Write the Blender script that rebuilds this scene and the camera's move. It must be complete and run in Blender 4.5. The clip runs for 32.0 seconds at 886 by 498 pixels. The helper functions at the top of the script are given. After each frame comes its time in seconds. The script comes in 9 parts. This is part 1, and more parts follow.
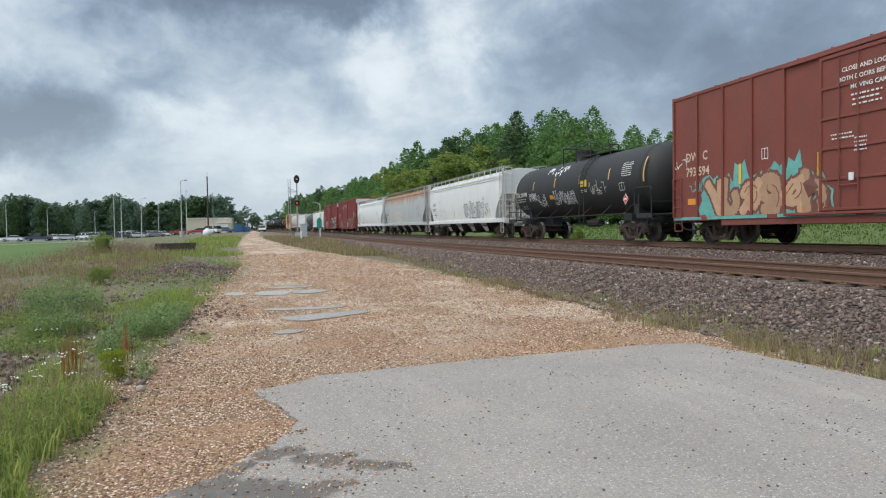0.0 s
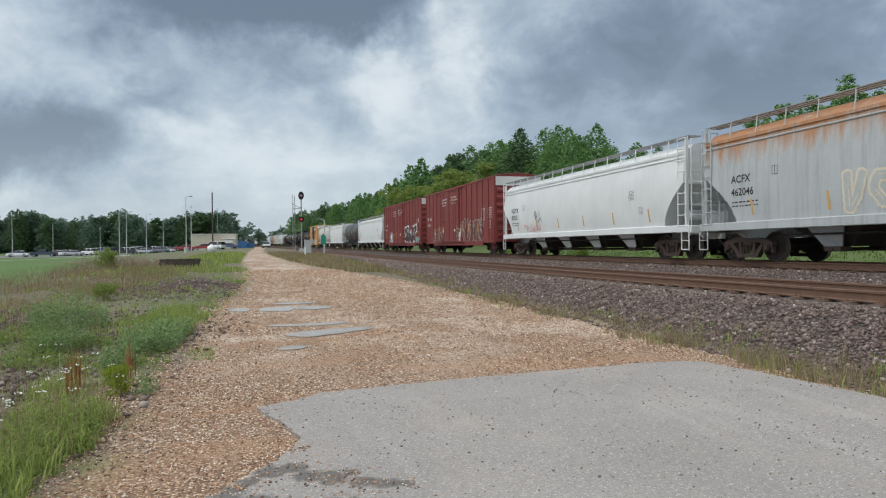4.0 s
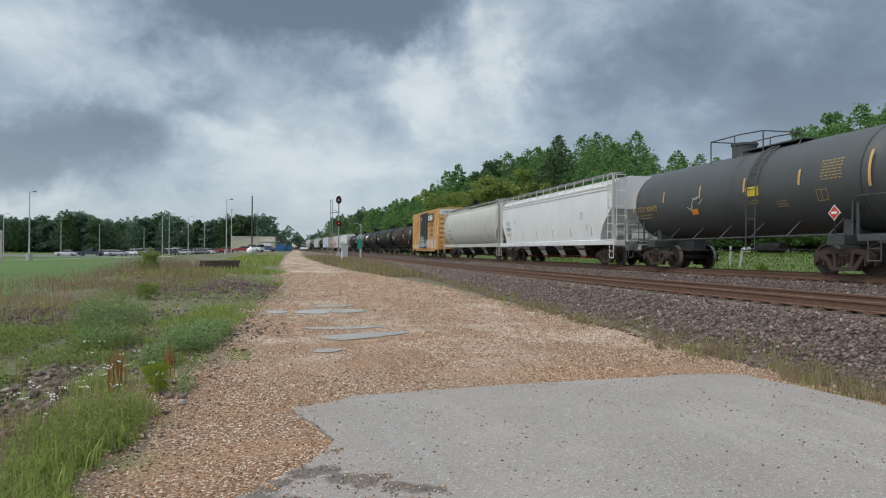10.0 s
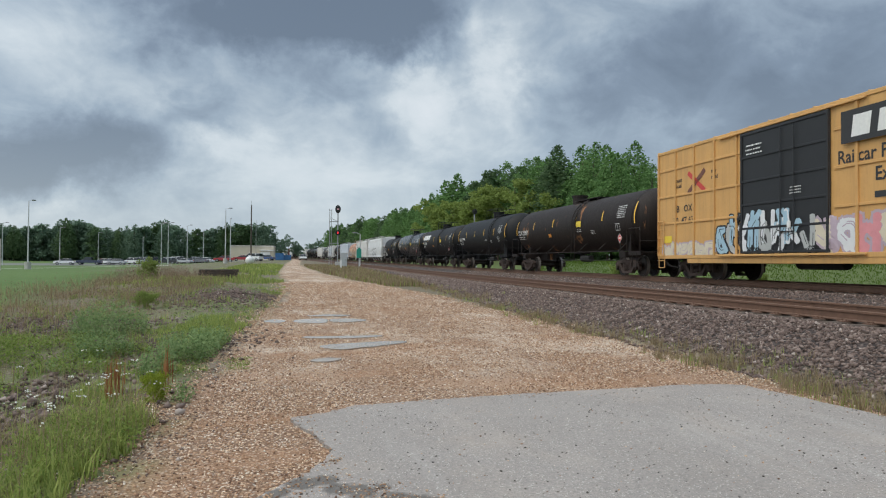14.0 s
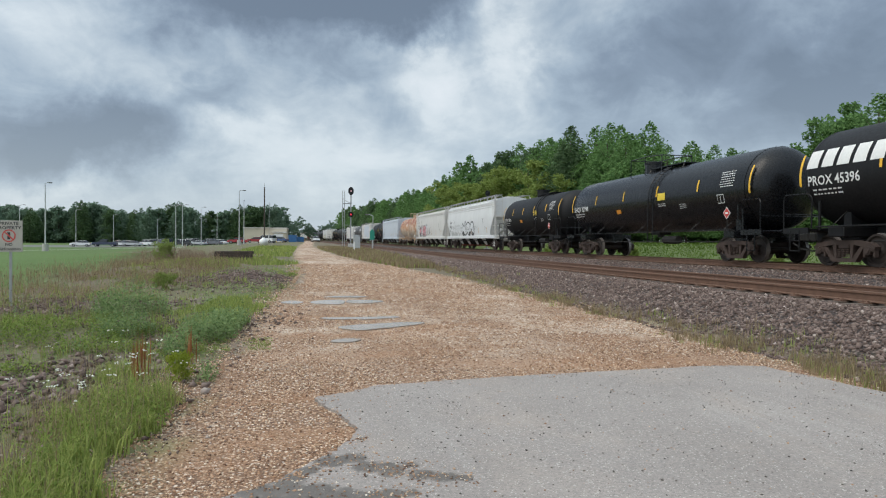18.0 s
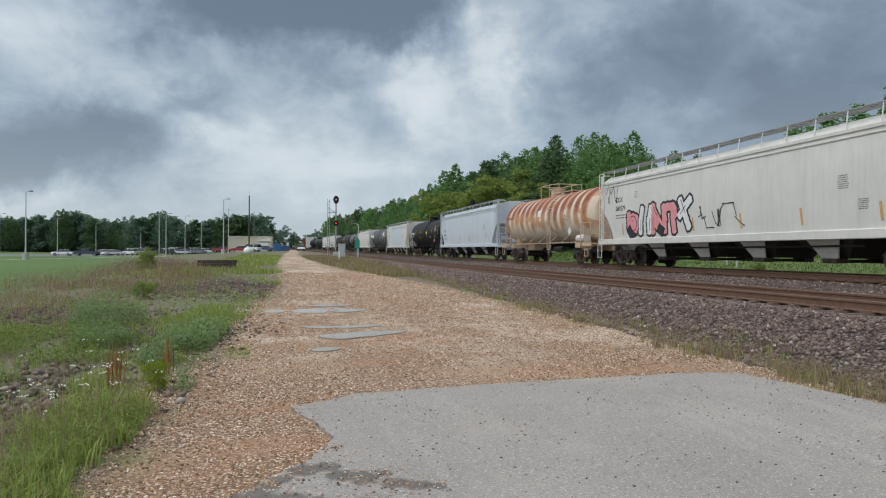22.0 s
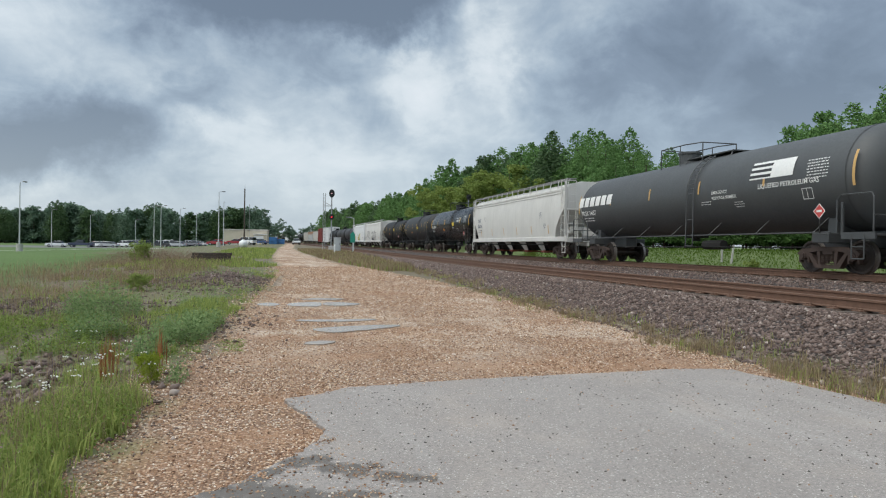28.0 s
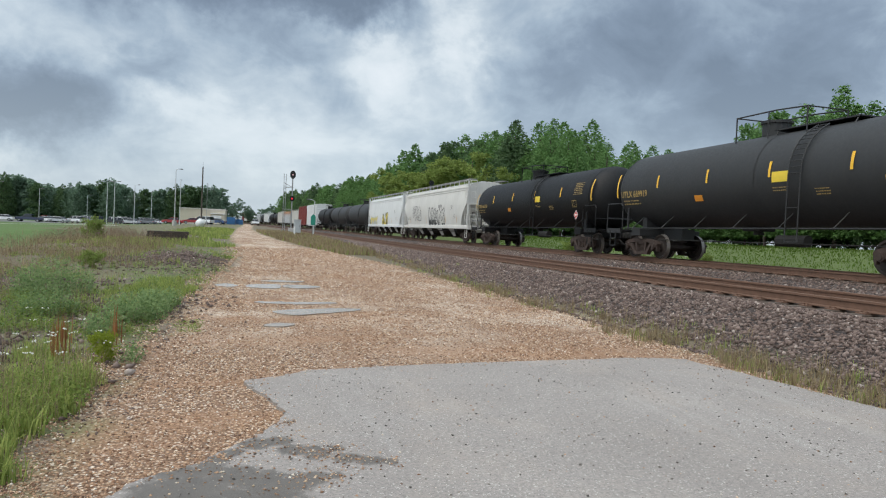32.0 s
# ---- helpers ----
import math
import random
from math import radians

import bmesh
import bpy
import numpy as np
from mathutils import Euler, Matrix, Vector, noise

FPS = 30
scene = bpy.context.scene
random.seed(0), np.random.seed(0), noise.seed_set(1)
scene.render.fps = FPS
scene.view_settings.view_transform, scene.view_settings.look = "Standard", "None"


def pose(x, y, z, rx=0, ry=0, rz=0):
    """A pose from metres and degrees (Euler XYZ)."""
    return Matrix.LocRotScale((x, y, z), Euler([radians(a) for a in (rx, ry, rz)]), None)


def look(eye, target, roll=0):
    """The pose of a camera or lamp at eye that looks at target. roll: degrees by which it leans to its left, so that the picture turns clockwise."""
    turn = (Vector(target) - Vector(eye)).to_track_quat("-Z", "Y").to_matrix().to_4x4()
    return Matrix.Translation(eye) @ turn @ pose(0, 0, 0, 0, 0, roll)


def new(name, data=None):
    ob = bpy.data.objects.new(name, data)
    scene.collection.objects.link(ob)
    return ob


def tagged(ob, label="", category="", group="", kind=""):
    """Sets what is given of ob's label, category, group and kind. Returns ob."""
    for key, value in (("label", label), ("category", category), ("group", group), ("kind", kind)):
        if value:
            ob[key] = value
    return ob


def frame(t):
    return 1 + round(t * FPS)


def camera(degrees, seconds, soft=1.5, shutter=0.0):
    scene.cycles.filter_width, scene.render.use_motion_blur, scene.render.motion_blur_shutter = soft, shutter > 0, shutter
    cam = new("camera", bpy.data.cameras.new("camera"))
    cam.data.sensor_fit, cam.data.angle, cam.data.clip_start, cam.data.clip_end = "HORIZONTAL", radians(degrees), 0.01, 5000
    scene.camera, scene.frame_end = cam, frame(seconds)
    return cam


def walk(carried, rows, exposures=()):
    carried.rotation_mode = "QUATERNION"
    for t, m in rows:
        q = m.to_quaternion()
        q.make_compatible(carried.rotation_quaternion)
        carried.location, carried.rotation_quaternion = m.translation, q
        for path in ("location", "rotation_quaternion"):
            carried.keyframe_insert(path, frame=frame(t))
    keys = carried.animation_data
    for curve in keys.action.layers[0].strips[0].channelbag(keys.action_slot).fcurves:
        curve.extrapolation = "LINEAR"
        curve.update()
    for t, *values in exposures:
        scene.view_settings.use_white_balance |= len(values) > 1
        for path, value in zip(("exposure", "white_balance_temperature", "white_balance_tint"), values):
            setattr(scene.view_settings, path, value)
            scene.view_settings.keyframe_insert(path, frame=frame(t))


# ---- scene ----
cam = camera(66.9, 32.0, 1.15)

# seconds, eye x y z, yaw (to the left of +y), pitch, roll
ROWS = [
    (0, 0.008, 0.001, 1.659, -15.00, -2.04, -0.70),
    (0.5, 0.012, -0.001, 1.662, -14.91, -1.54, -0.26),
    (1, 0.002, -0.008, 1.659, -15.01, -0.61, 0.63),
    (1.5, -0.011, -0.006, 1.655, -14.75, 0.37, 1.97),
    (2, -0.015, 0.002, 1.655, -14.84, 0.87, 2.12),
    (2.5, -0.009, 0.005, 1.661, -14.85, 0.16, 0.92),
    (3, 0.003, 0.005, 1.657, -14.77, -0.28, -0.20),
    (3.5, 0.006, -0.001, 1.659, -14.72, -0.59, -0.59),
    (5.5, 0.008, -0.011, 1.657, -14.52, -0.63, -0.40),
    (6, 0.012, -0.000, 1.657, -14.51, -0.24, -0.69),
    (6.5, 0.012, -0.009, 1.657, -14.56, -0.03, -1.27),
    (7, 0.012, -0.008, 1.652, -14.69, 0.33, -1.59),
    (7.5, 0.011, -0.013, 1.657, -14.85, 0.61, -1.25),
    (8, 0.011, -0.005, 1.648, -14.68, 0.72, -0.75),
    (8.5, 0.011, 0.003, 1.651, -14.37, 0.88, -0.58),
    (9, 0.013, -0.001, 1.652, -13.47, 0.51, -0.17),
    (9.5, 0.009, 0.012, 1.654, -12.33, -0.18, 0.15),
    (10, 0.006, 0.015, 1.651, -11.65, -0.10, 0.41),
    (10.5, 0.011, 0.004, 1.650, -11.51, 0.22, 0.45),
    (11, 0.013, -0.000, 1.651, -11.65, 0.31, 0.23),
    (11.5, 0.014, -0.007, 1.654, -12.10, -0.05, 0.20),
    (12, 0.017, 0.002, 1.651, -12.44, -0.01, 0.09),
    (12.5, 0.014, -0.002, 1.652, -11.49, 0.17, 0.04),
    (13, 0.000, 0.000, 1.648, -11.11, 0.47, 0.20),
    (13.5, 0.013, 0.016, 1.652, -11.29, 0.72, 0.40),
    (14, 0.007, 0.018, 1.651, -11.72, 0.70, 0.51),
    (14.5, 0.022, 0.020, 1.648, -12.68, 0.80, -0.48),
    (16.5, 0.004, 0.006, 1.649, -11.29, 0.40, -0.77),
    (17, -0.014, 0.014, 1.651, -11.27, -0.18, -0.22),
    (17.5, -0.055, 0.026, 1.644, -10.82, -0.29, 0.48),
    (18, -0.098, 0.032, 1.642, -10.71, -0.86, 0.49),
    (18.5, -0.078, 0.030, 1.646, -11.95, -0.96, -0.01),
    (19, -0.035, 0.030, 1.641, -12.56, -0.89, -0.12),
    (19.5, -0.006, 0.016, 1.637, -11.79, -0.96, -0.04),
    (20, 0.007, 0.005, 1.646, -11.22, -0.44, -0.04),
    (20.5, 0.005, -0.009, 1.642, -11.52, 0.37, -0.31),
    (21, 0.003, -0.008, 1.639, -11.96, 0.59, -0.21),
    (21.5, -0.006, -0.005, 1.637, -12.13, 0.24, 0.23),
    (22, -0.015, -0.001, 1.635, -11.89, -0.10, 0.44),
    (22.5, -0.017, -0.006, 1.634, -12.27, -0.21, 0.61),
    (23, -0.017, -0.013, 1.634, -13.02, -0.08, 0.65),
    (23.5, -0.010, -0.012, 1.633, -13.25, -0.29, 0.27),
    (24, -0.010, -0.009, 1.635, -12.93, -0.27, 0.38),
    (24.5, -0.003, -0.015, 1.639, -12.98, -0.57, 0.48),
    (26.5, 0.006, -0.015, 1.635, -13.02, -0.55, 1.13),
    (27, 0.001, -0.009, 1.635, -12.69, -0.36, 1.12),
    (27.5, -0.002, -0.008, 1.632, -12.19, -0.41, 0.99),
    (28, -0.001, -0.015, 1.632, -12.27, -0.54, 0.96),
    (28.5, -0.005, -0.022, 1.627, -12.77, -0.92, 0.94),
    (29, -0.010, -0.016, 1.625, -13.53, -1.20, 0.92),
    (29.5, -0.020, -0.016, 1.629, -13.92, -1.20, 1.05),
    (30, -0.011, -0.015, 1.628, -14.15, -1.53, 1.02),
    (30.5, -0.006, -0.017, 1.629, -14.88, -1.55, 1.30),
    (31, -0.005, -0.014, 1.622, -15.26, -1.50, 1.74),
    (31.5, -0.026, -0.020, 1.620, -15.32, -1.72, 2.13),
    (32, -0.045, -0.023, 1.627, -15.67, -1.64, 2.65),
]


def eye_pose(x, y, z, yaw, pitch, roll):
    a, p = radians(yaw), radians(pitch)
    way = Vector((-math.sin(a) * math.cos(p), math.cos(a) * math.cos(p), math.sin(p)))
    eye = Vector((x, y, z))
    return look(eye, eye + way * 2, roll)


walk(cam, [(r[0], eye_pose(*r[1:])) for r in ROWS], [(0, 0.20), (3, 0.08), (7, 0.08), (9, -0.03), (13, 0.0), (19, 0.12), (21, -0.04), (24, 0.03), (28, 0.10), (32, 0.18)])

# ---------------------------------------------------------------- world and sun
SUN_EL, SUN_ROT = radians(54), radians(-112)
world = bpy.data.worlds.new("world")
scene.world = world
world.use_nodes = True


def build_sky():
    nt = world.node_tree
    nt.nodes.clear()
    N, L = nt.nodes.new, nt.links.new
    out, bg = N("ShaderNodeOutputWorld"), N("ShaderNodeBackground")
    tc = N("ShaderNodeTexCoord")
    sep = N("ShaderNodeSeparateXYZ")
    L(tc.outputs["Generated"], sep.inputs[0])

    def math_node(op, a, b=None, c=None):
        n = N("ShaderNodeMath")
        n.operation = op
        for i, v in enumerate((a, b, c)):
            if v is None:
                continue
            if isinstance(v, (int, float)):
                n.inputs[i].default_value = v
            else:
                L(v, n.inputs[i])
        return n.outputs[0]

    # the cloud deck: directions laid onto a flat layer overhead
    up = math_node("MAXIMUM", sep.outputs["Z"], 0.0)
    den = math_node("ADD", up, 0.30)
    u, v = math_node("DIVIDE", sep.outputs["X"], den), math_node("DIVIDE", sep.outputs["Y"], den)
    comb = N("ShaderNodeCombineXYZ")
    L(u, comb.inputs[0]), L(v, comb.inputs[1])

    def noise_tex(scale, detail, rough, distort, seed):
        n = N("ShaderNodeTexNoise")
        n.noise_dimensions = "3D"
        m = N("ShaderNodeVectorMath")
        m.operation = "ADD"
        m.inputs[1].default_value = (seed, seed * 1.7, seed * 0.3)
        L(comb.outputs[0], m.inputs[0]), L(m.outputs[0], n.inputs["Vector"])
        n.inputs["Scale"].default_value, n.inputs["Detail"].default_value = scale, detail
        n.inputs["Roughness"].default_value, n.inputs["Distortion"].default_value = rough, distort
        return n.outputs["Fac"]

    big, mid, fine = noise_tex(1.1, 3, 0.5, 0.4, 4.2), noise_tex(2.6, 5, 0.55, 0.3, 9.1), noise_tex(7.0, 8, 0.6, 0.6, 2.3)
    # billows, a little wider than high
    tall = N("ShaderNodeVectorMath")
    tall.operation = "MULTIPLY"
    tall.inputs[1].default_value = (1.0, 1.0, 1.5)
    L(tc.outputs["Generated"], tall.inputs[0])
    bil = N("ShaderNodeTexNoise")
    for key, val in (("Scale", 9.0), ("Detail", 9.0), ("Roughness", 0.58), ("Distortion", 0.7)):
        bil.inputs[key].default_value = val
    L(tall.outputs[0], bil.inputs["Vector"])
    soft_edge = math_node("SUBTRACT", math_node("MULTIPLY_ADD", bil.outputs["Fac"], 0.46, math_node("MULTIPLY", fine, 0.14)), 0.085)
    total = math_node("MULTIPLY_ADD", big, 0.22, math_node("MULTIPLY_ADD", mid, 0.32, soft_edge))
    # thick and thin places of the deck: direction, width, weight
    wide = N("ShaderNodeVectorMath")
    wide.operation = "ADD"
    wob = N("ShaderNodeTexNoise")
    wob.inputs["Scale"].default_value, wob.inputs["Detail"].default_value = 8.0, 8.0
    wob.inputs["Roughness"].default_value = 0.62
    L(tc.outputs["Generated"], wob.inputs["Vector"])
    wsub = N("ShaderNodeVectorMath")
    wsub.operation = "MULTIPLY_ADD"
    wsub.inputs[1].default_value, wsub.inputs[2].default_value = (0.17, 0.17, 0.17), (-0.085, -0.085, -0.085)
    L(wob.outputs["Color"], wsub.inputs[0])
    L(tc.outputs["Generated"], wide.inputs[0]), L(wsub.outputs[0], wide.inputs[1])
    for az, el, size, flat, weight in CLOUDS:
        d = Vector((math.sin(radians(az)) * math.cos(radians(el)), math.cos(radians(az)) * math.cos(radians(el)), math.sin(radians(el))))
        sub = N("ShaderNodeVectorMath")
        sub.operation = "SUBTRACT"
        sub.inputs[1].default_value = d
        L(wide.outputs[0], sub.inputs[0])
        sc = N("ShaderNodeVectorMath")
        sc.operation = "MULTIPLY"
        k = 1 / radians(size)
        sc.inputs[1].default_value = (k, k, k * flat)
        L(sub.outputs[0], sc.inputs[0])
        ln = N("ShaderNodeVectorMath")
        ln.operation = "DOT_PRODUCT"
        L(sc.outputs[0], ln.inputs[0]), L(sc.outputs[0], ln.inputs[1])
        g = math_node("EXPONENT", math_node("MULTIPLY", ln.outputs["Value"], -1.0))
        total = math_node("MULTIPLY_ADD", g, weight, total)
    ramp = N("ShaderNodeValToRGB")
    el = ramp.color_ramp.elements
    el[0].position, el[0].color = 0.10, (0.120, 0.158, 0.212, 1)
    el[1].position, el[1].color = 0.88, (0.66, 0.70, 0.73, 1)
    for pos, col in ((0.27, (0.175, 0.226, 0.295, 1)), (0.42, (0.275, 0.345, 0.420, 1)), (0.56, (0.41, 0.478, 0.535, 1)), (0.68, (0.55, 0.608, 0.645, 1))):
        e = el.new(pos)
        e.color = col
    L(total, ramp.inputs[0])
    # paler towards the horizon, and the clear sky's own light over all
    hz = math_node("EXPONENT", math_node("MULTIPLY", up, -9.0))
    mix = N("ShaderNodeMix")
    mix.data_type = "RGBA"
    L(math_node("MULTIPLY", hz, 0.62), mix.inputs[0])
    L(ramp.outputs[0], mix.inputs[6])
    mix.inputs[7].default_value = (0.455, 0.525, 0.585, 1)
    sky = N("ShaderNodeTexSky")
    sky.sky_type, sky.sun_disc = "NISHITA", False
    sky.sun_elevation, sky.sun_rotation = SUN_EL, SUN_ROT
    skys = N("ShaderNodeVectorMath")
    skys.operation = "SCALE"
    skys.inputs["Scale"].default_value = 0.012
    L(sky.outputs[0], skys.inputs[0])
    add = N("ShaderNodeVectorMath")
    add.operation = "ADD"
    L(mix.outputs[2], add.inputs[0]), L(skys.outputs[0], add.inputs[1])
    # an overcast sky is brightest overhead
    zen = N("ShaderNodeMapRange")
    zen.interpolation_type = "SMOOTHSTEP"
    zen.inputs["From Min"].default_value, zen.inputs["From Max"].default_value = 0.45, 0.9
    zen.inputs["To Min"].default_value, zen.inputs["To Max"].default_value = 1.0, ZENITH
    L(up, zen.inputs["Value"])
    gain = N("ShaderNodeVectorMath")
    gain.operation = "SCALE"
    L(add.outputs[0], gain.inputs[0]), L(zen.outputs[0], gain.inputs["Scale"])
    # the cloud is thinnest and brightest round the hidden sun
    toward = N("ShaderNodeVectorMath")
    toward.operation = "DOT_PRODUCT"
    L(tc.outputs["Generated"], toward.inputs[0])
    toward.inputs[1].default_value = (math.sin(SUN_ROT) * math.cos(SUN_EL), math.cos(SUN_ROT) * math.cos(SUN_EL), math.sin(SUN_EL))
    halo = math_node("MULTIPLY_ADD", math_node("POWER", math_node("MAXIMUM", toward.outputs["Value"], 0.0), 2.5), HALO, 1.0)
    lit = N("ShaderNodeVectorMath")
    lit.operation = "SCALE"
    L(gain.outputs[0], lit.inputs[0]), L(halo, lit.inputs["Scale"])
    gain = lit
    warm = N("ShaderNodeMix")
    warm.data_type, warm.blend_type = "RGBA", "MULTIPLY"
    over = N("ShaderNodeMapRange")
    over.inputs["From Min"].default_value, over.inputs["From Max"].default_value = 1.2, 2.6
    L(halo, over.inputs["Value"]), L(over.outputs[0], warm.inputs[0])
    L(gain.outputs[0], warm.inputs[6])
    warm.inputs[7].default_value = (1.13, 1.0, 0.86, 1)
    L(warm.outputs[2], bg.inputs["Color"])
    bg.inputs["Strength"].default_value = SKY
    L(bg.outputs[0], out.inputs[0])


# azimuth from +y to the right, elevation, width (degrees), flattening, weight
CLOUDS = [
    (0.3, 20.3, 8.5, 2.6, -0.42), (9.9, 19.8, 6, 2.2, -0.32), (-6.9, 19.0, 6, 2.4, -0.28), (4.1, 17.0, 4, 1.6, -0.2), (-9.9, 16.6, 4, 2, -0.1),
    (-16.3, 7.6, 6.5, 2.2, -0.3), (-20.3, 6.1, 6, 2.2, -0.22), (-12.8, 8.7, 4, 1.8, -0.16), (-8.2, 11.5, 3.5, 2.2, -0.16), (2.2, 13.6, 3, 1.6, -0.14),
    (6.5, 10.3, 2.0, 0.7, -0.1), (-11.2, 11.7, 1.8, 0.9, 0.16), (-4.7, 9.9, 2.6, 1.2, 0.16), (4.1, 15.3, 2.2, 1.4, 0.16), (9.9, 12.4, 3.2, 1.0, 0.24),
    (8.9, 16.0, 2.5, 1.3, 0.16), (16.9, 14.4, 2.4, 0.8, 0.26), (15.0, 18.2, 3, 0.9, 0.16), (1.8, 7.1, 8, 1.6, 0.14), (-21.3, 2.6, 7, 3.5, 0.26),
    (-17.5, 16.1, 7, 1.8, 0.1), (11.8, 10.1, 3, 1, 0.12), (-6.0, 5.5, 9, 3, 0.1), (21.9, 18.9, 5, 1.2, 0.06), (27.4, 10.2, 3, 1.4, 0.05),
    (13.3, 15.6, 1.6, 0.7, -0.12), (24.2, 13.9, 4.0, 1.3, -0.16), (35.8, 12.2, 9, 1.6, -0.24), (43.6, 13.4, 7, 1.4, -0.26), (29.5, 15.8, 4, 1.4, -0.1),
    (32.5, 18.8, 6, 2, -0.1), (26.0, 7.1, 6, 2, -0.08), (39.3, 16.3, 4, 1.4, 0.05),
]
SKY, ZENITH, HALO = 1.07, 1.45, 2.05
build_sky()

lamp = bpy.data.lights.new("sun", "SUN")
lamp.energy, lamp.angle, lamp.color = 0.95, radians(40), (1.0, 0.93, 0.82)
sun = new("sun", lamp)
sun.matrix_world = look((0, 0, 0), (-math.sin(SUN_ROT) * math.cos(SUN_EL), -math.cos(SUN_ROT) * math.cos(SUN_EL), -math.sin(SUN_EL)))
scene.view_settings.exposure = 0.0

# ---------------------------------------------------------------- materials


class Mat:
    """A small wrapper for writing node materials."""

    def __init__(self, name):
        self.m = bpy.data.materials.new(name)
        self.m.use_nodes = True
        self.t = self.m.node_tree
        self.b = self.t.nodes["Principled BSDF"]
        self.c = self.t.nodes.new("ShaderNodeTexCoord")

    def node(self, kind, **kw):
        n = self.t.nodes.new(kind)
        for k, v in kw.items():
            n.inputs[k.replace("_", " ")].default_value = v
        return n

    def link(self, a, b):
        self.t.links.new(a, b)

    def coords(self, scale=(1, 1, 1), space="Object"):
        mp = self.node("ShaderNodeMapping", Scale=scale)
        self.link(self.c.outputs[space], mp.inputs[0])
        return mp.outputs[0]

    def world(self, scale=(1, 1, 1)):
        g = self.node("ShaderNodeNewGeometry")
        mp = self.node("ShaderNodeMapping", Scale=scale)
        self.link(g.outputs["Position"], mp.inputs[0])
        return mp.outputs[0]

    def noise(self, vec, scale, detail=4.0, rough=0.55, distort=0.0):
        n = self.node("ShaderNodeTexNoise", Scale=scale, Detail=detail, Roughness=rough, Distortion=distort)
        self.link(vec, n.inputs["Vector"])
        return n.outputs["Fac"]

    def cells(self, vec, scale, out="Color", feature="F1"):
        n = self.node("ShaderNodeTexVoronoi", Scale=scale)
        n.feature = feature
        self.link(vec, n.inputs["Vector"])
        return n.outputs[out]

    def ramp(self, fac, stops):
        r = self.t.nodes.new("ShaderNodeValToRGB")
        e = r.color_ramp.elements
        for i, (pos, col) in enumerate(stops):
            col = (*col, 1) if isinstance(col, tuple) else (col, col, col, 1)
            if i < 2:
                e[i].position, e[i].color = pos, col
            else:
                x = e.new(pos)
                x.color = col
        self.link(fac, r.inputs[0])
        return r.outputs[0]

    def mix(self, fac, a, b, mode="MIX"):
        n = self.t.nodes.new("ShaderNodeMix")
        n.data_type, n.blend_type = "RGBA", mode
        for i, v in ((0, fac), (6, a), (7, b)):
            if isinstance(v, tuple):
                n.inputs[i].default_value = (*v, 1)
            elif isinstance(v, (int, float)):
                n.inputs[i].default_value = v
            else:
                self.link(v, n.inputs[i])
        return n.outputs[2]

    def mul(self, a, b):
        n = self.t.nodes.new("ShaderNodeMath")
        n.operation = "MULTIPLY"
        for i, v in enumerate((a, b)):
            if isinstance(v, (int, float)):
                n.inputs[i].default_value = v
            else:
                self.link(v, n.inputs[i])
        return n.outputs[0]

    def attr(self, name):
        n = self.t.nodes.new("ShaderNodeAttribute")
        n.attribute_name = name
        return n.outputs["Fac"]

    def rand(self):
        return self.t.nodes.new("ShaderNodeObjectInfo").outputs["Random"]

    def island(self):
        return self.t.nodes.new("ShaderNodeNewGeometry").outputs["Random Per Island"]

    def bump(self, height, strength=0.3, dist=0.02):
        n = self.node("ShaderNodeBump", Strength=strength, Distance=dist)
        self.link(height, n.inputs["Height"])
        self.link(n.outputs[0], self.b.inputs["Normal"])

    def done(self, color=None, rough=None, metal=None):
        for k, v in (("Base Color", color), ("Roughness", rough), ("Metallic", metal)):
            if v is None:
                continue
            if isinstance(v, tuple):
                self.b.inputs[k].default_value = (*v, 1)
            elif isinstance(v, (int, float)):
                self.b.inputs[k].default_value = v
            else:
                self.link(v, self.b.inputs[k])
        return self.m


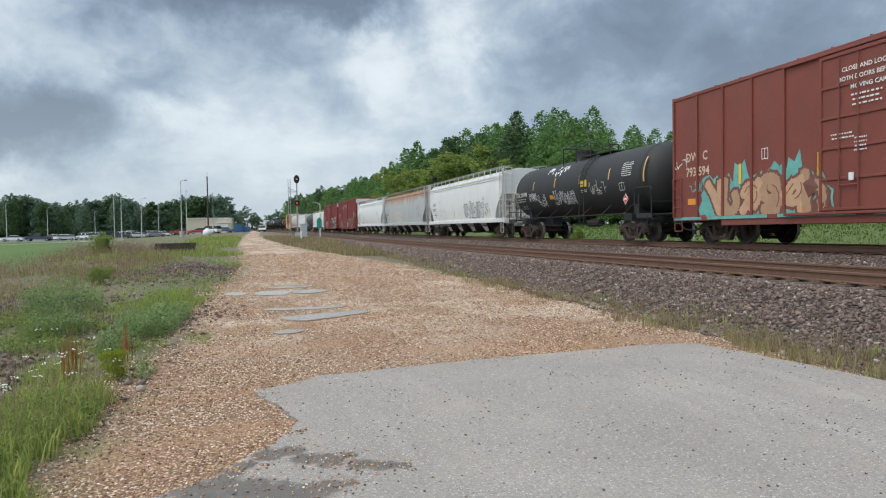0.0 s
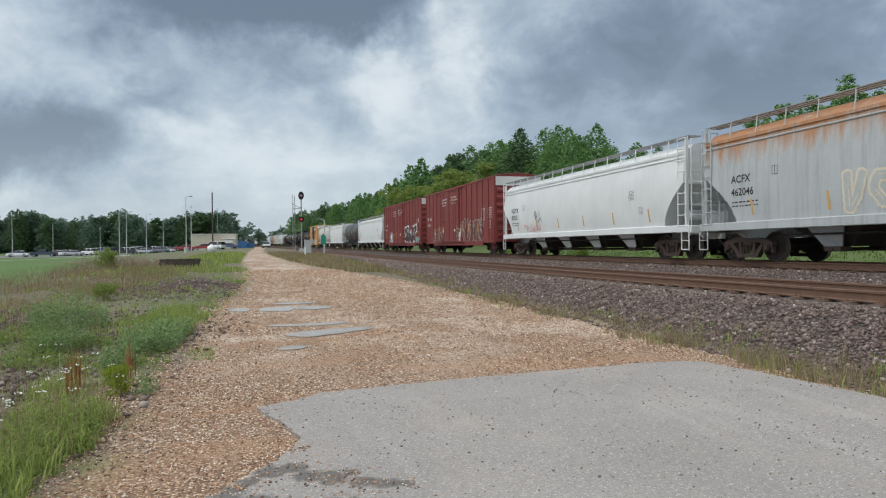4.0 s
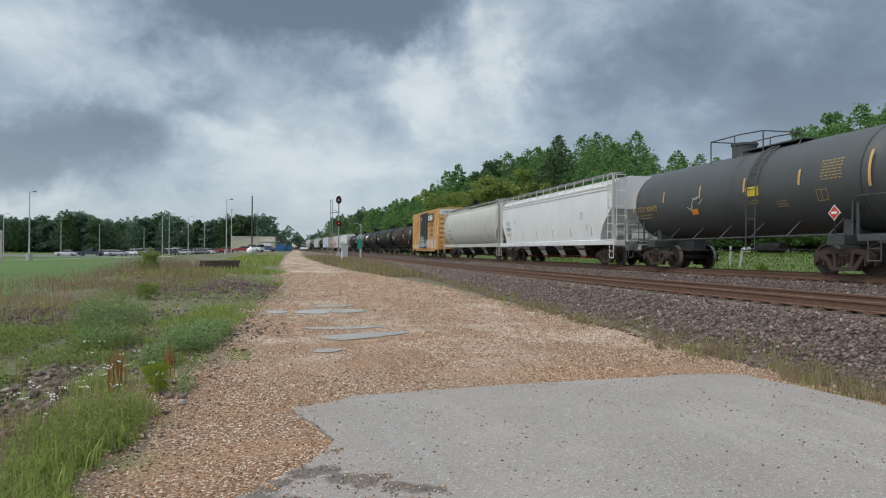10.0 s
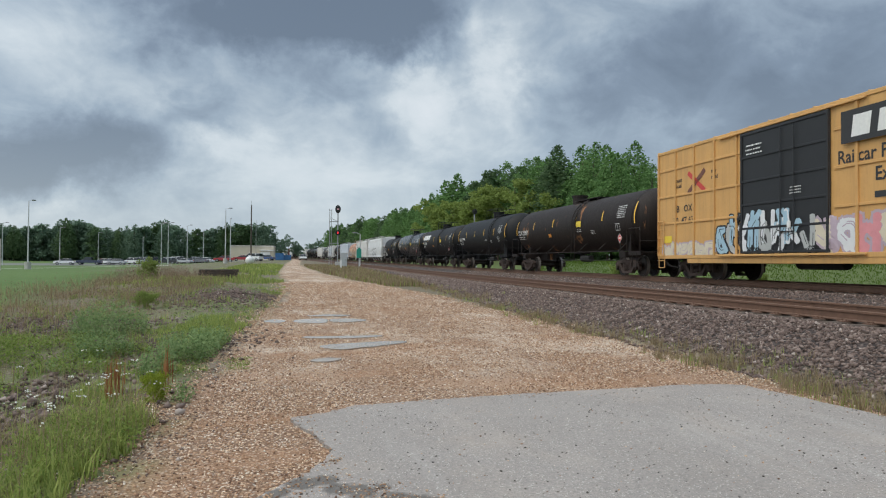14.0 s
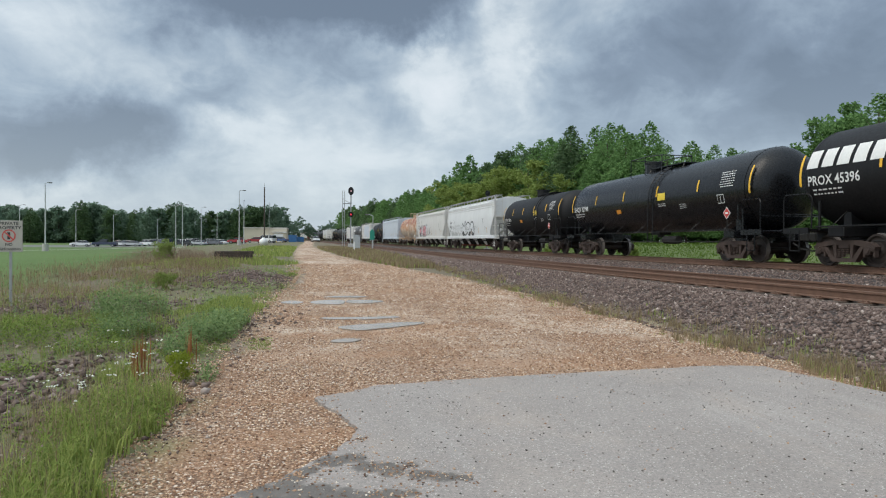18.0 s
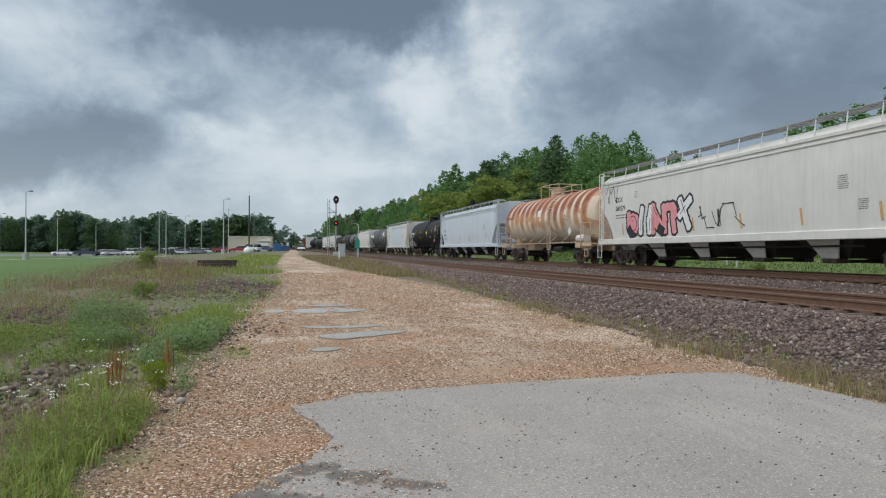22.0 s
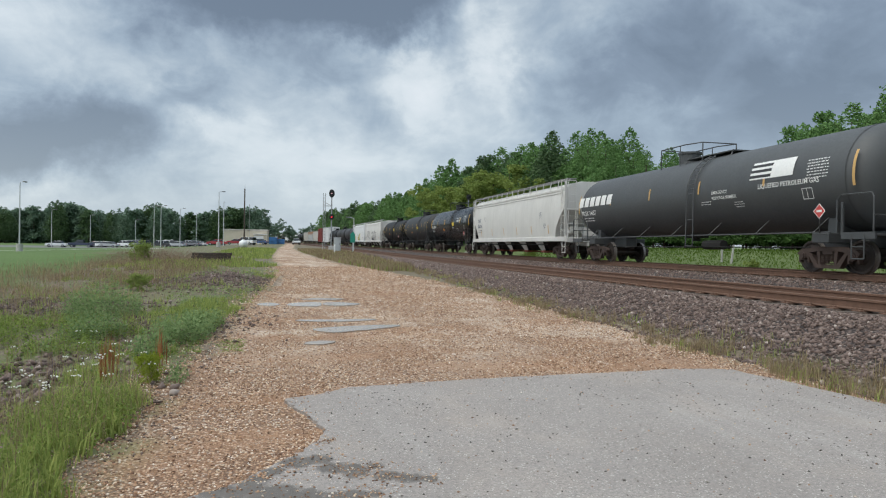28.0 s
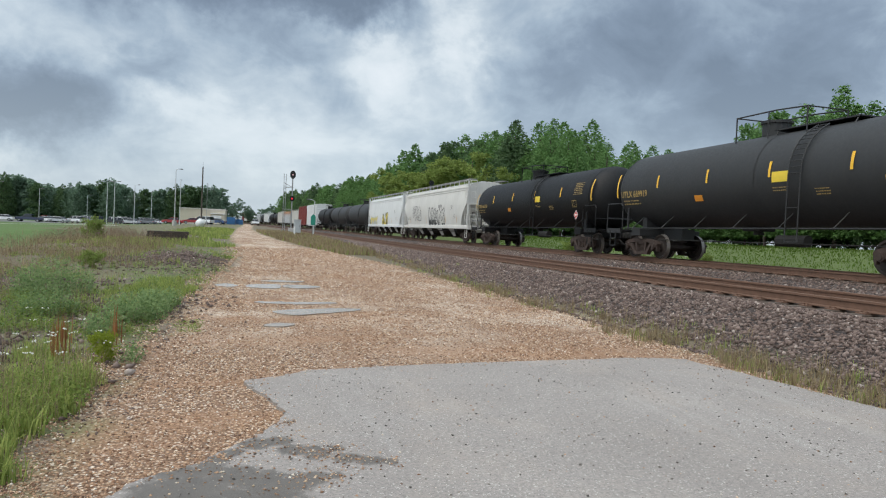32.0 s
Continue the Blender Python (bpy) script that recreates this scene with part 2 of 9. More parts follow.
def paint(name, rgb, rough=0.5, dirt=0.35, rust=0.0, grime=(0.09, 0.075, 0.06), rust_top=False):
    """Weathered paint on steel: mottling, vertical streaks of grime and, where it has come through, rust."""
    m = Mat(name)
    v = m.coords()
    low = m.noise(v, 0.7, 5, 0.6)
    hi = m.noise(v, 14.0, 4, 0.6)
    streak = m.noise(m.coords((5.0, 3.2, 0.22)), 1.6, 6, 0.65)
    dark = tuple(c * (0.88 if max(rgb) > 0.4 else 0.78) for c in rgb)
    col = m.mix(m.ramp(low, ((0.3, 0.0), (0.72, 1.0))), rgb, dark)
    col = m.mix(m.mul(m.ramp(streak, ((0.46, 0.0), (0.72, 1.0))), dirt), col, grime)
    col = m.mix(m.mul(m.ramp(hi, ((0.55, 0.0), (0.8, 1.0))), dirt * 0.45), col, grime)
    if rust:
        spots = m.noise(m.coords((1.0, 0.7, 0.32)), 1.3, 7, 0.68, 0.4)
        mask = m.ramp(spots, ((0.62 - rust * 0.3, 0.0), (0.72 - rust * 0.25, 1.0)))
        if rust_top:
            sep = m.node("ShaderNodeSeparateXYZ")
            m.link(m.c.outputs["Object"], sep.inputs[0])
            edge = m.noise(m.coords((1.0, 1.0, 0.10)), 1.9, 6, 0.75)
            add = m.node("ShaderNodeMath")
            add.operation = "MULTIPLY_ADD"
            m.link(edge, add.inputs[0])
            add.inputs[1].default_value = 3.2
            m.link(sep.outputs["Z"], add.inputs[2])
            mr = m.node("ShaderNodeMapRange")
            mr.inputs["From Min"].default_value, mr.inputs["From Max"].default_value = 4.72, 5.45
            m.link(add.outputs[0], mr.inputs["Value"])
            mask = m.mul(mr.outputs[0], 0.9)
        tone = m.mix(m.noise(v, 5.0, 5, 0.6), (0.30, 0.105, 0.028), (0.52, 0.25, 0.095))
        col = m.mix(mask, col, tone)
    m.bump(m.noise(v, 1.1, 3), 0.12, 0.02)
    rr = m.ramp(hi, ((0.2, max(0.05, rough - 0.1)), (0.8, min(1.0, rough + 0.15))))
    return m.done(col, rr)


def plain(name, rgb, rough=0.6, metal=0.0, vary=0.25, scale=6.0, bump=0.0):
    m = Mat(name)
    v = m.coords()
    n = m.noise(v, scale, 5, 0.6)
    n2 = m.noise(v, scale * 7, 3, 0.6)
    lo, hi = tuple(c * (1 - vary) for c in rgb), tuple(min(1, c * (1 + vary)) for c in rgb)
    col = m.mix(n2, m.mix(m.ramp(n, ((0.3, 0.0), (0.7, 1.0))), lo, hi), rgb)
    if bump:
        m.bump(n2, bump, 0.02)
    return m.done(col, rough, metal)


def leafy(name, rgb, light):
    m = Mat(name)
    r = m.island()
    col = m.mix(r, rgb, light)
    n = m.noise(m.world(), 0.25, 3)
    col = m.mix(m.mul(m.ramp(n, ((0.35, 0.0), (0.7, 1.0))), 0.4), col, tuple(c * 0.7 for c in rgb))
    m.b.inputs["Specular IOR Level"].default_value = 0.15
    tr = m.node("ShaderNodeBsdfTranslucent")
    m.link(col, tr.inputs["Color"])
    mx = m.node("ShaderNodeMixShader")
    mx.inputs[0].default_value = 0.42
    m.link(m.b.outputs[0], mx.inputs[1]), m.link(tr.outputs[0], mx.inputs[2])
    m.link(mx.outputs[0], m.t.nodes["Material Output"].inputs[0])
    return m.done(col, 0.75)

# ---------------------------------------------------------------- mesh helpers


def part(name, bm, material, parent=None, label="", smooth=False):
    """Links a bmesh as one mesh object under a thing or a part."""
    me = bpy.data.meshes.new(name)
    bm.to_mesh(me)
    bm.free()
    if smooth:
        me.shade_smooth()
    return link(name, me, material, parent, label)


def link(name, me, material=None, parent=None, label=""):
    if material and not me.materials:
        me.materials.append(material)
    ob = new(name, me)
    if parent:
        ob.parent = parent
    if label:
        ob["label"] = label
    return ob


def soup(name, verts, faces, material, parent=None, label=""):
    me = bpy.data.meshes.new(name)
    me.from_pydata(verts, [], faces)
    me.update()
    return link(name, me, material, parent, label)


def thing(name, m, label, category, group="", kind=""):
    ob = new(name)
    ob.matrix_basis = m
    return tagged(ob, label, category, group, kind)


def box(bm, x0, x1, y0, y1, z0, z1, bevel=0.0):
    m = Matrix.LocRotScale(((x0 + x1) / 2, (y0 + y1) / 2, (z0 + z1) / 2), None, (abs(x1 - x0), abs(y1 - y0), abs(z1 - z0)))
    r = bmesh.ops.create_cube(bm, size=1, matrix=m)
    if bevel:
        es = {e for v in r["verts"] for e in v.link_edges}
        bmesh.ops.bevel(bm, geom=list(es), offset=bevel, segments=1, affect="EDGES", clamp_overlap=True)
    return bm


def rod(bm, a, b, r, seg=6, r2=None):
    a, b = Vector(a), Vector(b)
    d = b - a
    m = Matrix.Translation((a + b) / 2) @ d.to_track_quat("Z", "Y").to_matrix().to_4x4()
    bmesh.ops.create_cone(bm, cap_ends=True, segments=seg, radius1=r, radius2=r if r2 is None else r2, depth=d.length, matrix=m)
    return bm


def bars(bm, pts, r, seg=5):
    for a, b in zip(pts, pts[1:]):
        rod(bm, a, b, r, seg)
    return bm


def prism(bm, outline, x0, x1):
    """An outline in y and z, drawn out from x0 to x1."""
    a = [bm.verts.new((x0, y, z)) for y, z in outline]
    b = [bm.verts.new((x1, y, z)) for y, z in outline]
    n = len(a)
    for i in range(n):
        bm.faces.new((a[i], a[(i + 1) % n], b[(i + 1) % n], b[i]))
    bm.faces.new(a[::-1]), bm.faces.new(b)
    return bm


def B():
    return bmesh.new()


# ---------------------------------------------------------------- the line's plan
CURVE = 1.36e-4
XC = 15.7       # centre of the far line abeam
SIDE = -5.88    # the near line's centre, from the far one's
DROP = 0.205    # the near line lies lower
GAUGE = 0.7535  # half, between the rail heads' middles


def line_x(y):
    y = max(y, -40.0)
    return XC - CURVE * y * y if y < 320 else XC - CURVE * 320 * 320 - 2 * CURVE * 320 * (y - 320)


def line_turn(y):
    return math.degrees(math.atan(2 * CURVE * min(max(y, -40), 320)))


def rail_z(y):
    return 0.55 + 0.47 * math.exp(-max(y - 10, -40) / 48) if y > -20 else 0.55 + 0.47 * math.exp(30 / 48)


def smooth(a, b, x):
    t = min(1.0, max(0.0, (x - a) / (b - a)))
    return t * t * (3 - 2 * t)


def lerp_table(tab, y):
    for (y0, v0), (y1, v1) in zip(tab, tab[1:]):
        if y <= y1:
            return v0 + (v1 - v0) * max(0.0, (y - y0) / (y1 - y0))
    return tab[-1][1]


ROAD_L = ((-30, -1.2), (4.5, -1.22), (5.6, -1.36), (7, -1.32), (8, -1.55), (9.4, -1.2), (12.3, -1.35), (18, -1.05), (24, -0.75), (34, -0.7), (52, -1.8), (105, -2.8), (195, -3.4), (900, -12.0))
ROAD_R = ((-30, 6.7), (9, 6.3), (15, 6.5), (27, 5.5), (36, 3.9), (44, 2.5), (52, 1.6), (70, 0.6), (105, -0.5), (195, -0.7), (900, -8.0))


def wob(x, y, s, seed=0.0):
    return noise.noise(Vector((x * s + seed, y * s - seed * 1.3, seed)))


def land(x, y):
    """The height of the natural ground, the road and the ballast bank."""
    rise = 0.34 * smooth(14, 62, y)
    z = rise
    if x < -6:
        z = rise - 0.8 * smooth(7, 48, -x)
    z -= 0.55 * smooth(110, 178, y) * smooth(12, 30, -x)  # the car park lies lower
    rl = lerp_table(ROAD_L, y)
    if x < rl:  # rough verge
        d = rl - x
        z += (0.10 * wob(x, y, 0.5, 3) + 0.05 * wob(x, y, 1.7, 5)) * smooth(0.2, 2.0, d) * (1 - smooth(11, 18, d))
        # the heap of old ballast
        z += 0.38 * math.exp(-((x + 2.7) / 1.9) ** 2 - ((y - 25.0) / 2.6) ** 2)
        z += 0.30 * math.exp(-((x + 6.3) / 2.6) ** 2 - ((y - 33.0) / 6.0) ** 2)
    else:
        z += 0.012 * wob(x, y, 0.9, 8) + 0.018 * wob(x, y, 0.3, 2)
    u = x - line_x(y)
    if u > -11.5:
        zr = rail_z(y)
        top, low = zr - 0.225, zr - DROP - 0.188
        if u < 4.5:
            if u > 2.2:
                b = min(1.0, (u - 2.2) / 2.3)
                z = top * (1 - b) + (top - 0.455) * b
            elif u > -4.5:  # the bed rises from the near line to the far one
                b = smooth(-4.5, -1.9, u)
                z = low * (1 - b) + top * b
            else:  # straight bank with a soft toe and a rounded shoulder
                a = min(1.0, max(0.0, (u + 9.25) / 1.75))
                a = a - 0.06 * math.exp(-((a - 1.0) / 0.12) ** 2)
                z = z * (1 - a) + low * a
                if 0 < a < 0.93:
                    z += 0.035 * wob(x, y, 2.3, 1)
            z += 0.012 * wob(x, y, 1.3, 14) + 0.008 * wob(x, y, 3.7, 15)
        else:
            z = (zr - 0.26) - 0.42 - 0.10 * smooth(4.5, 6, u) + 0.06 * wob(x, y, 0.4, 7)
            z += 1.45 * smooth(5.8, 15.5, u)  # the grass climbs to the wood
    return z


# ---------------------------------------------------------------- surface materials
def ground_material():
    m = Mat("ground")
    w = m.world()
    big, mid, fine = m.noise(w, 0.12, 4), m.noise(w, 1.3, 5, 0.6), m.noise(w, 22.0, 4, 0.6)
    # stony soil with moss and low weeds
    bits = m.node("ShaderNodeSeparateColor")
    m.link(m.cells(w, 24.0), bits.inputs[0])
    soil = m.ramp(bits.outputs[0], ((0.0, (0.055, 0.040, 0.030)), (0.45, (0.120, 0.092, 0.068)), (0.8, (0.19, 0.148, 0.112)), (1.0, (0.36, 0.30, 0.235))))
    soil = m.mix(m.mul(m.ramp(fine, ((0.42, 0.0), (0.62, 1.0))), 0.6), soil, (0.15, 0.118, 0.082))
    moss = m.mix(fine, (0.070, 0.098, 0.026), (0.150, 0.172, 0.052))
    green = m.mix(m.mul(m.ramp(mid, ((0.46, 1.0), (0.58, 0.0))), 0.8), soil, moss)
    lawn = m.mix(m.ramp(big, ((0.3, 0.0), (0.7, 1.0))), (0.070, 0.128, 0.022), (0.098, 0.165, 0.033))
    lawn = m.mix(m.ramp(m.noise(m.world((1, 0.5, 1)), 3.0, 6, 0.7), ((0.35, 0.0), (0.75, 0.7))), lawn, (0.056, 0.100, 0.018))
    dry = m.mix(fine, (0.115, 0.085, 0.060), (0.20, 0.150, 0.105))
    dry = m.mix(m.ramp(mid, ((0.5, 0.0), (0.62, 0.6))), dry, (0.10, 0.11, 0.045))
    # tan pit gravel of the track road
    st = m.cells(w, 44.0)
    sx = m.node("ShaderNodeSeparateColor")
    m.link(st, sx.inputs[0])
    st2 = m.cells(w, 44.0, "Distance")
    gravel = m.ramp(sx.outputs[0], ((0.0, (0.12, 0.064, 0.040)), (0.25, (0.31, 0.178, 0.104)), (0.55, (0.50, 0.315, 0.19)), (0.8, (0.68, 0.50, 0.35)), (0.97, (0.86, 0.77, 0.65))))
    gravel = m.mix(m.mul(m.ramp(st2, ((0.32, 0.0), (0.7, 1.0))), 0.9), gravel, (0.11, 0.060, 0.037))
    mud = m.mix(fine, (0.27, 0.140, 0.074), (0.45, 0.265, 0.152))
    gravel = m.mix(m.mul(m.ramp(m.noise(m.world((0.55, 1.6, 1)), 0.42, 5, 0.6), ((0.48, 0.0), (0.62, 1.0))), 0.7), gravel, mud)
    rut = m.ramp(m.noise(m.world((1.5, 0.16, 1)), 1.3, 6, 0.65), ((0.42, 0.0), (0.62, 0.55)))
    gravel = m.mix(rut, gravel, m.mix(fine, (0.19, 0.105, 0.062), (0.34, 0.21, 0.13)))
    pale = m.ramp(sx.outputs[1], ((0.0, (0.30, 0.225, 0.165)), (0.5, (0.56, 0.445, 0.34)), (1.0, (0.80, 0.71, 0.60))))
    place = m.node("ShaderNodeSeparateXYZ")
    m.link(w, place.inputs[0])
    ahead = m.node("ShaderNodeMapRange")
    ahead.inputs["From Min"].default_value, ahead.inputs["From Max"].default_value = 7.6, 11.5
    m.link(place.outputs["Y"], ahead.inputs["Value"])
    thin = m.ramp(m.noise(m.world((1.0, 0.7, 1)), 0.55, 5, 0.65), ((0.46, 0.0), (0.60, 1.0)))
    gravel = m.mix(m.mul(m.mul(thin, 0.7), ahead.outputs[0]), gravel, pale)
    # coarser clusters that still tell from afar
    big_st = m.node("ShaderNodeSeparateColor")
    m.link(m.cells(m.world((1.8, 0.6, 1)), 5.0), big_st.inputs[0])
    far_on = m.node("ShaderNodeMapRange")
    far_on.inputs["From Min"].default_value, far_on.inputs["From Max"].default_value = 10.0, 30.0
    m.link(place.outputs["Y"], far_on.inputs["Value"])
    gravel = m.mix(m.mul(m.mul(m.ramp(big_st.outputs[0], ((0.55, 0.0), (0.75, 1.0))), 0.40), far_on.outputs[0]), gravel, (0.22, 0.125, 0.078))
    gravel = m.mix(m.mul(m.mul(m.ramp(big_st.outputs[1], ((0.66, 0.0), (0.85, 1.0))), 0.40), far_on.outputs[0]), gravel, (0.68, 0.54, 0.41))
    # broken grey-brown stone of the bank
    bs = m.cells(w, 17.0)
    bx = m.node("ShaderNodeSeparateColor")
    m.link(bs, bx.inputs[0])
    stone = m.ramp(bx.outputs[0], ((0.0, (0.058, 0.040, 0.034)), (0.5, (0.135, 0.098, 0.084)), (0.85, (0.225, 0.172, 0.150)), (1.0, (0.38, 0.31, 0.27))))
    edge = m.cells(w, 17.0, "Distance")
    stone = m.mix(m.ramp(edge, ((0.22, 0.0), (0.6, 1.0))), stone, (0.030, 0.022, 0.020))
    col = m.mix(m.attr("lawn"), green, lawn)
    col = m.mix(m.attr("dry"), col, dry)
    col = m.mix(m.attr("stone"), col, stone)
    col = m.mix(m.attr("road"), col, gravel)
    rustm = m.mix(mid, (0.13, 0.075, 0.05), (0.21, 0.13, 0.09))
    col = m.mix(m.attr("rust"), col, rustm)
    h = m.mix(m.attr("road"), m.mix(m.attr("stone"), fine, edge), st2)
    m.bump(h, 0.5, 0.03)
    return m.done(col, 0.92)


M_GROUND = ground_material()


# damp, crumbled places of the asphalt: x, y, radius
DAMP = ((0.03, 4.93, 0.11), (0.17, 4.97, 0.09), (0.28, 4.76, 0.10), (0.42, 4.74, 0.07), (0.56, 4.75, 0.06), (0.42, 4.63, 0.08), (0.63, 4.54, 0.08), (0.77, 4.47, 0.08), (0.9, 4.43, 0.05),
        (-0.45, 4.42, 0.13), (-0.3, 4.46, 0.12), (-0.11, 4.3, 0.15), (0.07, 4.22, 0.14), (0.24, 4.15, 0.13), (0.38, 4.2, 0.09), (0.5, 4.23, 0.05), (-0.23, 4.64, 0.07), (-0.14, 4.76, 0.07), (-0.4, 4.05, 0.28), (0.0, 3.9, 0.25), (0.27, 5.43, 0.035))


def asphalt_material():
    m = Mat("asphalt")
    w = m.world()
    n1, n2, n3 = m.noise(w, 0.8, 5, 0.6), m.noise(w, 9.0, 5, 0.65), m.noise(w, 120.0, 3, 0.6)
    col = m.mix(m.ramp(n1, ((0.3, 0.0), (0.7, 1.0))), (0.306, 0.268, 0.242), (0.377, 0.335, 0.306))
    grit = m.noise(w, 34.0, 6, 0.75)
    col = m.mix(m.ramp(grit, ((0.42, 0.55), (0.60, 0.0))), col, (0.185, 0.172, 0.162))
    c = m.cells(w, 105.0)
    s = m.node("ShaderNodeSeparateColor")
    m.link(c, s.inputs[0])
    col = m.mix(m.mul(m.ramp(s.outputs[0], ((0.80, 0.0), (0.84, 1.0))), 0.5), col, (0.15, 0.135, 0.125))
    col = m.mix(m.mul(m.ramp(s.outputs[1], ((0.955, 0.0), (0.965, 1.0))), 0.7), col, (0.60, 0.565, 0.52))
    # tan dust, and worn lines along the way
    col = m.mix(m.mul(m.ramp(m.noise(m.world((1, 0.6, 1)), 0.9, 5, 0.65), ((0.50, 0.0), (0.68, 1.0))), 0.28), col, (0.42, 0.345, 0.285))
    col = m.mix(m.mul(m.ramp(m.noise(m.world((2.2, 0.25, 1)), 1.1, 5, 0.6), ((0.55, 0.0), (0.66, 1.0))), 0.18), col, (0.44, 0.415, 0.39))
    col = m.mix(m.mul(m.ramp(n2, ((0.5, 0.0), (0.75, 1.0))), 0.3), col, (0.23, 0.215, 0.205))
    # crumbled, damp patch along the broken edge
    blob = None
    for x, y, r in DAMP:
        d = m.node("ShaderNodeVectorMath")
        d.operation = "DISTANCE"
        m.link(w, d.inputs[0])
        d.inputs[1].default_value = (x, y, 0.02)
        k = m.node("ShaderNodeMapRange")
        k.inputs["From Min"].default_value, k.inputs["From Max"].default_value = r * 2.1, r * 0.5
        m.link(d.outputs["Value"], k.inputs["Value"])
        if blob is None:
            blob = k.outputs[0]
        else:
            a = m.node("ShaderNodeMath")
            a.operation = "MAXIMUM"
            m.link(blob, a.inputs[0]), m.link(k.outputs[0], a.inputs[1])
            blob = a.outputs[0]
    a = m.node("ShaderNodeMath")
    a.operation = "MULTIPLY"
    m.link(blob, a.inputs[0]), m.link(m.ramp(m.noise(w, 17.0, 9, 0.85), ((0.25, 0.0), (0.75, 1.0))), a.inputs[1])
    wet = m.ramp(a.outputs[0], ((0.24, 0.0), (0.33, 1.0)))
    col = m.mix(m.mul(wet, 0.92), col, m.mix(n2, (0.070, 0.060, 0.050), (0.15, 0.128, 0.105)))
    m.bump(n3, 0.35, 0.006)
    return m.done(col, m.ramp(wet, ((0.0, 0.82), (1.0, 0.45))))


M_ASPHALT = asphalt_material()
M_RAIL = plain("rail_rust", (0.150, 0.085, 0.058), 0.8, 0.2, 0.3, 8.0, 0.1)
M_HEAD = plain("rail_head", (0.30, 0.27, 0.25), 0.35, 0.8, 0.2, 5.0)
M_TIE = plain("tie_timber", (0.085, 0.062, 0.048), 0.9, 0, 0.4, 5.0, 0.4)


def water_material():
    m = Mat("puddle_water")
    n = m.noise(m.world(), 6.0, 3)
    m.bump(n, 0.02, 0.01)
    m.b.inputs["Specular IOR Level"].default_value = 0.22
    return m.done(m.mix(n, (0.22, 0.175, 0.135), (0.29, 0.235, 0.185)), 0.16)


M_WATER = water_material()


# ---------------------------------------------------------------- ground sheet
def axis_steps(spec):
    out = [spec[0][0]]
    for (a, step), (b, _) in zip(spec, spec[1:]):
        n = max(1, round((b - a) / step))
        out += [a + (b - a) * (i + 1) / n for i in range(n)]
    return out


def build_ground():
    xs = axis_steps(((-3000, 900), (-300, 60), (-60, 4), (-16, 0.7), (-7, 0.25), (6.0, 0.2), (9.5, 0.35), (14.5, 0.5), (22, 1.5), (60, 20), (300, 900), (3000, 1)))
    ys = axis_steps(((-600, 120), (-40, 8), (0, 0.5), (3.5, 0.22), (14, 0.35), (34, 0.7), (62, 2.5), (130, 8), (320, 40), (700, 500), (4000, 1)))
    verts = [(x, y, land(x, y)) for y in ys for x in xs]
    nx = len(xs)
    faces = [(j * nx + i, j * nx + i + 1, (j + 1) * nx + i + 1, (j + 1) * nx + i) for j in range(len(ys) - 1) for i in range(nx - 1)]
    ob = soup("ground", verts, faces, M_GROUND)
    me = ob.data
    names = ("road", "stone", "lawn", "dry", "rust")
    vals = {k: np.zeros(len(verts), np.float32) for k in names}
    for i, (x, y, z) in enumerate(verts):
        rl, rr = lerp_table(ROAD_L, y), lerp_table(ROAD_R, y)
        n = 0.35 * wob(x, y, 1.1, 2) + 0.22 * wob(x, y, 3.1, 6)
        road = smooth(-0.30, 0.32, x - rl + n) * smooth(-0.3, 0.45, rr - x + n)
        u = x - line_x(y)
        near = smooth(-9.35, -8.7, u + n * 0.6) * (1 - smooth(4.2, 5.2, u))
        vals["stone"][i] = near
        vals["road"][i] = road * (1 - near)
        vals["rust"][i] = 0.75 * near * (math.exp(-((u - SIDE) / 1.35) ** 4) + math.exp(-(u / 1.35) ** 4) + 0.6 * math.exp(-((u - SIDE + 1.35 + 0.3 * n) / 0.32) ** 2))
        d = rl - x
        if d > 0:
            vals["lawn"][i] = smooth(7.2, 9.2, d + 2.5 * wob(x, y, 0.16, 9) - 0.05 * max(0, y - 25) if y < 60 else d - 6)
            heap = math.exp(-((x + 2.7) / 1.9) ** 2 - ((y - 25.0) / 2.6) ** 2) + 0.85 * math.exp(-((x + 5.8) / 1.5) ** 2 - ((y - 17.0) / 2.0) ** 2)
            edge = 0.50 * math.exp(-((x + 3.2) / 0.7) ** 2 - ((y - 7.0) / 1.1) ** 2) + 0.6 * math.exp(-((x + 2.6) / 1.1) ** 2 - ((y - 13.5) / 2.0) ** 2)
            vals["stone"][i] = max(near, min(1.0, max(smooth(0.32, 0.7, heap + n * 0.5), smooth(0.35, 0.7, edge + n * 0.6)) ))
            band = math.exp(-((x + 6.8) / 3.0) ** 2 - ((y - 28) / 11.0) ** 2)
            vals["dry"][i] = min(1.0, 0.9 * smooth(0.25, 0.7, band + 0.35 * wob(x, y, 0.7, 4)) + 0.5 * smooth(0.1, 0.5, wob(x, y, 0.9, 11)))  * (1 - vals["lawn"][i])
        elif x > rr and near < 0.5:
            vals["dry"][i] = 0.75 if u < -5 else 0.15
        if u > 6:
            vals["lawn"][i] = 0.85
            path = math.exp(-((u - 7.2) / 0.9) ** 2)
            vals["road"][i] = 0.8 * smooth(0.3, 0.8, path)
    for k in names:
        a = me.attributes.new(k, "FLOAT", "POINT")
        a.data.foreach_set("value", vals[k])
    me.shade_smooth()
    return tagged(ob, "ground of grass, weeds, tan gravel road and grey ballast", "ground", kind="structure")


build_ground()


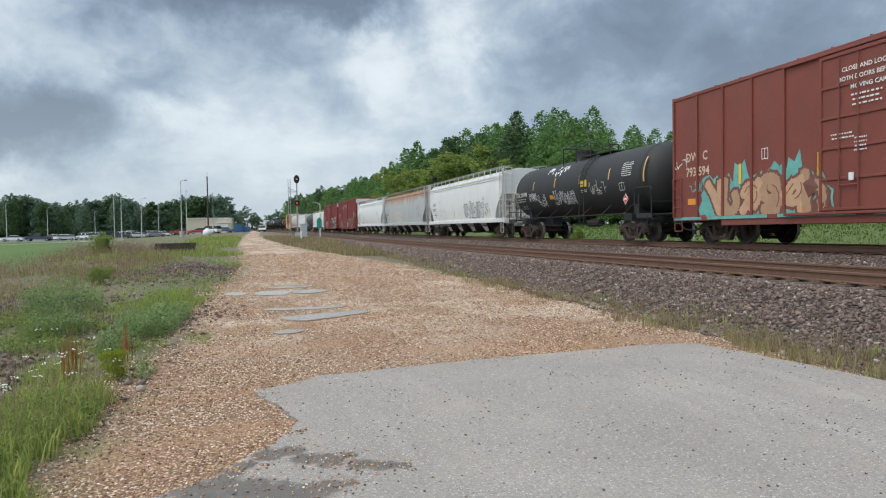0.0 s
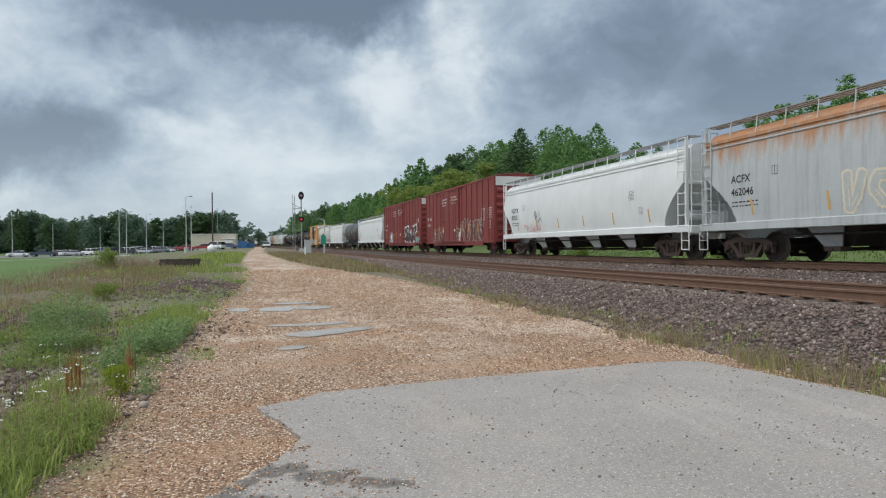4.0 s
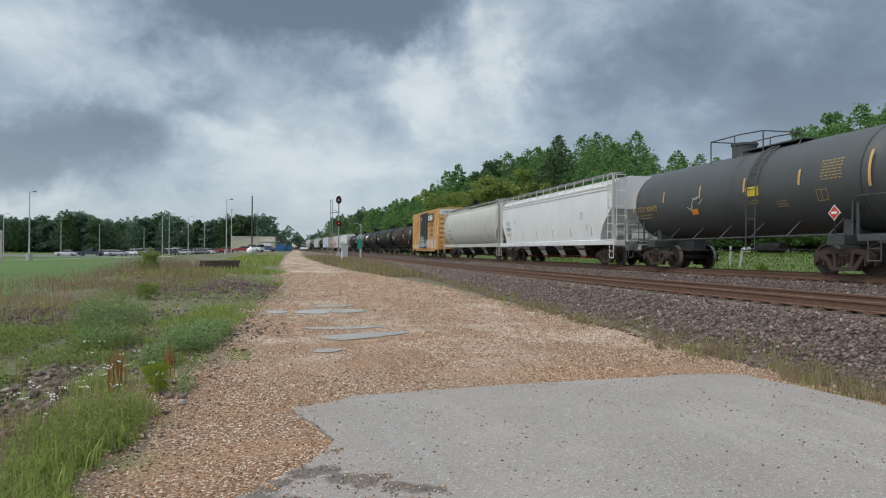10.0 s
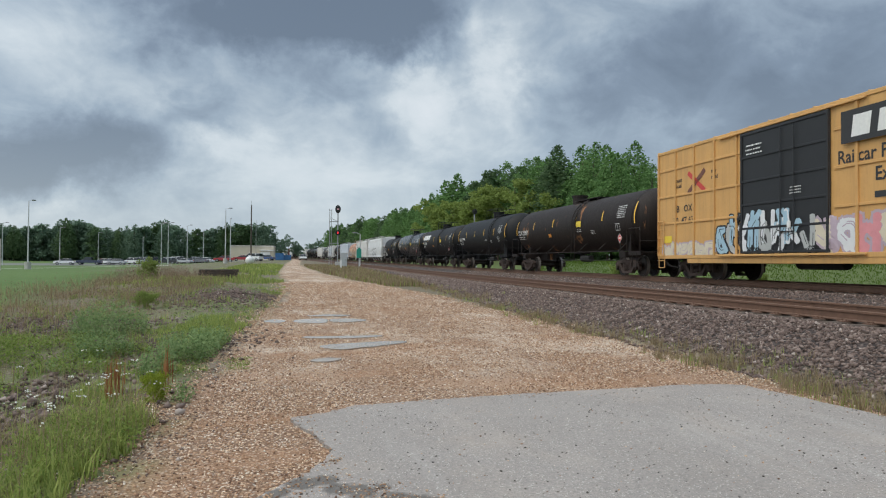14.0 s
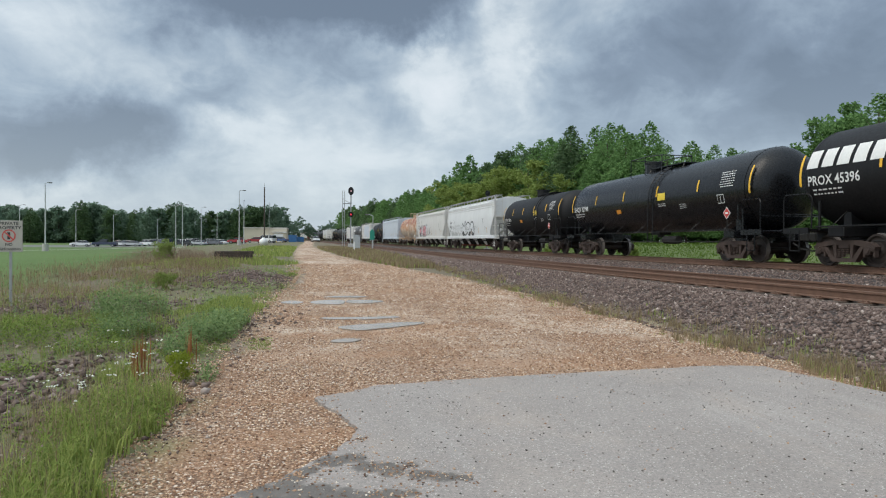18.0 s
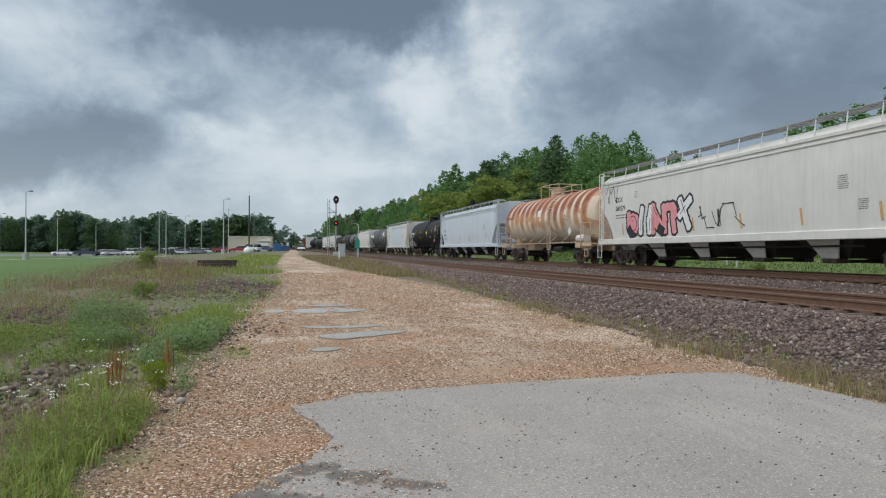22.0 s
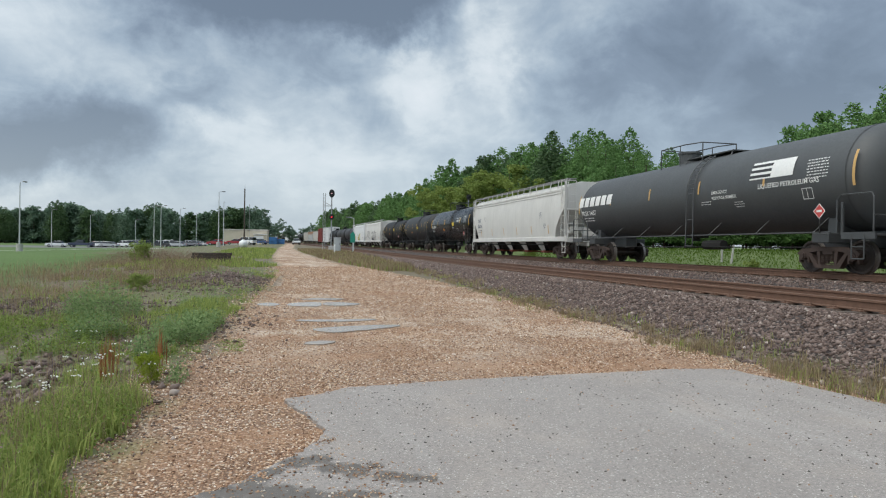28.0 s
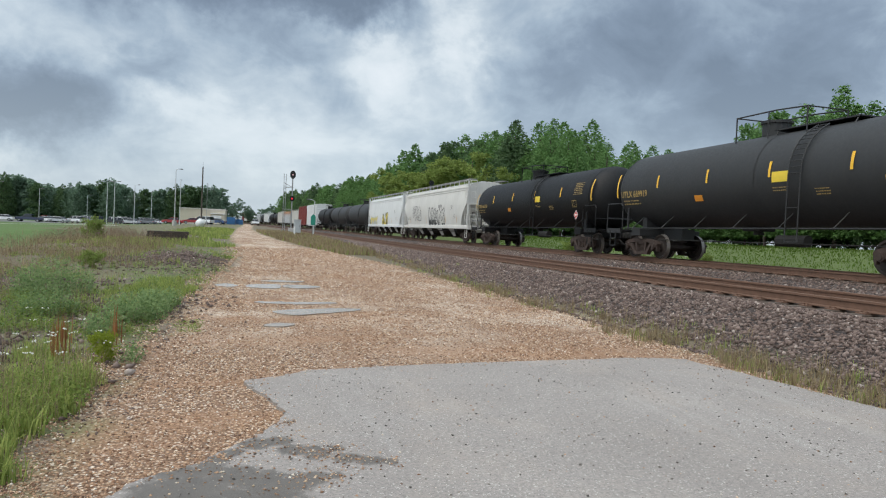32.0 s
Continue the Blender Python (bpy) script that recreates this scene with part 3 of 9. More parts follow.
SLAB = [(-0.14, 6.90), (0.2, 7.13), (0.62, 7.36), (1.14, 7.50), (2.0, 7.62), (2.91, 7.72), (3.9, 7.80), (4.95, 7.93), (5.62, 7.80), (5.80, 6.95), (5.97, 6.02), (6.10, 5.3), (6.4, 2), (6.5, -14), (-1.4, -14), (-1.1, 3.7), (-0.62, 4.40), (-0.30, 4.62), (-0.12, 4.88), (-0.03, 5.06), (0.10, 5.20), (0.18, 5.42), (0.26, 5.62), (0.13, 6.05), (0.05, 6.50)]


def build_asphalt():
    rnd = random.Random(5)
    pts = SLAB
    out = []
    for (x0, y0), (x1, y1) in zip(pts, pts[1:] + pts[:1]):
        n = max(1, int(math.hypot(x1 - x0, y1 - y0) / 0.045)) if max(y0, y1) > 3 else 6
        for i in range(n):
            t = i / n
            x, y = x0 + (x1 - x0) * t, y0 + (y1 - y0) * t
            rough = (0.045 if x < 0.6 else 0.02) if y > 3 else 0.0
            out.append((x + rough * 2.2 * wob(x, y, 2.2, 1) + rnd.uniform(-1, 1) * rough * 0.5, y + rough * 2.2 * wob(x, y, 2.2, 7) + rnd.uniform(-1, 1) * rough * 0.5))
    bm = B()
    top = [bm.verts.new((x, y, 0.028)) for x, y in out]
    low = [bm.verts.new((x + 0.0, y, -0.06)) for x, y in out]
    f = bm.faces.new(top)
    for i in range(len(top)):
        j = (i + 1) % len(top)
        bm.faces.new((top[j], top[i], low[i], low[j]))
    bmesh.ops.triangulate(bm, faces=[f])
    bmesh.ops.recalc_face_normals(bm, faces=bm.faces[:])
    ob = part("pavement", bm, M_ASPHALT)
    tagged(ob, "worn grey asphalt with a broken edge onto gravel", "pavement", kind="structure")


build_asphalt()


# ---------------------------------------------------------------- railway
RAIL_OUT = ((-0.072, 0), (0.072, 0), (0.072, 0.012), (0.012, 0.03), (0.012, 0.125), (0.036, 0.135), (0.036, 0.168), (0.028, 0.175), (-0.028, 0.175), (-0.036, 0.168), (-0.036, 0.135), (-0.012, 0.125), (-0.012, 0.03), (-0.072, 0.012))


def build_track(offset, drop, number):
    ys = axis_steps(((-60, 6), (-6, 2), (70, 5), (320, 40), (900, 1)))
    track = thing("railway_track", pose(0, 0, 0), "rusty steel rails on dark timber ties in ballast", "railway track", "tracks", "structure")
    for side in (-1, 1):
        verts, faces = [], []
        n = len(RAIL_OUT)
        for y in ys:
            for a, z in RAIL_OUT:
                verts.append((line_x(y) + offset + side * GAUGE + a, y, rail_z(y) - drop - 0.175 + z))
        for k in range(len(ys) - 1):
            for i in range(n):
                j = (i + 1) % n
                faces.append((k * n + i, k * n + j, (k + 1) * n + j, (k + 1) * n + i))
        rail = soup("rail", verts, faces, M_RAIL, track)
        rail.data.materials.append(M_HEAD)
        for p in rail.data.polygons:
            if p.normal.z > 0.8 and p.center.z > rail_z(p.center.y) - drop - 0.03:
                p.material_index = 1
    # ties, with a tie plate and spikes under each rail
    bm = B()
    box(bm, -1.3, 1.3, -0.11, 0.11, -0.17, 0.0, 0.015)
    tie = bpy.data.meshes.new("tie")
    bm.to_mesh(tie), bm.free()
    tie.materials.append(M_TIE)
    bm = B()
    for s in (-1, 1):
        box(bm, s * GAUGE - 0.17, s * GAUGE + 0.17, -0.09, 0.09, 0.0, 0.02)
        for a in (-0.1, 0.1):
            for b in (-0.05, 0.05):
                box(bm, s * GAUGE + a - 0.012, s * GAUGE + a + 0.012, b - 0.012, b + 0.012, 0.02, 0.045)
    plate = bpy.data.meshes.new("tie_plate")
    bm.to_mesh(plate), bm.free()
    plate.materials.append(M_RAIL)
    y = -4.0
    while y < 62:
        ob = link("tie", tie, None, track)
        ob.matrix_basis = pose(line_x(y) + offset, y, rail_z(y) - drop - 0.195, 0, 0, line_turn(y) + random.uniform(-1, 1))
        pl = link("tie_plates", plate, None, ob)
        y += 0.55
    return track


build_track(0.0, 0.0, 1)
build_track(SIDE, DROP, 2)

# ---------------------------------------------------------------- train: paints
M_STEEL = plain("truck_steel", (0.055, 0.036, 0.029), 0.85, 0.0, 0.45, 5.0, 0.2)
M_WHEEL = plain("wheel_steel", (0.035, 0.026, 0.022), 0.7, 0.2, 0.35, 6.0)
M_RIM = plain("wheel_tread", (0.30, 0.27, 0.25), 0.45, 0.7, 0.15, 5.0)
M_DARK = plain("underframe_black", (0.014, 0.013, 0.012), 0.8, 0.0, 0.4, 5.0)
# grime, plus the shade under the hopper put into the colour
M_SHADE_GRIME = plain("hopper_underside_shade_grime", (0.040, 0.036, 0.033), 0.85, 0.0, 0.4, 3.0, 0.1)
M_WALK = plain("roof_walk_grating", (0.27, 0.27, 0.265), 0.7, 0.2, 0.3, 6.0)
M_TEXT_W = plain("white_lettering", (0.72, 0.72, 0.70), 0.6, 0, 0.12, 12.0)
M_TEXT_K = plain("black_lettering", (0.03, 0.03, 0.032), 0.6, 0, 0.2, 12.0)
M_TEXT_Y = plain("yellow_lettering", (0.42, 0.29, 0.10), 0.6, 0, 0.15, 12.0)
M_REFLEX = plain("yellow_reflective_tape", (0.80, 0.46, 0.035), 0.45, 0, 0.08, 9.0)
M_REFLEX_OLD = plain("faded_amber_tape", (0.55, 0.34, 0.12), 0.55, 0, 0.15, 9.0)
M_RED = plain("placard_red", (0.55, 0.06, 0.05), 0.5, 0, 0.1, 9.0)
M_ORANGE = plain("placard_orange", (0.70, 0.27, 0.03), 0.5, 0, 0.1, 9.0)
M_YELLOW = plain("placard_yellow", (0.75, 0.55, 0.05), 0.5, 0, 0.1, 9.0)

P_BROWN = paint("boxcar_brown", (0.220, 0.055, 0.040), 0.6, 0.22)
P_RED = paint("boxcar_red", (0.215, 0.036, 0.030), 0.6, 0.22)
P_YELLOW = paint("boxcar_yellow", (0.64, 0.36, 0.125), 0.55, 0.2)
P_WHITE = paint("hopper_white", (0.70, 0.71, 0.71), 0.5, 0.07)
P_WARM = paint("hopper_warm_white", (0.64, 0.625, 0.595), 0.5, 0.12)
P_BEIGE = paint("hopper_beige", (0.51, 0.495, 0.455), 0.55, 0.14)
P_GREY = paint("hopper_grey", (0.44, 0.46, 0.475), 0.5, 0.26)
P_STREAK = paint("hopper_grey_rusting", (0.45, 0.47, 0.48), 0.5, 0.3, 0.5, rust_top=True)
P_BLUEW = paint("hopper_pale_blue_grey", (0.55, 0.595, 0.65), 0.5, 0.11)
P_BLACK = paint("tank_black", (0.0065, 0.0065, 0.0075), 0.55, 0.03)
P_GLOSS = paint("tank_gloss_black", (0.007, 0.0075, 0.009), 0.24, 0.04)
P_SOOT = paint("tank_charcoal", (0.034, 0.035, 0.037), 0.55, 0.08)
P_LEAD = paint("tank_lead_grey", (0.070, 0.074, 0.077), 0.5, 0.10)
P_BROWNTANK = paint("tank_brown_black", (0.016, 0.010, 0.008), 0.6, 0.12, 0.05)
for shade in (P_BLACK, P_SOOT, P_GLOSS, P_BROWNTANK):
    shade.node_tree.nodes["Principled BSDF"].inputs["Specular IOR Level"].default_value = 0.32


def rust_tank_material():
    m = Mat("tank_cream_rusted")
    v = m.coords()
    sep = m.node("ShaderNodeSeparateXYZ")
    m.link(m.c.outputs["Object"], sep.inputs[0])
    # courses of plate: rust comes through in panels, strongest on top
    w = m.node("ShaderNodeMath")
    w.operation = "FRACT"
    k = m.node("ShaderNodeMath")
    k.operation = "MULTIPLY"
    m.link(sep.outputs["Y"], k.inputs[0])
    k.inputs[1].default_value = 1.05
    m.link(k.outputs[0], w.inputs[0])
    seam = m.ramp(w.outputs[0], ((0.0, 0.0), (0.16, 1.0), (0.58, 1.0), (0.80, 0.0)))
    n = m.noise(m.coords((1.0, 0.8, 0.55)), 1.0, 6, 0.62)
    a = m.node("ShaderNodeMath")
    a.operation = "MULTIPLY_ADD"
    m.link(n, a.inputs[0])
    a.inputs[1].default_value = 2.6
    m.link(sep.outputs["Z"], a.inputs[2])
    top = m.node("ShaderNodeMapRange")
    top.inputs["From Min"].default_value, top.inputs["From Max"].default_value = 3.9, 4.5
    m.link(a.outputs[0], top.inputs["Value"])
    mid = m.node("ShaderNodeMapRange")
    mid.inputs["From Min"].default_value, mid.inputs["From Max"].default_value = 3.1, 3.6
    m.link(a.outputs[0], mid.inputs["Value"])
    blocks = m.ramp(m.noise(m.coords((0.2, 0.9, 0.9)), 1.1, 1, 0.3), ((0.50, 0.0), (0.54, 1.0)))
    cream = m.mix(m.noise(v, 2.0, 5), (0.62, 0.51, 0.39), (0.76, 0.68, 0.57))
    orange = m.mix(m.noise(v, 4.0, 5), (0.42, 0.165, 0.06), (0.52, 0.25, 0.11))
    deep = m.mix(m.noise(v, 4.0, 5), (0.17, 0.045, 0.025), (0.27, 0.085, 0.045))
    col = m.mix(m.mul(m.mul(mid.outputs[0], blocks), 0.7), cream, orange)
    col = m.mix(m.mul(m.mul(mid.outputs[0], 0.8), seam), col, orange)
    col = m.mix(m.mul(top.outputs[0], seam), col, deep)
    col = m.mix(m.mul(top.outputs[0], 0.22), col, deep)
    m.bump(m.noise(v, 9.0, 4), 0.15, 0.02)
    return m.done(col, 0.7)


P_RUST = rust_tank_material()

# ---------------------------------------------------------------- train: lettering
TEXTS = {}


def text_mesh(words, size, wide=1.0):
    key = (words, size, wide)
    if key not in TEXTS:
        c = bpy.data.curves.new("lettering", "FONT")
        c.body, c.size, c.resolution_u = words, size, 2
        c.align_x, c.offset = "LEFT", size * 0.016
        ob = new("lettering", c)
        dg = bpy.context.evaluated_depsgraph_get()
        me = bpy.data.meshes.new_from_object(ob.evaluated_get(dg))
        bpy.data.objects.remove(ob)
        bpy.data.curves.remove(c)
        TEXTS[key] = ([(v.co.x * wide, v.co.y) for v in me.vertices], [tuple(p.vertices) for p in me.polygons])
        bpy.data.meshes.remove(me)
    return TEXTS[key]


class Skin:
    """Puts flat marks onto a car's near side. s runs to the viewer's right from the far end, z is the height."""

    def __init__(self, car, far, at, proud=0.006):
        self.car, self.far, self.at, self.proud = car, far, at, proud

    def put(self, name, pts, faces, s, z, material, label="", lift=0.0):
        verts = []
        for a, b, *more in pts:
            y = self.far - (s + a)
            verts.append((self.at(z + b, y) - self.proud - lift - sum(more), y, z + b))
        return soup(name, verts, faces, material, self.car, label)

    def text(self, words, s, z, size, material, wide=1.0, lift=0.0):
        pts, faces = text_mesh(words, size, wide)
        return self.put("lettering", pts, faces, s, z, material, "", lift)

    def rect(self, name, s, z, w, h, material, label="", lift=0.0, slant=0.0):
        n = max(1, round(h / 0.08))
        pts, faces = [], []
        for i in range(n + 1):
            t = i / n
            pts += [(slant * t, h * t), (w + slant * t, h * t)]
        for i in range(n):
            faces.append((2 * i, 2 * i + 1, 2 * i + 3, 2 * i + 2))
        return self.put(name, pts, faces, s, z, material, label, lift)

    def lines(self, s, z, w, h, rows, material, seed=0, lift=0.0):
        """Small print: rows of bars."""
        rnd = random.Random(seed)
        pts, faces = [], []
        for r in range(rows):
            y0 = h * (1 - (r + 1) / rows) + h / rows * 0.66
            y1 = h * (1 - r / rows)
            x = rnd.uniform(0, 0.08) * w
            while x < w * 0.93:
                e = min(w, x + rnd.uniform(0.04, 0.14) * w)
                k = len(pts)
                pts += [(x, y0), (e, y0), (e, y1), (x, y1)]
                faces.append((k, k + 1, k + 2, k + 3))
                x = e + rnd.uniform(0.025, 0.06) * w
        return self.put("small_print", pts, faces, s, z, material, "", lift)

    def frame_box(self, s, z, w, h, material, t=0.02):
        pts, faces = [], []
        for a, b, c, d in ((0, 0, w, t), (0, h - t, w, h), (0, 0, t, h), (w - t, 0, w, h), (w * 0.45, 0, w * 0.45 + t, h)):
            k = len(pts)
            pts += [(a, b), (c, b), (c, d), (a, d)]
            faces.append((k, k + 1, k + 2, k + 3))
        return self.put("stencil_box", pts, faces, s, z, material)

    def diamond(self, s, z, r, material, label):
        """A hazard placard, upright in a holder at the edge of the running board."""
        y, x = self.far - s, -1.56
        bm = B()
        rod(bm, (x + 0.02, y, 1.1), (x + 0.02, y, z + r * 0.5), 0.016, 6)
        holder = part("placard_holder", bm, M_DARK, self.car)
        for name, q, lift, mat, words in (("placard", r, 0.0, M_TEXT_W, label), ("placard_face", r * 0.86, 0.004, material, "")):
            soup(name, [(x - lift, y - a * q, z + b * q) for a, b in ((-1, 0), (0, -1), (1, 0), (0, 1))], [(0, 1, 2, 3)], mat, holder, words)
        h, v = r * 0.45, r * 0.14
        soup("placard_panel", [(x - 0.008, y - a, z + b) for a, b in ((-h, -v), (h, -v), (h, v), (-h, v))], [(0, 1, 2, 3)], M_TEXT_W, holder)

    def strokes(self, lines, t, lift=0.0):
        """Thick strokes along polylines, as quads that overlap a little at the bends, each a hair above the last."""
        pts, faces = [], []
        up = 0.0
        for st in lines:
            fine = [st[0]]
            for (x0, y0), (x1, y1) in zip(st, st[1:]):
                m = max(1, round(math.hypot(x1 - x0, y1 - y0) / 0.22))
                fine += [(x0 + (x1 - x0) * i / m, y0 + (y1 - y0) * i / m) for i in range(1, m + 1)]
            for (x0, y0), (x1, y1) in zip(fine, fine[1:]):
                dx, dy = x1 - x0, y1 - y0
                ln = math.hypot(dx, dy) or 1
                nx, ny = -dy / ln * t / 2, dx / ln * t / 2
                ex, ey = dx / ln * t * 0.42, dy / ln * t * 0.42
                k, up = len(pts), (up + 0.00013) % 0.0016
                pts += [(x0 + nx - ex, y0 + ny - ey, up + lift), (x0 - nx - ex, y0 - ny - ey, up + lift), (x1 - nx + ex, y1 - ny + ey, up + lift), (x1 + nx + ex, y1 + ny + ey, up + lift)]
                faces.append((k, k + 1, k + 2, k + 3))
            for x0, y0 in fine:  # rounded bends and tips
                k, up = len(pts), (up + 0.00013) % 0.0016
                pts += [(x0 + t * 0.56 * math.cos(a * 0.6283), y0 + t * 0.56 * math.sin(a * 0.6283), up + lift) for a in range(10)]
                faces.append(tuple(range(k, k + 10)))
        return pts, faces

    def graffiti(self, s, z, w, h, letters, fills, line, seed, ground=None, fat=0.30, rim=None):
        """Sprayed pieces: a ragged cloud, fat bent strokes with an outline round them, and thin cuts on top."""
        rnd = random.Random(seed)
        if ground:
            for q in range(7):
                pts, n = [(0, 0)], 22
                cx, cy = w * (q + 0.5) / 7, h * rnd.uniform(0.3, 0.6)
                for i in range(n):
                    a = 2 * math.pi * i / n
                    k = 1 + rnd.uniform(-0.3, 0.25)
                    pts.append((0.13 * w * k * math.cos(a), max(-cy, 0.62 * h * k * math.sin(a))))
                self.put("graffiti_cloud", [(cx + a, cy + b, 0.0004 * (q % 3)) for a, b in pts], [(0, 1 + i, 1 + (i + 1) % n) for i in range(n)], s, z, ground, "", 0.0)
        step = w / letters
        outer, inner, cuts = [], [], []
        t = min(step, h) * fat
        for i in range(letters):
            x0, hh, lean = step * i, h * rnd.uniform(0.82, 1.0), rnd.uniform(-0.10, 0.16)
            at = lambda a, b: (x0 + step * (0.12 + 0.80 * a) + lean * b * h * 0.5, t * 0.7 + (hh - 1.4 * t) * b)
            mine = []
            for _ in range(rnd.choice((2, 3, 3))):
                form = rnd.randrange(3)
                if form == 0:  # a stem
                    a = rnd.choice((0.0, 0.1, 0.85, 1.0))
                    mine.append([at(a, 0.0), at(a + rnd.uniform(-0.12, 0.12), 0.5), at(a + rnd.uniform(-0.1, 0.1), 1.0)])
                elif form == 1:  # a bow
                    a0, turn, r = rnd.uniform(0, 6.28), rnd.choice((-1, 1)) * rnd.uniform(2.6, 4.6), rnd.uniform(0.38, 0.5)
                    cy = rnd.choice((0.32, 0.5, 0.68))
                    mine.append([at(0.5 + r * math.cos(a0 + turn * k / 7), min(1.0, max(0.0, cy + r * 0.9 * math.sin(a0 + turn * k / 7)))) for k in range(8)])
                else:  # a slash
                    b0, b1 = rnd.choice(((0.0, 1.0), (1.0, 0.1), (0.5, 1.0), (0.5, 0.0)))
                    mine.append([at(rnd.uniform(0, 0.2), b0), at(0.5, (b0 + b1) / 2 + rnd.uniform(-0.15, 0.15)), at(rnd.uniform(0.8, 1.05), b1)])
            outer += mine
            inner.append(mine)
            for st in mine:
                if rnd.random() < 0.6:
                    cuts.append([(a + t * 0.12, b + t * 0.14) for a, b in st[: max(2, len(st) // 2 + 1)]])
        edge = rim or max(0.05, t * 0.55)
        pts, faces = self.strokes(outer, t + edge)
        self.put("graffiti_outline", pts, faces, s, z, line, "", 0.002)
        for i, mine in enumerate(inner):
            pts, faces = self.strokes(mine, t)
            self.put("graffiti_letter", pts, faces, s, z, fills[i % len(fills)], "", 0.0045)
        if cuts:
            pts, faces = self.strokes(cuts, max(0.018, t * 0.12))
            self.put("graffiti_cut", pts, faces, s, z, line, "", 0.0068)

    def scribble(self, s, z, w, h, material, seed, t=0.035):
        rnd = random.Random(seed)
        pts, faces, x, y, a = [], [], 0.0, h * 0.5, 0.0
        while x < w:
            a = rnd.uniform(-1.5, 1.5)
            x1, y1 = x + abs(math.cos(a)) * h * 0.35, min(h, max(0, y + math.sin(a) * h * 0.8))
            dx, dy = x1 - x, y1 - y
            ln = math.hypot(dx, dy) or 1
            nx, ny = -dy / ln * t / 2, dx / ln * t / 2
            k = len(pts)
            pts += [(x + nx, y + ny), (x - nx, y - ny), (x1 - nx, y1 - ny), (x1 + nx, y1 + ny)]
            faces.append((k, k + 1, k + 2, k + 3))
            x, y = x1 - rnd.uniform(0, 0.2) * h, y1
            if rnd.random() < 0.3:
                y = rnd.uniform(0, h)
        self.put("graffiti_tag", pts, faces, s, z, material, "", 0.007)


# ---------------------------------------------------------------- train: running gear
CACHE = {}


def cached(key, build, material, smooth_it=False):
    if key not in CACHE:
        bm = build()
        me = bpy.data.meshes.new(key)
        bm.to_mesh(me)
        bm.free()
        me.materials.append(material)
        if smooth_it:
            me.shade_smooth()
        CACHE[key] = me
    return CACHE[key]


WR = 0.457


def bm_wheelset():
    bm = B()
    rod(bm, (-0.95, 0, 0), (0.95, 0, 0), 0.075, 10)
    prof = ((-0.07, 0.12), (-0.07, 0.16), (-0.02, 0.22), (-0.02, 0.36), (-0.065, 0.40), (-0.065, WR), (0.045, WR), (0.045, WR + 0.026), (0.075, WR + 0.026), (0.075, 0.40), (0.02, 0.36), (0.02, 0.22), (0.07, 0.16), (0.07, 0.12))
    for s in (-1, 1):
        n, rings = 28, []
        for a, r in prof:
            x = s * (0.765 - a)
            rings.append([bm.verts.new((x, r * math.cos(2 * math.pi * k / n), r * math.sin(2 * math.pi * k / n))) for k in range(n)])
        for i in range(len(rings)):
            p, q = rings[i], rings[(i + 1) % len(rings)]
            for k in range(n):
                bm.faces.new((p[k], p[(k + 1) % n], q[(k + 1) % n], q[k]))
    bmesh.ops.recalc_face_normals(bm, faces=bm.faces[:])
    return bm


def bm_side_frame():
    """A cast side frame: top chord, sagging tension member, two columns, and the pedestals over the boxes."""
    bm = B()
    top = [(-1.12, 0.56), (-0.98, 0.66), (-0.45, 0.74), (0.45, 0.74), (0.98, 0.66), (1.12, 0.56), (1.10, 0.50), (0.72, 0.56), (0.40, 0.61), (-0.40, 0.61), (-0.72, 0.56), (-1.10, 0.50)]
    prism(bm, top, -0.09, 0.09)
    low = [(-0.74, 0.56), (-0.60, 0.56), (-0.34, 0.24), (0.34, 0.24), (0.60, 0.56), (0.74, 0.56), (0.44, 0.13), (-0.44, 0.13)]
    prism(bm, low, -0.085, 0.085)
    for s in (-1, 1):
        prism(bm, [(s * 0.24, 0.22), (s * 0.33, 0.22), (s * 0.38, 0.64), (s * 0.26, 0.64)][:: s], -0.08, 0.08)
        box(bm, -0.085, 0.085, s * 0.89 - 0.19, s * 0.89 + 0.19, 0.40, 0.58, 0.02)
        box(bm, -0.07, 0.07, s * 0.89 - 0.20, s * 0.89 - 0.13, 0.27, 0.45, 0.01)
        box(bm, -0.07, 0.07, s * 0.89 + 0.13, s * 0.89 + 0.20, 0.27, 0.45, 0.01)
        rod(bm, (-0.12, s * 0.89, WR), (0.06, s * 0.89, WR), 0.115, 12)
        rod(bm, (-0.15, s * 0.89, WR), (-0.12, s * 0.89, WR), 0.075, 8)
    bmesh.ops.recalc_face_normals(bm, faces=bm.faces[:])
    return bm


def bm_springs():
    bm = B()
    for y in (-0.15, 0.0, 0.15):
        for x in (-0.05, 0.06):
            for k in range(5):
                z = 0.26 + k * 0.05
                rod(bm, (x, y, z), (x, y, z + 0.028), 0.062, 8)
    return bm


def bm_bolster():
    bm = B()
    box(bm, -1.1, 1.1, -0.2, 0.2, 0.50, 0.70, 0.03)
    rod(bm, (0, 0, 0.70), (0, 0, 0.80), 0.2, 12)
    for s in (-1, 1):
        box(bm, -0.9, 0.9, s * 0.42 - 0.06, s * 0.42 + 0.06, 0.34, 0.44, 0.01)
        for x in (-0.75, 0.75):
            box(bm, x - 0.07, x + 0.07, s * 0.40 - 0.05, s * 0.40 + 0.05, 0.28, 0.56, 0.01)
    return bm


WHEELSETS = {-1: [], 1: []}


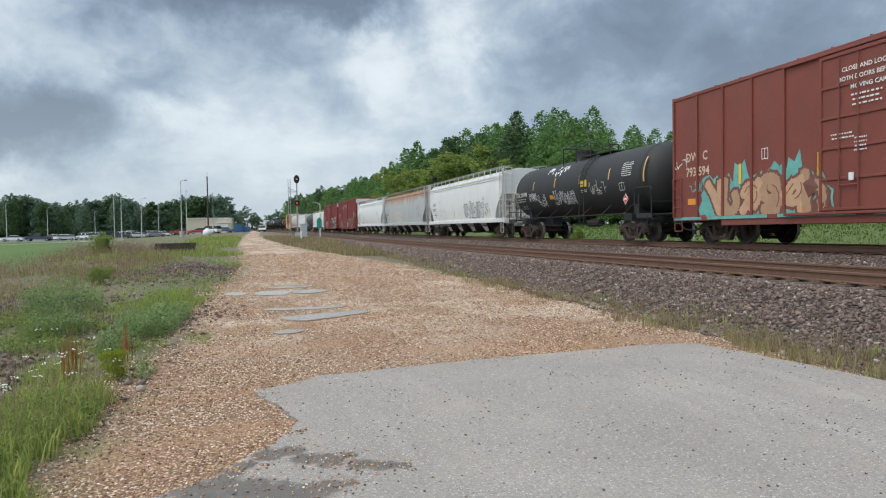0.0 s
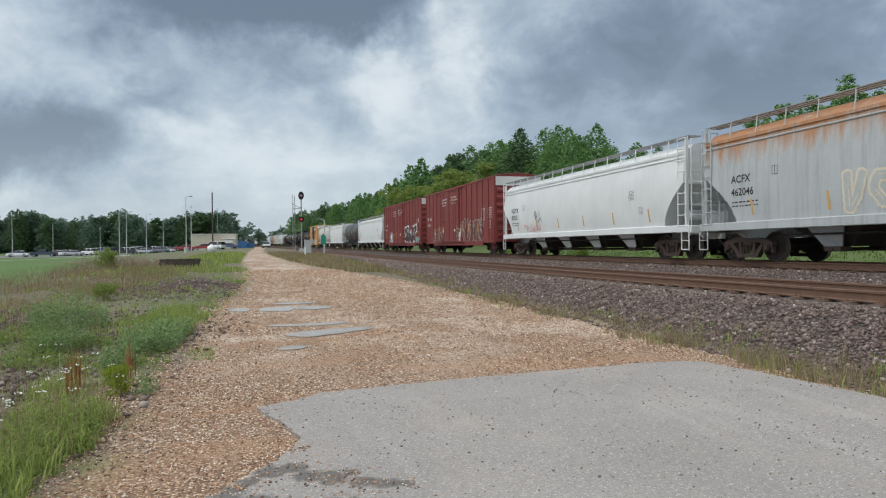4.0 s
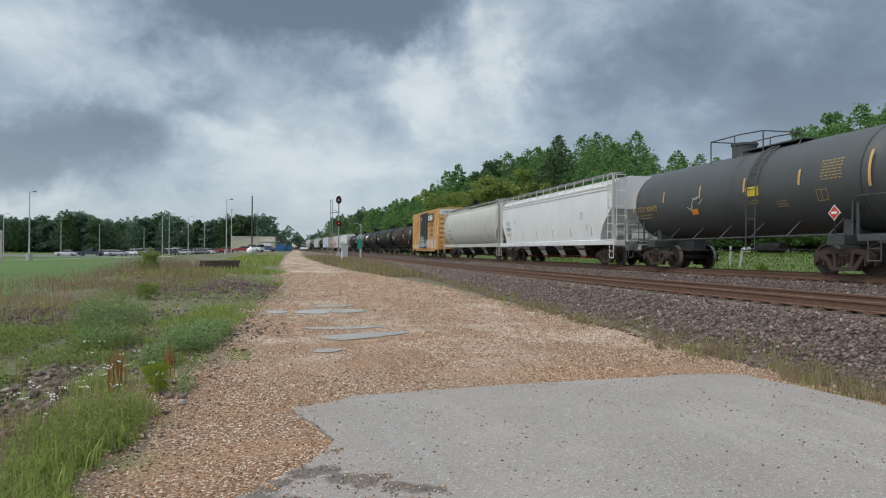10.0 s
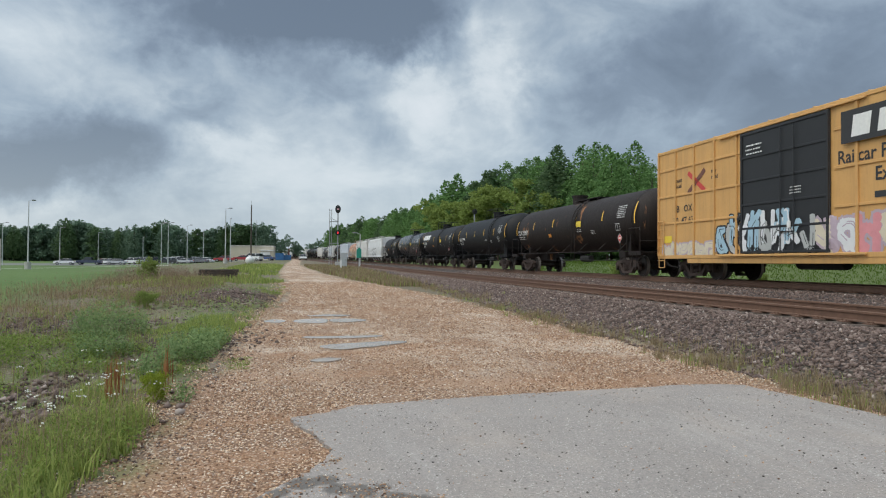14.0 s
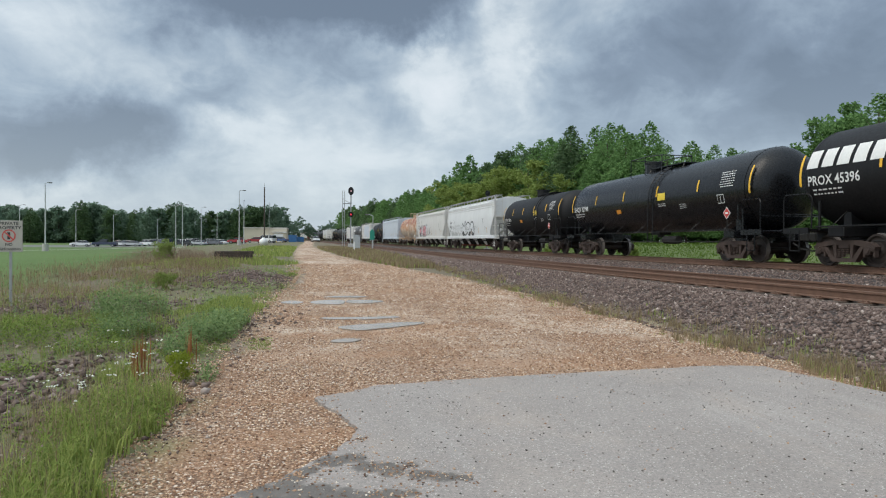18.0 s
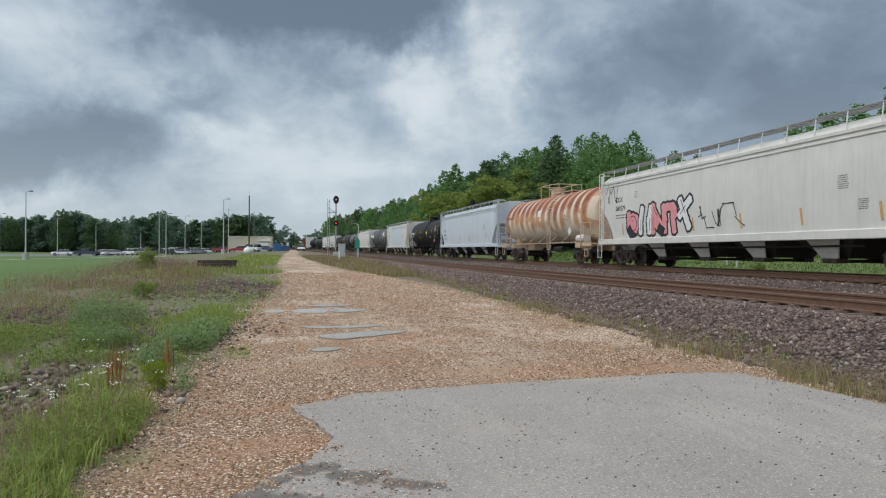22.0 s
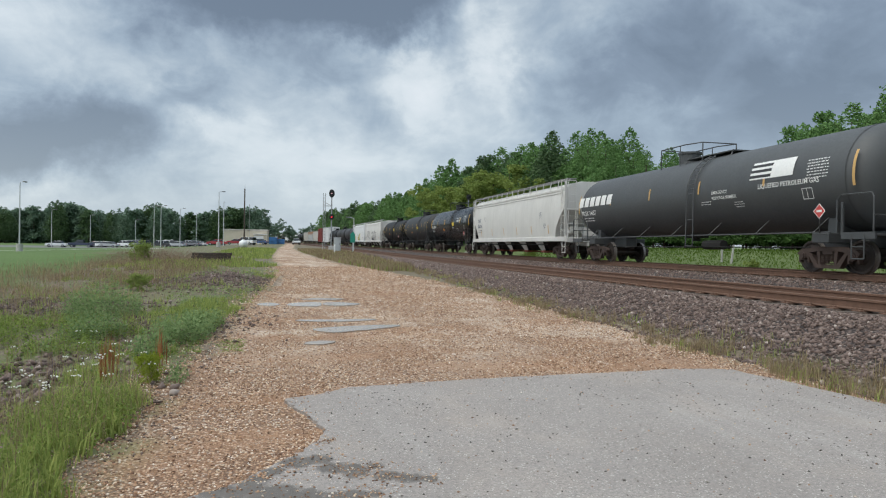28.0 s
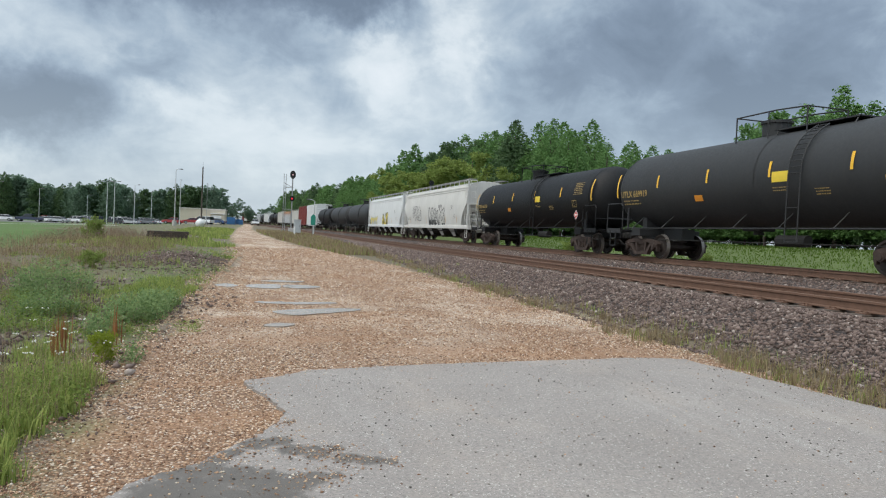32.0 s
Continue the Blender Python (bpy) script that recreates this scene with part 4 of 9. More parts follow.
def truck(car, y):
    me = cached("bolster", bm_bolster, M_STEEL)
    t = link("truck", me, None, car)
    t.matrix_basis = pose(0, y, 0)
    for s in (-1, 1):
        f = link("side_frame", cached("side_frame", bm_side_frame, M_STEEL), None, t)
        f.matrix_basis = pose(s * 1.02, 0, 0, 0, 0, 0 if s < 0 else 180)
        sp = link("springs", cached("springs", bm_springs, M_STEEL), None, t)
        sp.matrix_basis = pose(s * 1.02, 0, 0)
    for s in (-1, 1):
        w = link("wheelset", cached("wheelset", bm_wheelset, M_WHEEL), None, t)
        if len(w.data.materials) == 1:
            w.data.materials.append(M_RIM)
            for p in w.data.polygons:
                r = math.hypot(p.center.y, p.center.z)
                if 0.446 < r:
                    p.material_index = 1
        w.matrix_basis = pose(0, s * 0.89, WR)
        WHEELSETS[s].append(w)


def bm_coupler():
    bm = B()
    box(bm, -0.09, 0.09, -0.55, 0.1, 0.72, 0.88, 0.02)
    box(bm, -0.17, 0.14, -0.80, -0.52, 0.66, 0.94, 0.04)
    box(bm, -0.02, 0.19, -0.92, -0.74, 0.68, 0.92, 0.03)
    bars(bm, [(-0.35, 0.0, 0.62), (-0.32, -0.35, 0.42), (-0.2, -0.75, 0.36), (-0.05, -0.95, 0.5)], 0.025, 6)
    return bm


def gear(car, half, truck_at):
    """Trucks and couplers. half: from the middle to the body's end."""
    for s in (-1, 1):
        truck(car, s * truck_at)
        c = link("coupler", cached("coupler", bm_coupler, M_DARK), None, car)
        c.matrix_basis = pose(0, s * (half + 0.05), 0.06, 0, 0, 0 if s < 0 else 180)


def ladder(parent, x, y, z0, z1, w, material, axis="y", rungs=None, r=0.018):
    """A ladder of two stiles and rungs, each rung proud of the side."""
    bm = B()
    n = rungs or max(2, round((z1 - z0) / 0.38))
    dx, dy = (0, w / 2) if axis == "y" else (w / 2, 0)
    for s in (-1, 1):
        rod(bm, (x + s * dx, y + s * dy, z0), (x + s * dx, y + s * dy, z1), r * 1.2, 5)
    for i in range(n + 1):
        z = z0 + (z1 - z0) * i / n
        rod(bm, (x - dx, y - dy, z), (x + dx, y + dy, z), r, 5)
    return part("ladder", bm, material, parent)


def step_iron(parent, x, y, w, material, z0=0.42, z1=0.98):
    bm = B()
    bars(bm, [(x, y - w / 2, z1), (x, y - w / 2, z0), (x, y + w / 2, z0), (x, y + w / 2, z1)], 0.02, 5)
    bars(bm, [(x, y - w / 2, (z0 + z1) / 2), (x, y + w / 2, (z0 + z1) / 2)], 0.016, 5)
    return part("step", bm, material, parent)


# ---------------------------------------------------------------- train: kinds of car
def boxcar(name, near, far, label, body, doors, ribs, roofed, end_panel=None, eave=5.08, plug=None, belts=()):
    half = (far - near) / 2
    car = thing(name, pose(0, 0, 0), label, "boxcar", "freight cars")
    W = 1.56
    low, sill = 0.80, 0.66
    eave -= 0.07
    bm = B()
    # shell, with a shallow pitched roof
    outline = [(-W, low), (W, low), (W, eave), (0, eave + 0.13), (-W, eave)]
    for y0, y1 in ((-half, half),):
        a = [bm.verts.new((x, y0, z)) for x, z in outline]
        b = [bm.verts.new((x, y1, z)) for x, z in outline]
        for i in range(5):
            bm.faces.new((a[i], a[(i + 1) % 5], b[(i + 1) % 5], b[i]))
        bm.faces.new(a), bm.faces.new(b)
    bmesh.ops.recalc_face_normals(bm, faces=bm.faces[:])
    part("body", bm, body, car)
    # roof edge and sill
    for s in (-1, 1):
        bm = B()
        box(bm, s * W - 0.03, s * W + 0.03, -half, half, eave - 0.10, eave + 0.012, 0.01)
        part("roof_edge", bm, roofed, car)
        bm = B()
        box(bm, s * (W - 0.03) - 0.035, s * (W - 0.03) + 0.035, -half * 0.72, half * 0.72, sill - 0.06, low + 0.03, 0.01)
        box(bm, s * W - 0.02, s * W + 0.025, -half, half, low - 0.03, low + 0.11, 0.01)
        part("side_sill", bm, body, car)
    # ribs of the roof
    bm = B()
    n = 16
    for s in (-1, 1):
        rod(bm, Vector((0, 0, eave + 0.155)), Vector((s * W, 0, eave + 0.025)), 0.028, 4)
    rib = bpy.data.meshes.new("roof_rib")
    bm.to_mesh(rib)
    bm.free()
    for i in range(n + 1):
        p = link("roof_rib", rib, roofed, car)
        p.matrix_basis = pose(0, -half + 2 * half * i / n, 0)
    for z in belts:  # horizontal stiffeners between the posts
        for s in (-1, 1):
            for y0, y1 in ((-half + 0.15, doors[0] - 0.1), (doors[1] + 0.1, half - 0.15)):
                bm = B()
                box(bm, s * W - 0.036, s * W + 0.036, y0, y1, z - 0.04, z + 0.04, 0.008)
                part("side_stiffener", bm, body, car)
    # side posts; none where the doors are
    d0, d1 = doors[0], doors[1]
    key = "side_post_%.2f" % eave
    if key not in CACHE:
        b2 = B()
        prism(b2, [(-0.045, low + 0.10), (0.045, low + 0.10), (0.045, eave - 0.10), (-0.045, eave - 0.10)], -0.055, 0.0)
        me = bpy.data.meshes.new("side_post")
        b2.to_mesh(me)
        b2.free()
        CACHE[key] = me
    for s in (-1, 1):
        for i in range(ribs + 1):
            y = -half + 0.09 + (2 * half - 0.18) * i / ribs
            if d0 - 0.15 < y < d1 + 0.15:
                continue
            me = CACHE[key] if not CACHE[key].materials or CACHE[key].materials[0] == body else CACHE.get((key, body.name))
            if me is None:
                me = CACHE[key].copy()
                me.materials.clear()
                CACHE[(key, body.name)] = me
            p = link("side_post", me, body, car)
            p.matrix_basis = pose(s * W, y, 0, 0, 0, 0 if s < 0 else 180)
    # doors
    leaves = doors[2]
    paint_d = plug or body
    for s in (-1, 1):
        for k in range(leaves):
            a, b = d0 + (d1 - d0) * k / leaves + 0.02, d0 + (d1 - d0) * (k + 1) / leaves - 0.02
            x0, x1 = s * (W + 0.015), s * (W + 0.075)
            bm = B()
            box(bm, x0, x1, a, b, low + 0.12, eave - 0.16, 0.012)
            door = part("door", bm, paint_d, car)
            bm = B()
            xo = s * (W + 0.085)
            for z in [low + 0.16 + (eave - low - 0.4) * i / 5 for i in range(6)]:
                box(bm, xo - 0.022, xo + 0.022, a + 0.04, b - 0.04, z - 0.035, z + 0.035, 0.008)
            for y in (a + 0.05, b - 0.05):
                box(bm, xo - 0.03, xo + 0.03, y - 0.04, y + 0.04, low + 0.12, eave - 0.18, 0.008)
            part("door_ribs", bm, paint_d, door)
            bm = B()
            ym = (a + b) / 2 + (0.3 if k else -0.3)
            xr = s * (W + 0.13)
            for q in (-0.28, 0.28):
                rod(bm, (xr, ym + q, low + 0.2), (xr, ym + q, eave - 0.3), 0.018, 5)
            rod(bm, (xr, ym - 0.28, low + 0.75), (xr, ym + 0.28, low + 0.75), 0.02, 5)
            part("lock_bar", bm, paint_d, door)
            bm = B()
            box(bm, xr - 0.02, xr + 0.02, ym - 0.16, ym - 0.02, low + 0.85, low + 1.05, 0.01)
            part("door_handle", bm, M_TEXT_W, door, "pale latch plate")
        bm = B()
        box(bm, s * W - 0.05, s * (W + 0.12), d0 - 1.2, d1 + 1.2, low + 0.03, low + 0.10, 0.01)
        part("door_track", bm, body, car)
        bm = B()
        box(bm, s * W - 0.03, s * (W + 0.10), d0 - 1.2, d1 + 1.2, eave - 0.15, eave - 0.09, 0.01)
        part("door_rail", bm, body, car)
    # corrugated ends
    for s in (-1, 1):
        for i in range(7):
            z0 = low + 0.18 + (eave - low - 0.85) * i / 7
            h = (eave - low - 0.85) / 7
            bm = B()
            pr = [(s * (half - 0.02), z0), (s * (half + 0.055), z0 + h * 0.28), (s * (half + 0.055), z0 + h * 0.55), (s * (half - 0.02), z0 + h * 0.86)]
            prism(bm, pr, -W + 0.1, W - 0.1)
            bmesh.ops.recalc_face_normals(bm, faces=bm.faces[:])
            part("end_corrugation", bm, body, car)
        if end_panel:
            bm = B()
            box(bm, -W + 0.02, W - 0.02, s * (half + 0.004), s * (half + 0.03), eave - 0.62, eave - 0.06, 0.004)
            part("end_panel", bm, end_panel, car, "white clearance panel")
        ladder(car, -W - 0.07, s * (half - 0.32), low + 0.1, low + 1.45, 0.42, body)
        ladder(car, -W + 0.28, s * (half + 0.12), low + 0.1, low + 1.45, 0.42, body, "x")
        step_iron(car, -W - 0.02, s * (half - 0.32), 0.42, body)
        bm = B()
        box(bm, -1.45, 1.45, s * half - 0.10, s * half + 0.10, 0.82, 1.06, 0.02)
        part("end_sill", bm, body, car)
    bm = B()
    box(bm, -0.22, 0.22, -half, half, 0.72, 1.0, 0.02)
    for y in (-2.2, 0, 2.2):
        box(bm, -1.4, 1.4, y - 0.08, y + 0.08, 0.84, 1.02)
    rod(bm, (-0.7, -1.2, 0.62), (-0.7, 0.6, 0.62), 0.2, 10)
    bars(bm, [(-1.1, 1.2, 0.66), (-1.1, -3.2, 0.66)], 0.02)
    part("underframe", bm, M_DARK, car)
    gear(car, half, half - 1.9)
    return car, Skin(car, half, lambda z, y: -W - (0.080 if d0 < y < d1 and z > low + 0.12 else 0.004)), half


def tank_at(r, cz):
    return lambda z, y: -math.sqrt(max(0.02, r * r - (z - cz) ** 2))


def tankcar(name, near, far, label, shell, r=1.44, cz=2.62, dome=0.0, high_rail=True, jacket=(), trim=None, legs=True, dip=0.0):
    half = (far - near) / 2
    car = thing(name, pose(0, 0, 0), label, "tank car", "freight cars")
    trim = trim or shell
    head = 0.80
    prof = []
    for k in range(9):
        a = math.pi / 2 * k / 8
        prof.append((-half + head - head * math.cos(a), r * math.sin(a)))
    body = [(y, rr) for y, rr in prof]
    mids = [-half + head + (2 * half - 2 * head) * i / 8 for i in range(1, 8)]
    body += [(y, r) for y in mids] + [(-y, rr) for y, rr in prof[::-1]]
    bm = B()
    n, rings = 40, []
    for y, rr in body:
        rr = max(rr, 0.01)
        sag = -dip * max(0.0, 1 - (abs(y) / (half * 0.6)) ** 2)
        rings.append([bm.verts.new((rr * math.cos(2 * math.pi * k / n), y, cz + sag + rr * math.sin(2 * math.pi * k / n))) for k in range(n)])
    for p, q in zip(rings, rings[1:]):
        for k in range(n):
            bm.faces.new((p[k], p[(k + 1) % n], q[(k + 1) % n], q[k]))
    bmesh.ops.recalc_face_normals(bm, faces=bm.faces[:])
    part("tank", bm, shell, car, smooth=True)
    # plate seams and wrapped jackets
    for y in [-half + head, half - head, *jacket]:
        wide = 0.05 if abs(y) > half - head - 0.01 else 0.28
        bm = B()
        bmesh.ops.create_cone(bm, cap_ends=False, segments=40, radius1=r + 0.012, radius2=r + 0.012, depth=wide, matrix=pose(0, y, cz, 90))
        part("seam_band", bm, shell, car, smooth=True)
    # walkway, dome and its rails
    bm = B()
    top = cz + r
    box(bm, -0.55, 0.55, dome - 2.6, dome + 0.4, top + 0.03, top + 0.07)
    for y in (dome - 2.5, dome - 1.2, dome + 0.3):
        for s in (-1, 1):
            rod(bm, (s * 0.5, y, top + 0.03), (s * 0.62, y, cz + math.sqrt(r * r - 0.62 ** 2) - 0.02), 0.022, 5)
    part("walkway", bm, trim, car)
    bm = B()
    rod(bm, (0, dome + 0.95, top - 0.08), (0, dome + 0.95, top + 0.36), 0.42, 16)
    rod(bm, (0, dome + 0.95, top + 0.36), (0, dome + 0.95, top + 0.44), 0.47, 16)
    part("dome", bm, trim, car)
    if high_rail:
        bm = B()
        for s in (-1, 1):
            x = s * 0.72
            zb = cz + math.sqrt(r * r - 0.72 ** 2)
            bars(bm, [(x, dome - 1.0, zb), (x, dome - 1.0, top + 0.55), (x, dome + 0.2, top + 0.62), (x, dome + 1.9, top + 0.62), (x, dome + 1.9, zb)], 0.024)
            rod(bm, (x, dome + 0.5, zb), (x, dome + 0.5, top + 0.62), 0.02, 5)
        rod(bm, (-0.72, dome - 1.0, top + 0.55), (0.72, dome - 1.0, top + 0.55), 0.022, 5)
        rod(bm, (-0.72, dome + 1.9, top + 0.62), (0.72, dome + 1.9, top + 0.62), 0.022, 5)
        part("safety_rail", bm, trim, car)
    # ladder that follows the shell's side
    bm = B()
    for s in (-1, 1):
        pts = [(-r - 0.10, dome - 1.5 + 0.22 * s, 0.75), (-r - 0.08, dome - 1.5 + 0.22 * s, cz)]
        for k in range(1, 6):
            a = math.pi - math.pi * 0.36 * k / 5
            pts.append(((r + 0.08) * math.cos(a), dome - 1.5 + 0.22 * s, cz + (r + 0.08) * math.sin(a)))
        bars(bm, pts, 0.022)
        if s > 0:
            for i in range(13):
                t = i / 12 * (len(pts) - 1)
                k = min(int(t), len(pts) - 2)
                p = Vector(pts[k]).lerp(Vector(pts[k + 1]), t - k)
                rod(bm, p, (p.x, p.y - 0.44, p.z), 0.017, 5)
    part("side_ladder", bm, trim, car)
    # saddles, stub sills, end platforms and grab rails
    for s in (-1, 1):
        bm = B()
        yb = s * (half - 1.75)
        prism(bm, [(yb - 0.16, 0.9), (yb + 0.16, 0.9), (yb + 0.12, cz - r * 0.72), (yb - 0.12, cz - r * 0.72)], -0.95, 0.95)
        box(bm, -1.35, 1.35, yb - 0.3, yb + 0.3, 0.84, 1.12, 0.02)
        box(bm, -0.28, 0.28, min(s * (half - 3.2), s * (half + 0.25)), max(s * (half - 3.2), s * (half + 0.25)), 0.72, 1.14, 0.02)
        bmesh.ops.recalc_face_normals(bm, faces=bm.faces[:])
        part("saddle", bm, trim, car)
        bm = B()
        a, b = sorted((s * (half - 0.85), s * (half + 0.22)))
        box(bm, -1.48, 1.48, a, b, 1.02, 1.09, 0.01)
        box(bm, -1.50, -1.44, a, b, 0.94, 1.12)
        part("end_platform", bm, trim, car)
        bm = B()
        bars(bm, [(-1.5, s * (half - 1.0), 1.1), (-1.5, s * (half - 1.0), 2.0), (-1.5, s * (half - 0.85), 2.12), (-1.5, s * (half + 0.12), 2.12), (-1.5, s * (half + 0.18), 2.0), (-1.5, s * (half + 0.18), 1.1)], 0.022)
        bars(bm, [(-1.5, s * (half + 0.2), 1.55), (1.5, s * (half + 0.2), 1.55), (1.5, s * (half + 0.2), 1.05)], 0.02)
        part("grab_rail", bm, trim, car)
        step_iron(car, -1.5, s * (half - 0.3), 0.4, trim, 0.42, 1.05)
        # diagonal post by the head
        bm = B()
        box(bm, -1.30, -1.24, s * (half - 1.05) - 0.04, s * (half - 1.05) + 0.04, 1.05, cz - 0.72, 0.01)
        part("head_post", bm, trim, car)
    bm = B()
    bars(bm, [(-1.52, -half + 1.2, 1.13), (-1.52, half - 1.2, 1.13)], 0.024, 6)
    for k in range(7):
        y = -half + 1.8 + (2 * half - 3.6) * k / 6
        rod(bm, (-1.52, y, 1.13), (-1.02, y, cz - math.sqrt(r * r - 1.0) - 0.02), 0.016, 5)
    part("running_rail", bm, trim, car)
    bm = B()
    rod(bm, (0, 0.6, cz - r - 0.22), (0, 0.6, cz - r + 0.1), 0.16, 10)
    box(bm, -0.3, 0.3, 0.2, 1.0, cz - r - 0.1, cz - r + 0.02, 0.02)
    rod(bm, (-0.75, -2.2, 0.8), (-0.75, -1.1, 0.8), 0.17, 10)
    bars(bm, [(-0.9, -half + 2.6, 0.72), (-0.9, half - 2.6, 0.72)], 0.02)
    part("bottom_outlet", bm, M_DARK, car)
    gear(car, half + 0.22, half - 1.75)
    return car, Skin(car, half, tank_at(r, cz), 0.014), half


def hopper(name, near, far, label, body, top=4.62, bulge=0.05, bays=4, ends=None, gate=None, round_side=False, walk_mat=None, rail_step=1.15, sill_mat=None, open_end=1.25, belts=()):
    half = (far - near) / 2
    car = thing(name, pose(0, 0, 0), label, "covered hopper", "freight cars")
    ends = ends or body
    sill_mat = sill_mat or body
    top -= 0.07
    W, low, eave = 1.56, 1.22, top - (0.42 if round_side else 0.60)
    peak, rise = top - 0.16, (1.2 if round_side else 1.5) / open_end

    def width(z):
        if round_side:
            t = (z - 2.75) / 1.62
            return W * math.sqrt(max(0.0, 1 - min(1.0, abs(t)) ** 2.6 * 0.62))
        t = (z - low) / (eave - low)
        w = W - 0.06 + bulge * 4 * t * (1 - t) - 0.05 * t
        return w

    def floor(y):
        d = half - abs(y)
        return low + rise * open_end * (max(0.0, open_end - d) / open_end) ** 0.62

    bm = B()
    ys = sorted({-half, half, *[s * (half - open_end * k / 8) for k in range(1, 9) for s in (-1, 1)], *[s * (half - open_end * 0.965) for s in (-1, 1)], *[-half + 2 * half * i / 10 for i in range(1, 10)]})
    rings = []
    for y in ys:
        zl = floor(y)
        ring = []
        for i in range(9):
            z = zl + (eave - zl) * i / 8
            ring.append((-width(z), z))
        hip = (peak - eave) * 0.45
        roof = [(-width(eave) * 0.95, eave + hip * 0.45), (-width(eave) * 0.78, eave + hip * 1.55), (-0.45, peak - 0.02), (0.45, peak - 0.02), (width(eave) * 0.78, eave + hip * 1.55), (width(eave) * 0.95, eave + hip * 0.45)]
        ring += roof
        for i in range(8, -1, -1):
            z = zl + (eave - zl) * i / 8
            ring.append((width(z), z))
        rings.append([bm.verts.new((x, y, z)) for x, z in ring])
    n = len(rings[0])
    for p, q in zip(rings, rings[1:]):
        for k in range(n):
            bm.faces.new((p[k], p[(k + 1) % n], q[(k + 1) % n], q[k]))
    bm.faces.new(rings[0]), bm.faces.new(rings[-1])
    bmesh.ops.recalc_face_normals(bm, faces=bm.faces[:])
    shell = part("body", bm, body, car, smooth=True)
    shell.data.set_sharp_from_angle(angle=radians(28))
    for s in (-1, 1):
        # side sill, and the chord under the eave
        bm = B()
        box(bm, s * (W - 0.10), s * (W + 0.0), -half - 0.25, half + 0.25, 0.98, 1.24, 0.02)
        part("side_sill", bm, sill_mat, car)
        bm = B()
        xe = width(eave) + 0.02
        box(bm, s * xe - 0.03, s * xe + 0.03, -half, half, eave - 0.07, eave + 0.05, 0.015)
        part("top_chord", bm, body, car)
        if not round_side:
            bm = B()
            xe = width(eave - 0.19) + 0.012
            box(bm, s * xe - 0.022, s * xe + 0.022, -half, half, eave - 0.21, eave - 0.16, 0.01)
            part("eave_moulding", bm, ends, car)
        for z in belts:
            bm = B()
            xe = width(z) + 0.004
            box(bm, s * xe - 0.022, s * xe + 0.022, -half + 0.1, half - 0.1, z - 0.035, z + 0.035, 0.01)
            part("side_stiffener", bm, body, car)
    # hopper bays with their outlet gates
    clear = half - 3.0
    for i in range(bays):
        c = -clear + 2 * clear * (i + 0.5) / bays
        w = 2 * clear / bays * 0.5
        bm = B()
        rings = []
        for (hw, hy, z) in ((1.40, w * 0.96, 1.22), (0.62, 0.36, 0.46)):
            rings.append([bm.verts.new(v) for v in ((-hw, c - hy, z), (hw, c - hy, z), (hw, c + hy, z), (-hw, c + hy, z))])
        for k in range(4):
            bm.faces.new((rings[0][k], rings[0][(k + 1) % 4], rings[1][(k + 1) % 4], rings[1][k]))
        bm.faces.new(rings[1])
        bmesh.ops.recalc_face_normals(bm, faces=bm.faces[:])
        # darker than the car's paint: dirt and shade painted in between the outlets
        bay = part("hopper_bay", bm, M_SHADE_GRIME, car, "slope sheets darkened by grime and painted-in shade")
        for x in (-1, 1):  # painted side plate of the outlet
            bm = B()
            corners = [(1.42, c - 0.85, 1.22), (1.42, c + 0.62, 1.22), (0.92, c + 0.30, 0.46), (0.92, c - 0.30, 0.46)]
            outer = [bm.verts.new((x * a, b, z)) for a, b, z in corners]
            inner = [bm.verts.new((x * (a - 0.04), b, z)) for a, b, z in corners]
            for k in range(4):
                bm.faces.new((outer[k], outer[(k + 1) % 4], inner[(k + 1) % 4], inner[k]))
            bm.faces.new(outer), bm.faces.new(inner)
            bmesh.ops.recalc_face_normals(bm, faces=bm.faces[:])
            part("outlet_plate", bm, ends, bay)
        bm = B()
        for x in (-0.76, 0.76):
            box(bm, x - 0.20, x + 0.20, c - 0.27, c + 0.27, 0.32, 0.46, 0.02)
        rod(bm, (-1.0, c, 0.38), (1.0, c, 0.38), 0.05, 8)
        part("outlet_gate", bm, gate or M_STEEL, bay)
    # slope sheets' bracing and the end frames
    for s in (-1, 1):
        bm = B()
        for x in (-1, 1):
            box(bm, x * 1.46 - 0.05, x * 1.46 + 0.05, s * (half + 0.02) - 0.06, s * (half + 0.02) + 0.06, 1.0, top - 0.2, 0.01)
            rod(bm, (x * 0.75, s * (half + 0.05), 1.05), (x * 0.75, s * (half - 0.05), low + open_end * rise), 0.04, 6)
        box(bm, -1.5, 1.5, s * half - 0.08, s * half + 0.08, low + open_end * rise - 0.06, low + open_end * rise + 0.04, 0.01)
        part("end_frame", bm, ends, car)
        bm = B()
        box(bm, -1.5, 1.5, s * (half + 0.25) - 0.06, s * (half + 0.25) + 0.06, 0.95, 1.2, 0.01)
        box(bm, -0.3, 0.3, min(s * (half - 2.6), s * (half + 0.3)), max(s * (half - 2.6), s * (half + 0.3)), 0.74, 1.1, 0.02)
        a, b = sorted((s * (half - 0.55), s * (half + 0.25)))
        box(bm, -1.45, 1.45, a, b, 1.13, 1.17)
        part("end_platform", bm, ends, car)
        ladder(car, -W + 0.0, s * (half - 0.12), 1.2, top - 0.12, 0.46, ends, r=0.018)
        ladder(car, -W + 0.42, s * (half + 0.14), 1.2, top - 0.15, 0.44, ends, "x")
        step_iron(car, -W, s * (half + 0.06), 0.42, ends, 0.38, 1.0)
        # brake gear under the slope sheet
        bm = B()
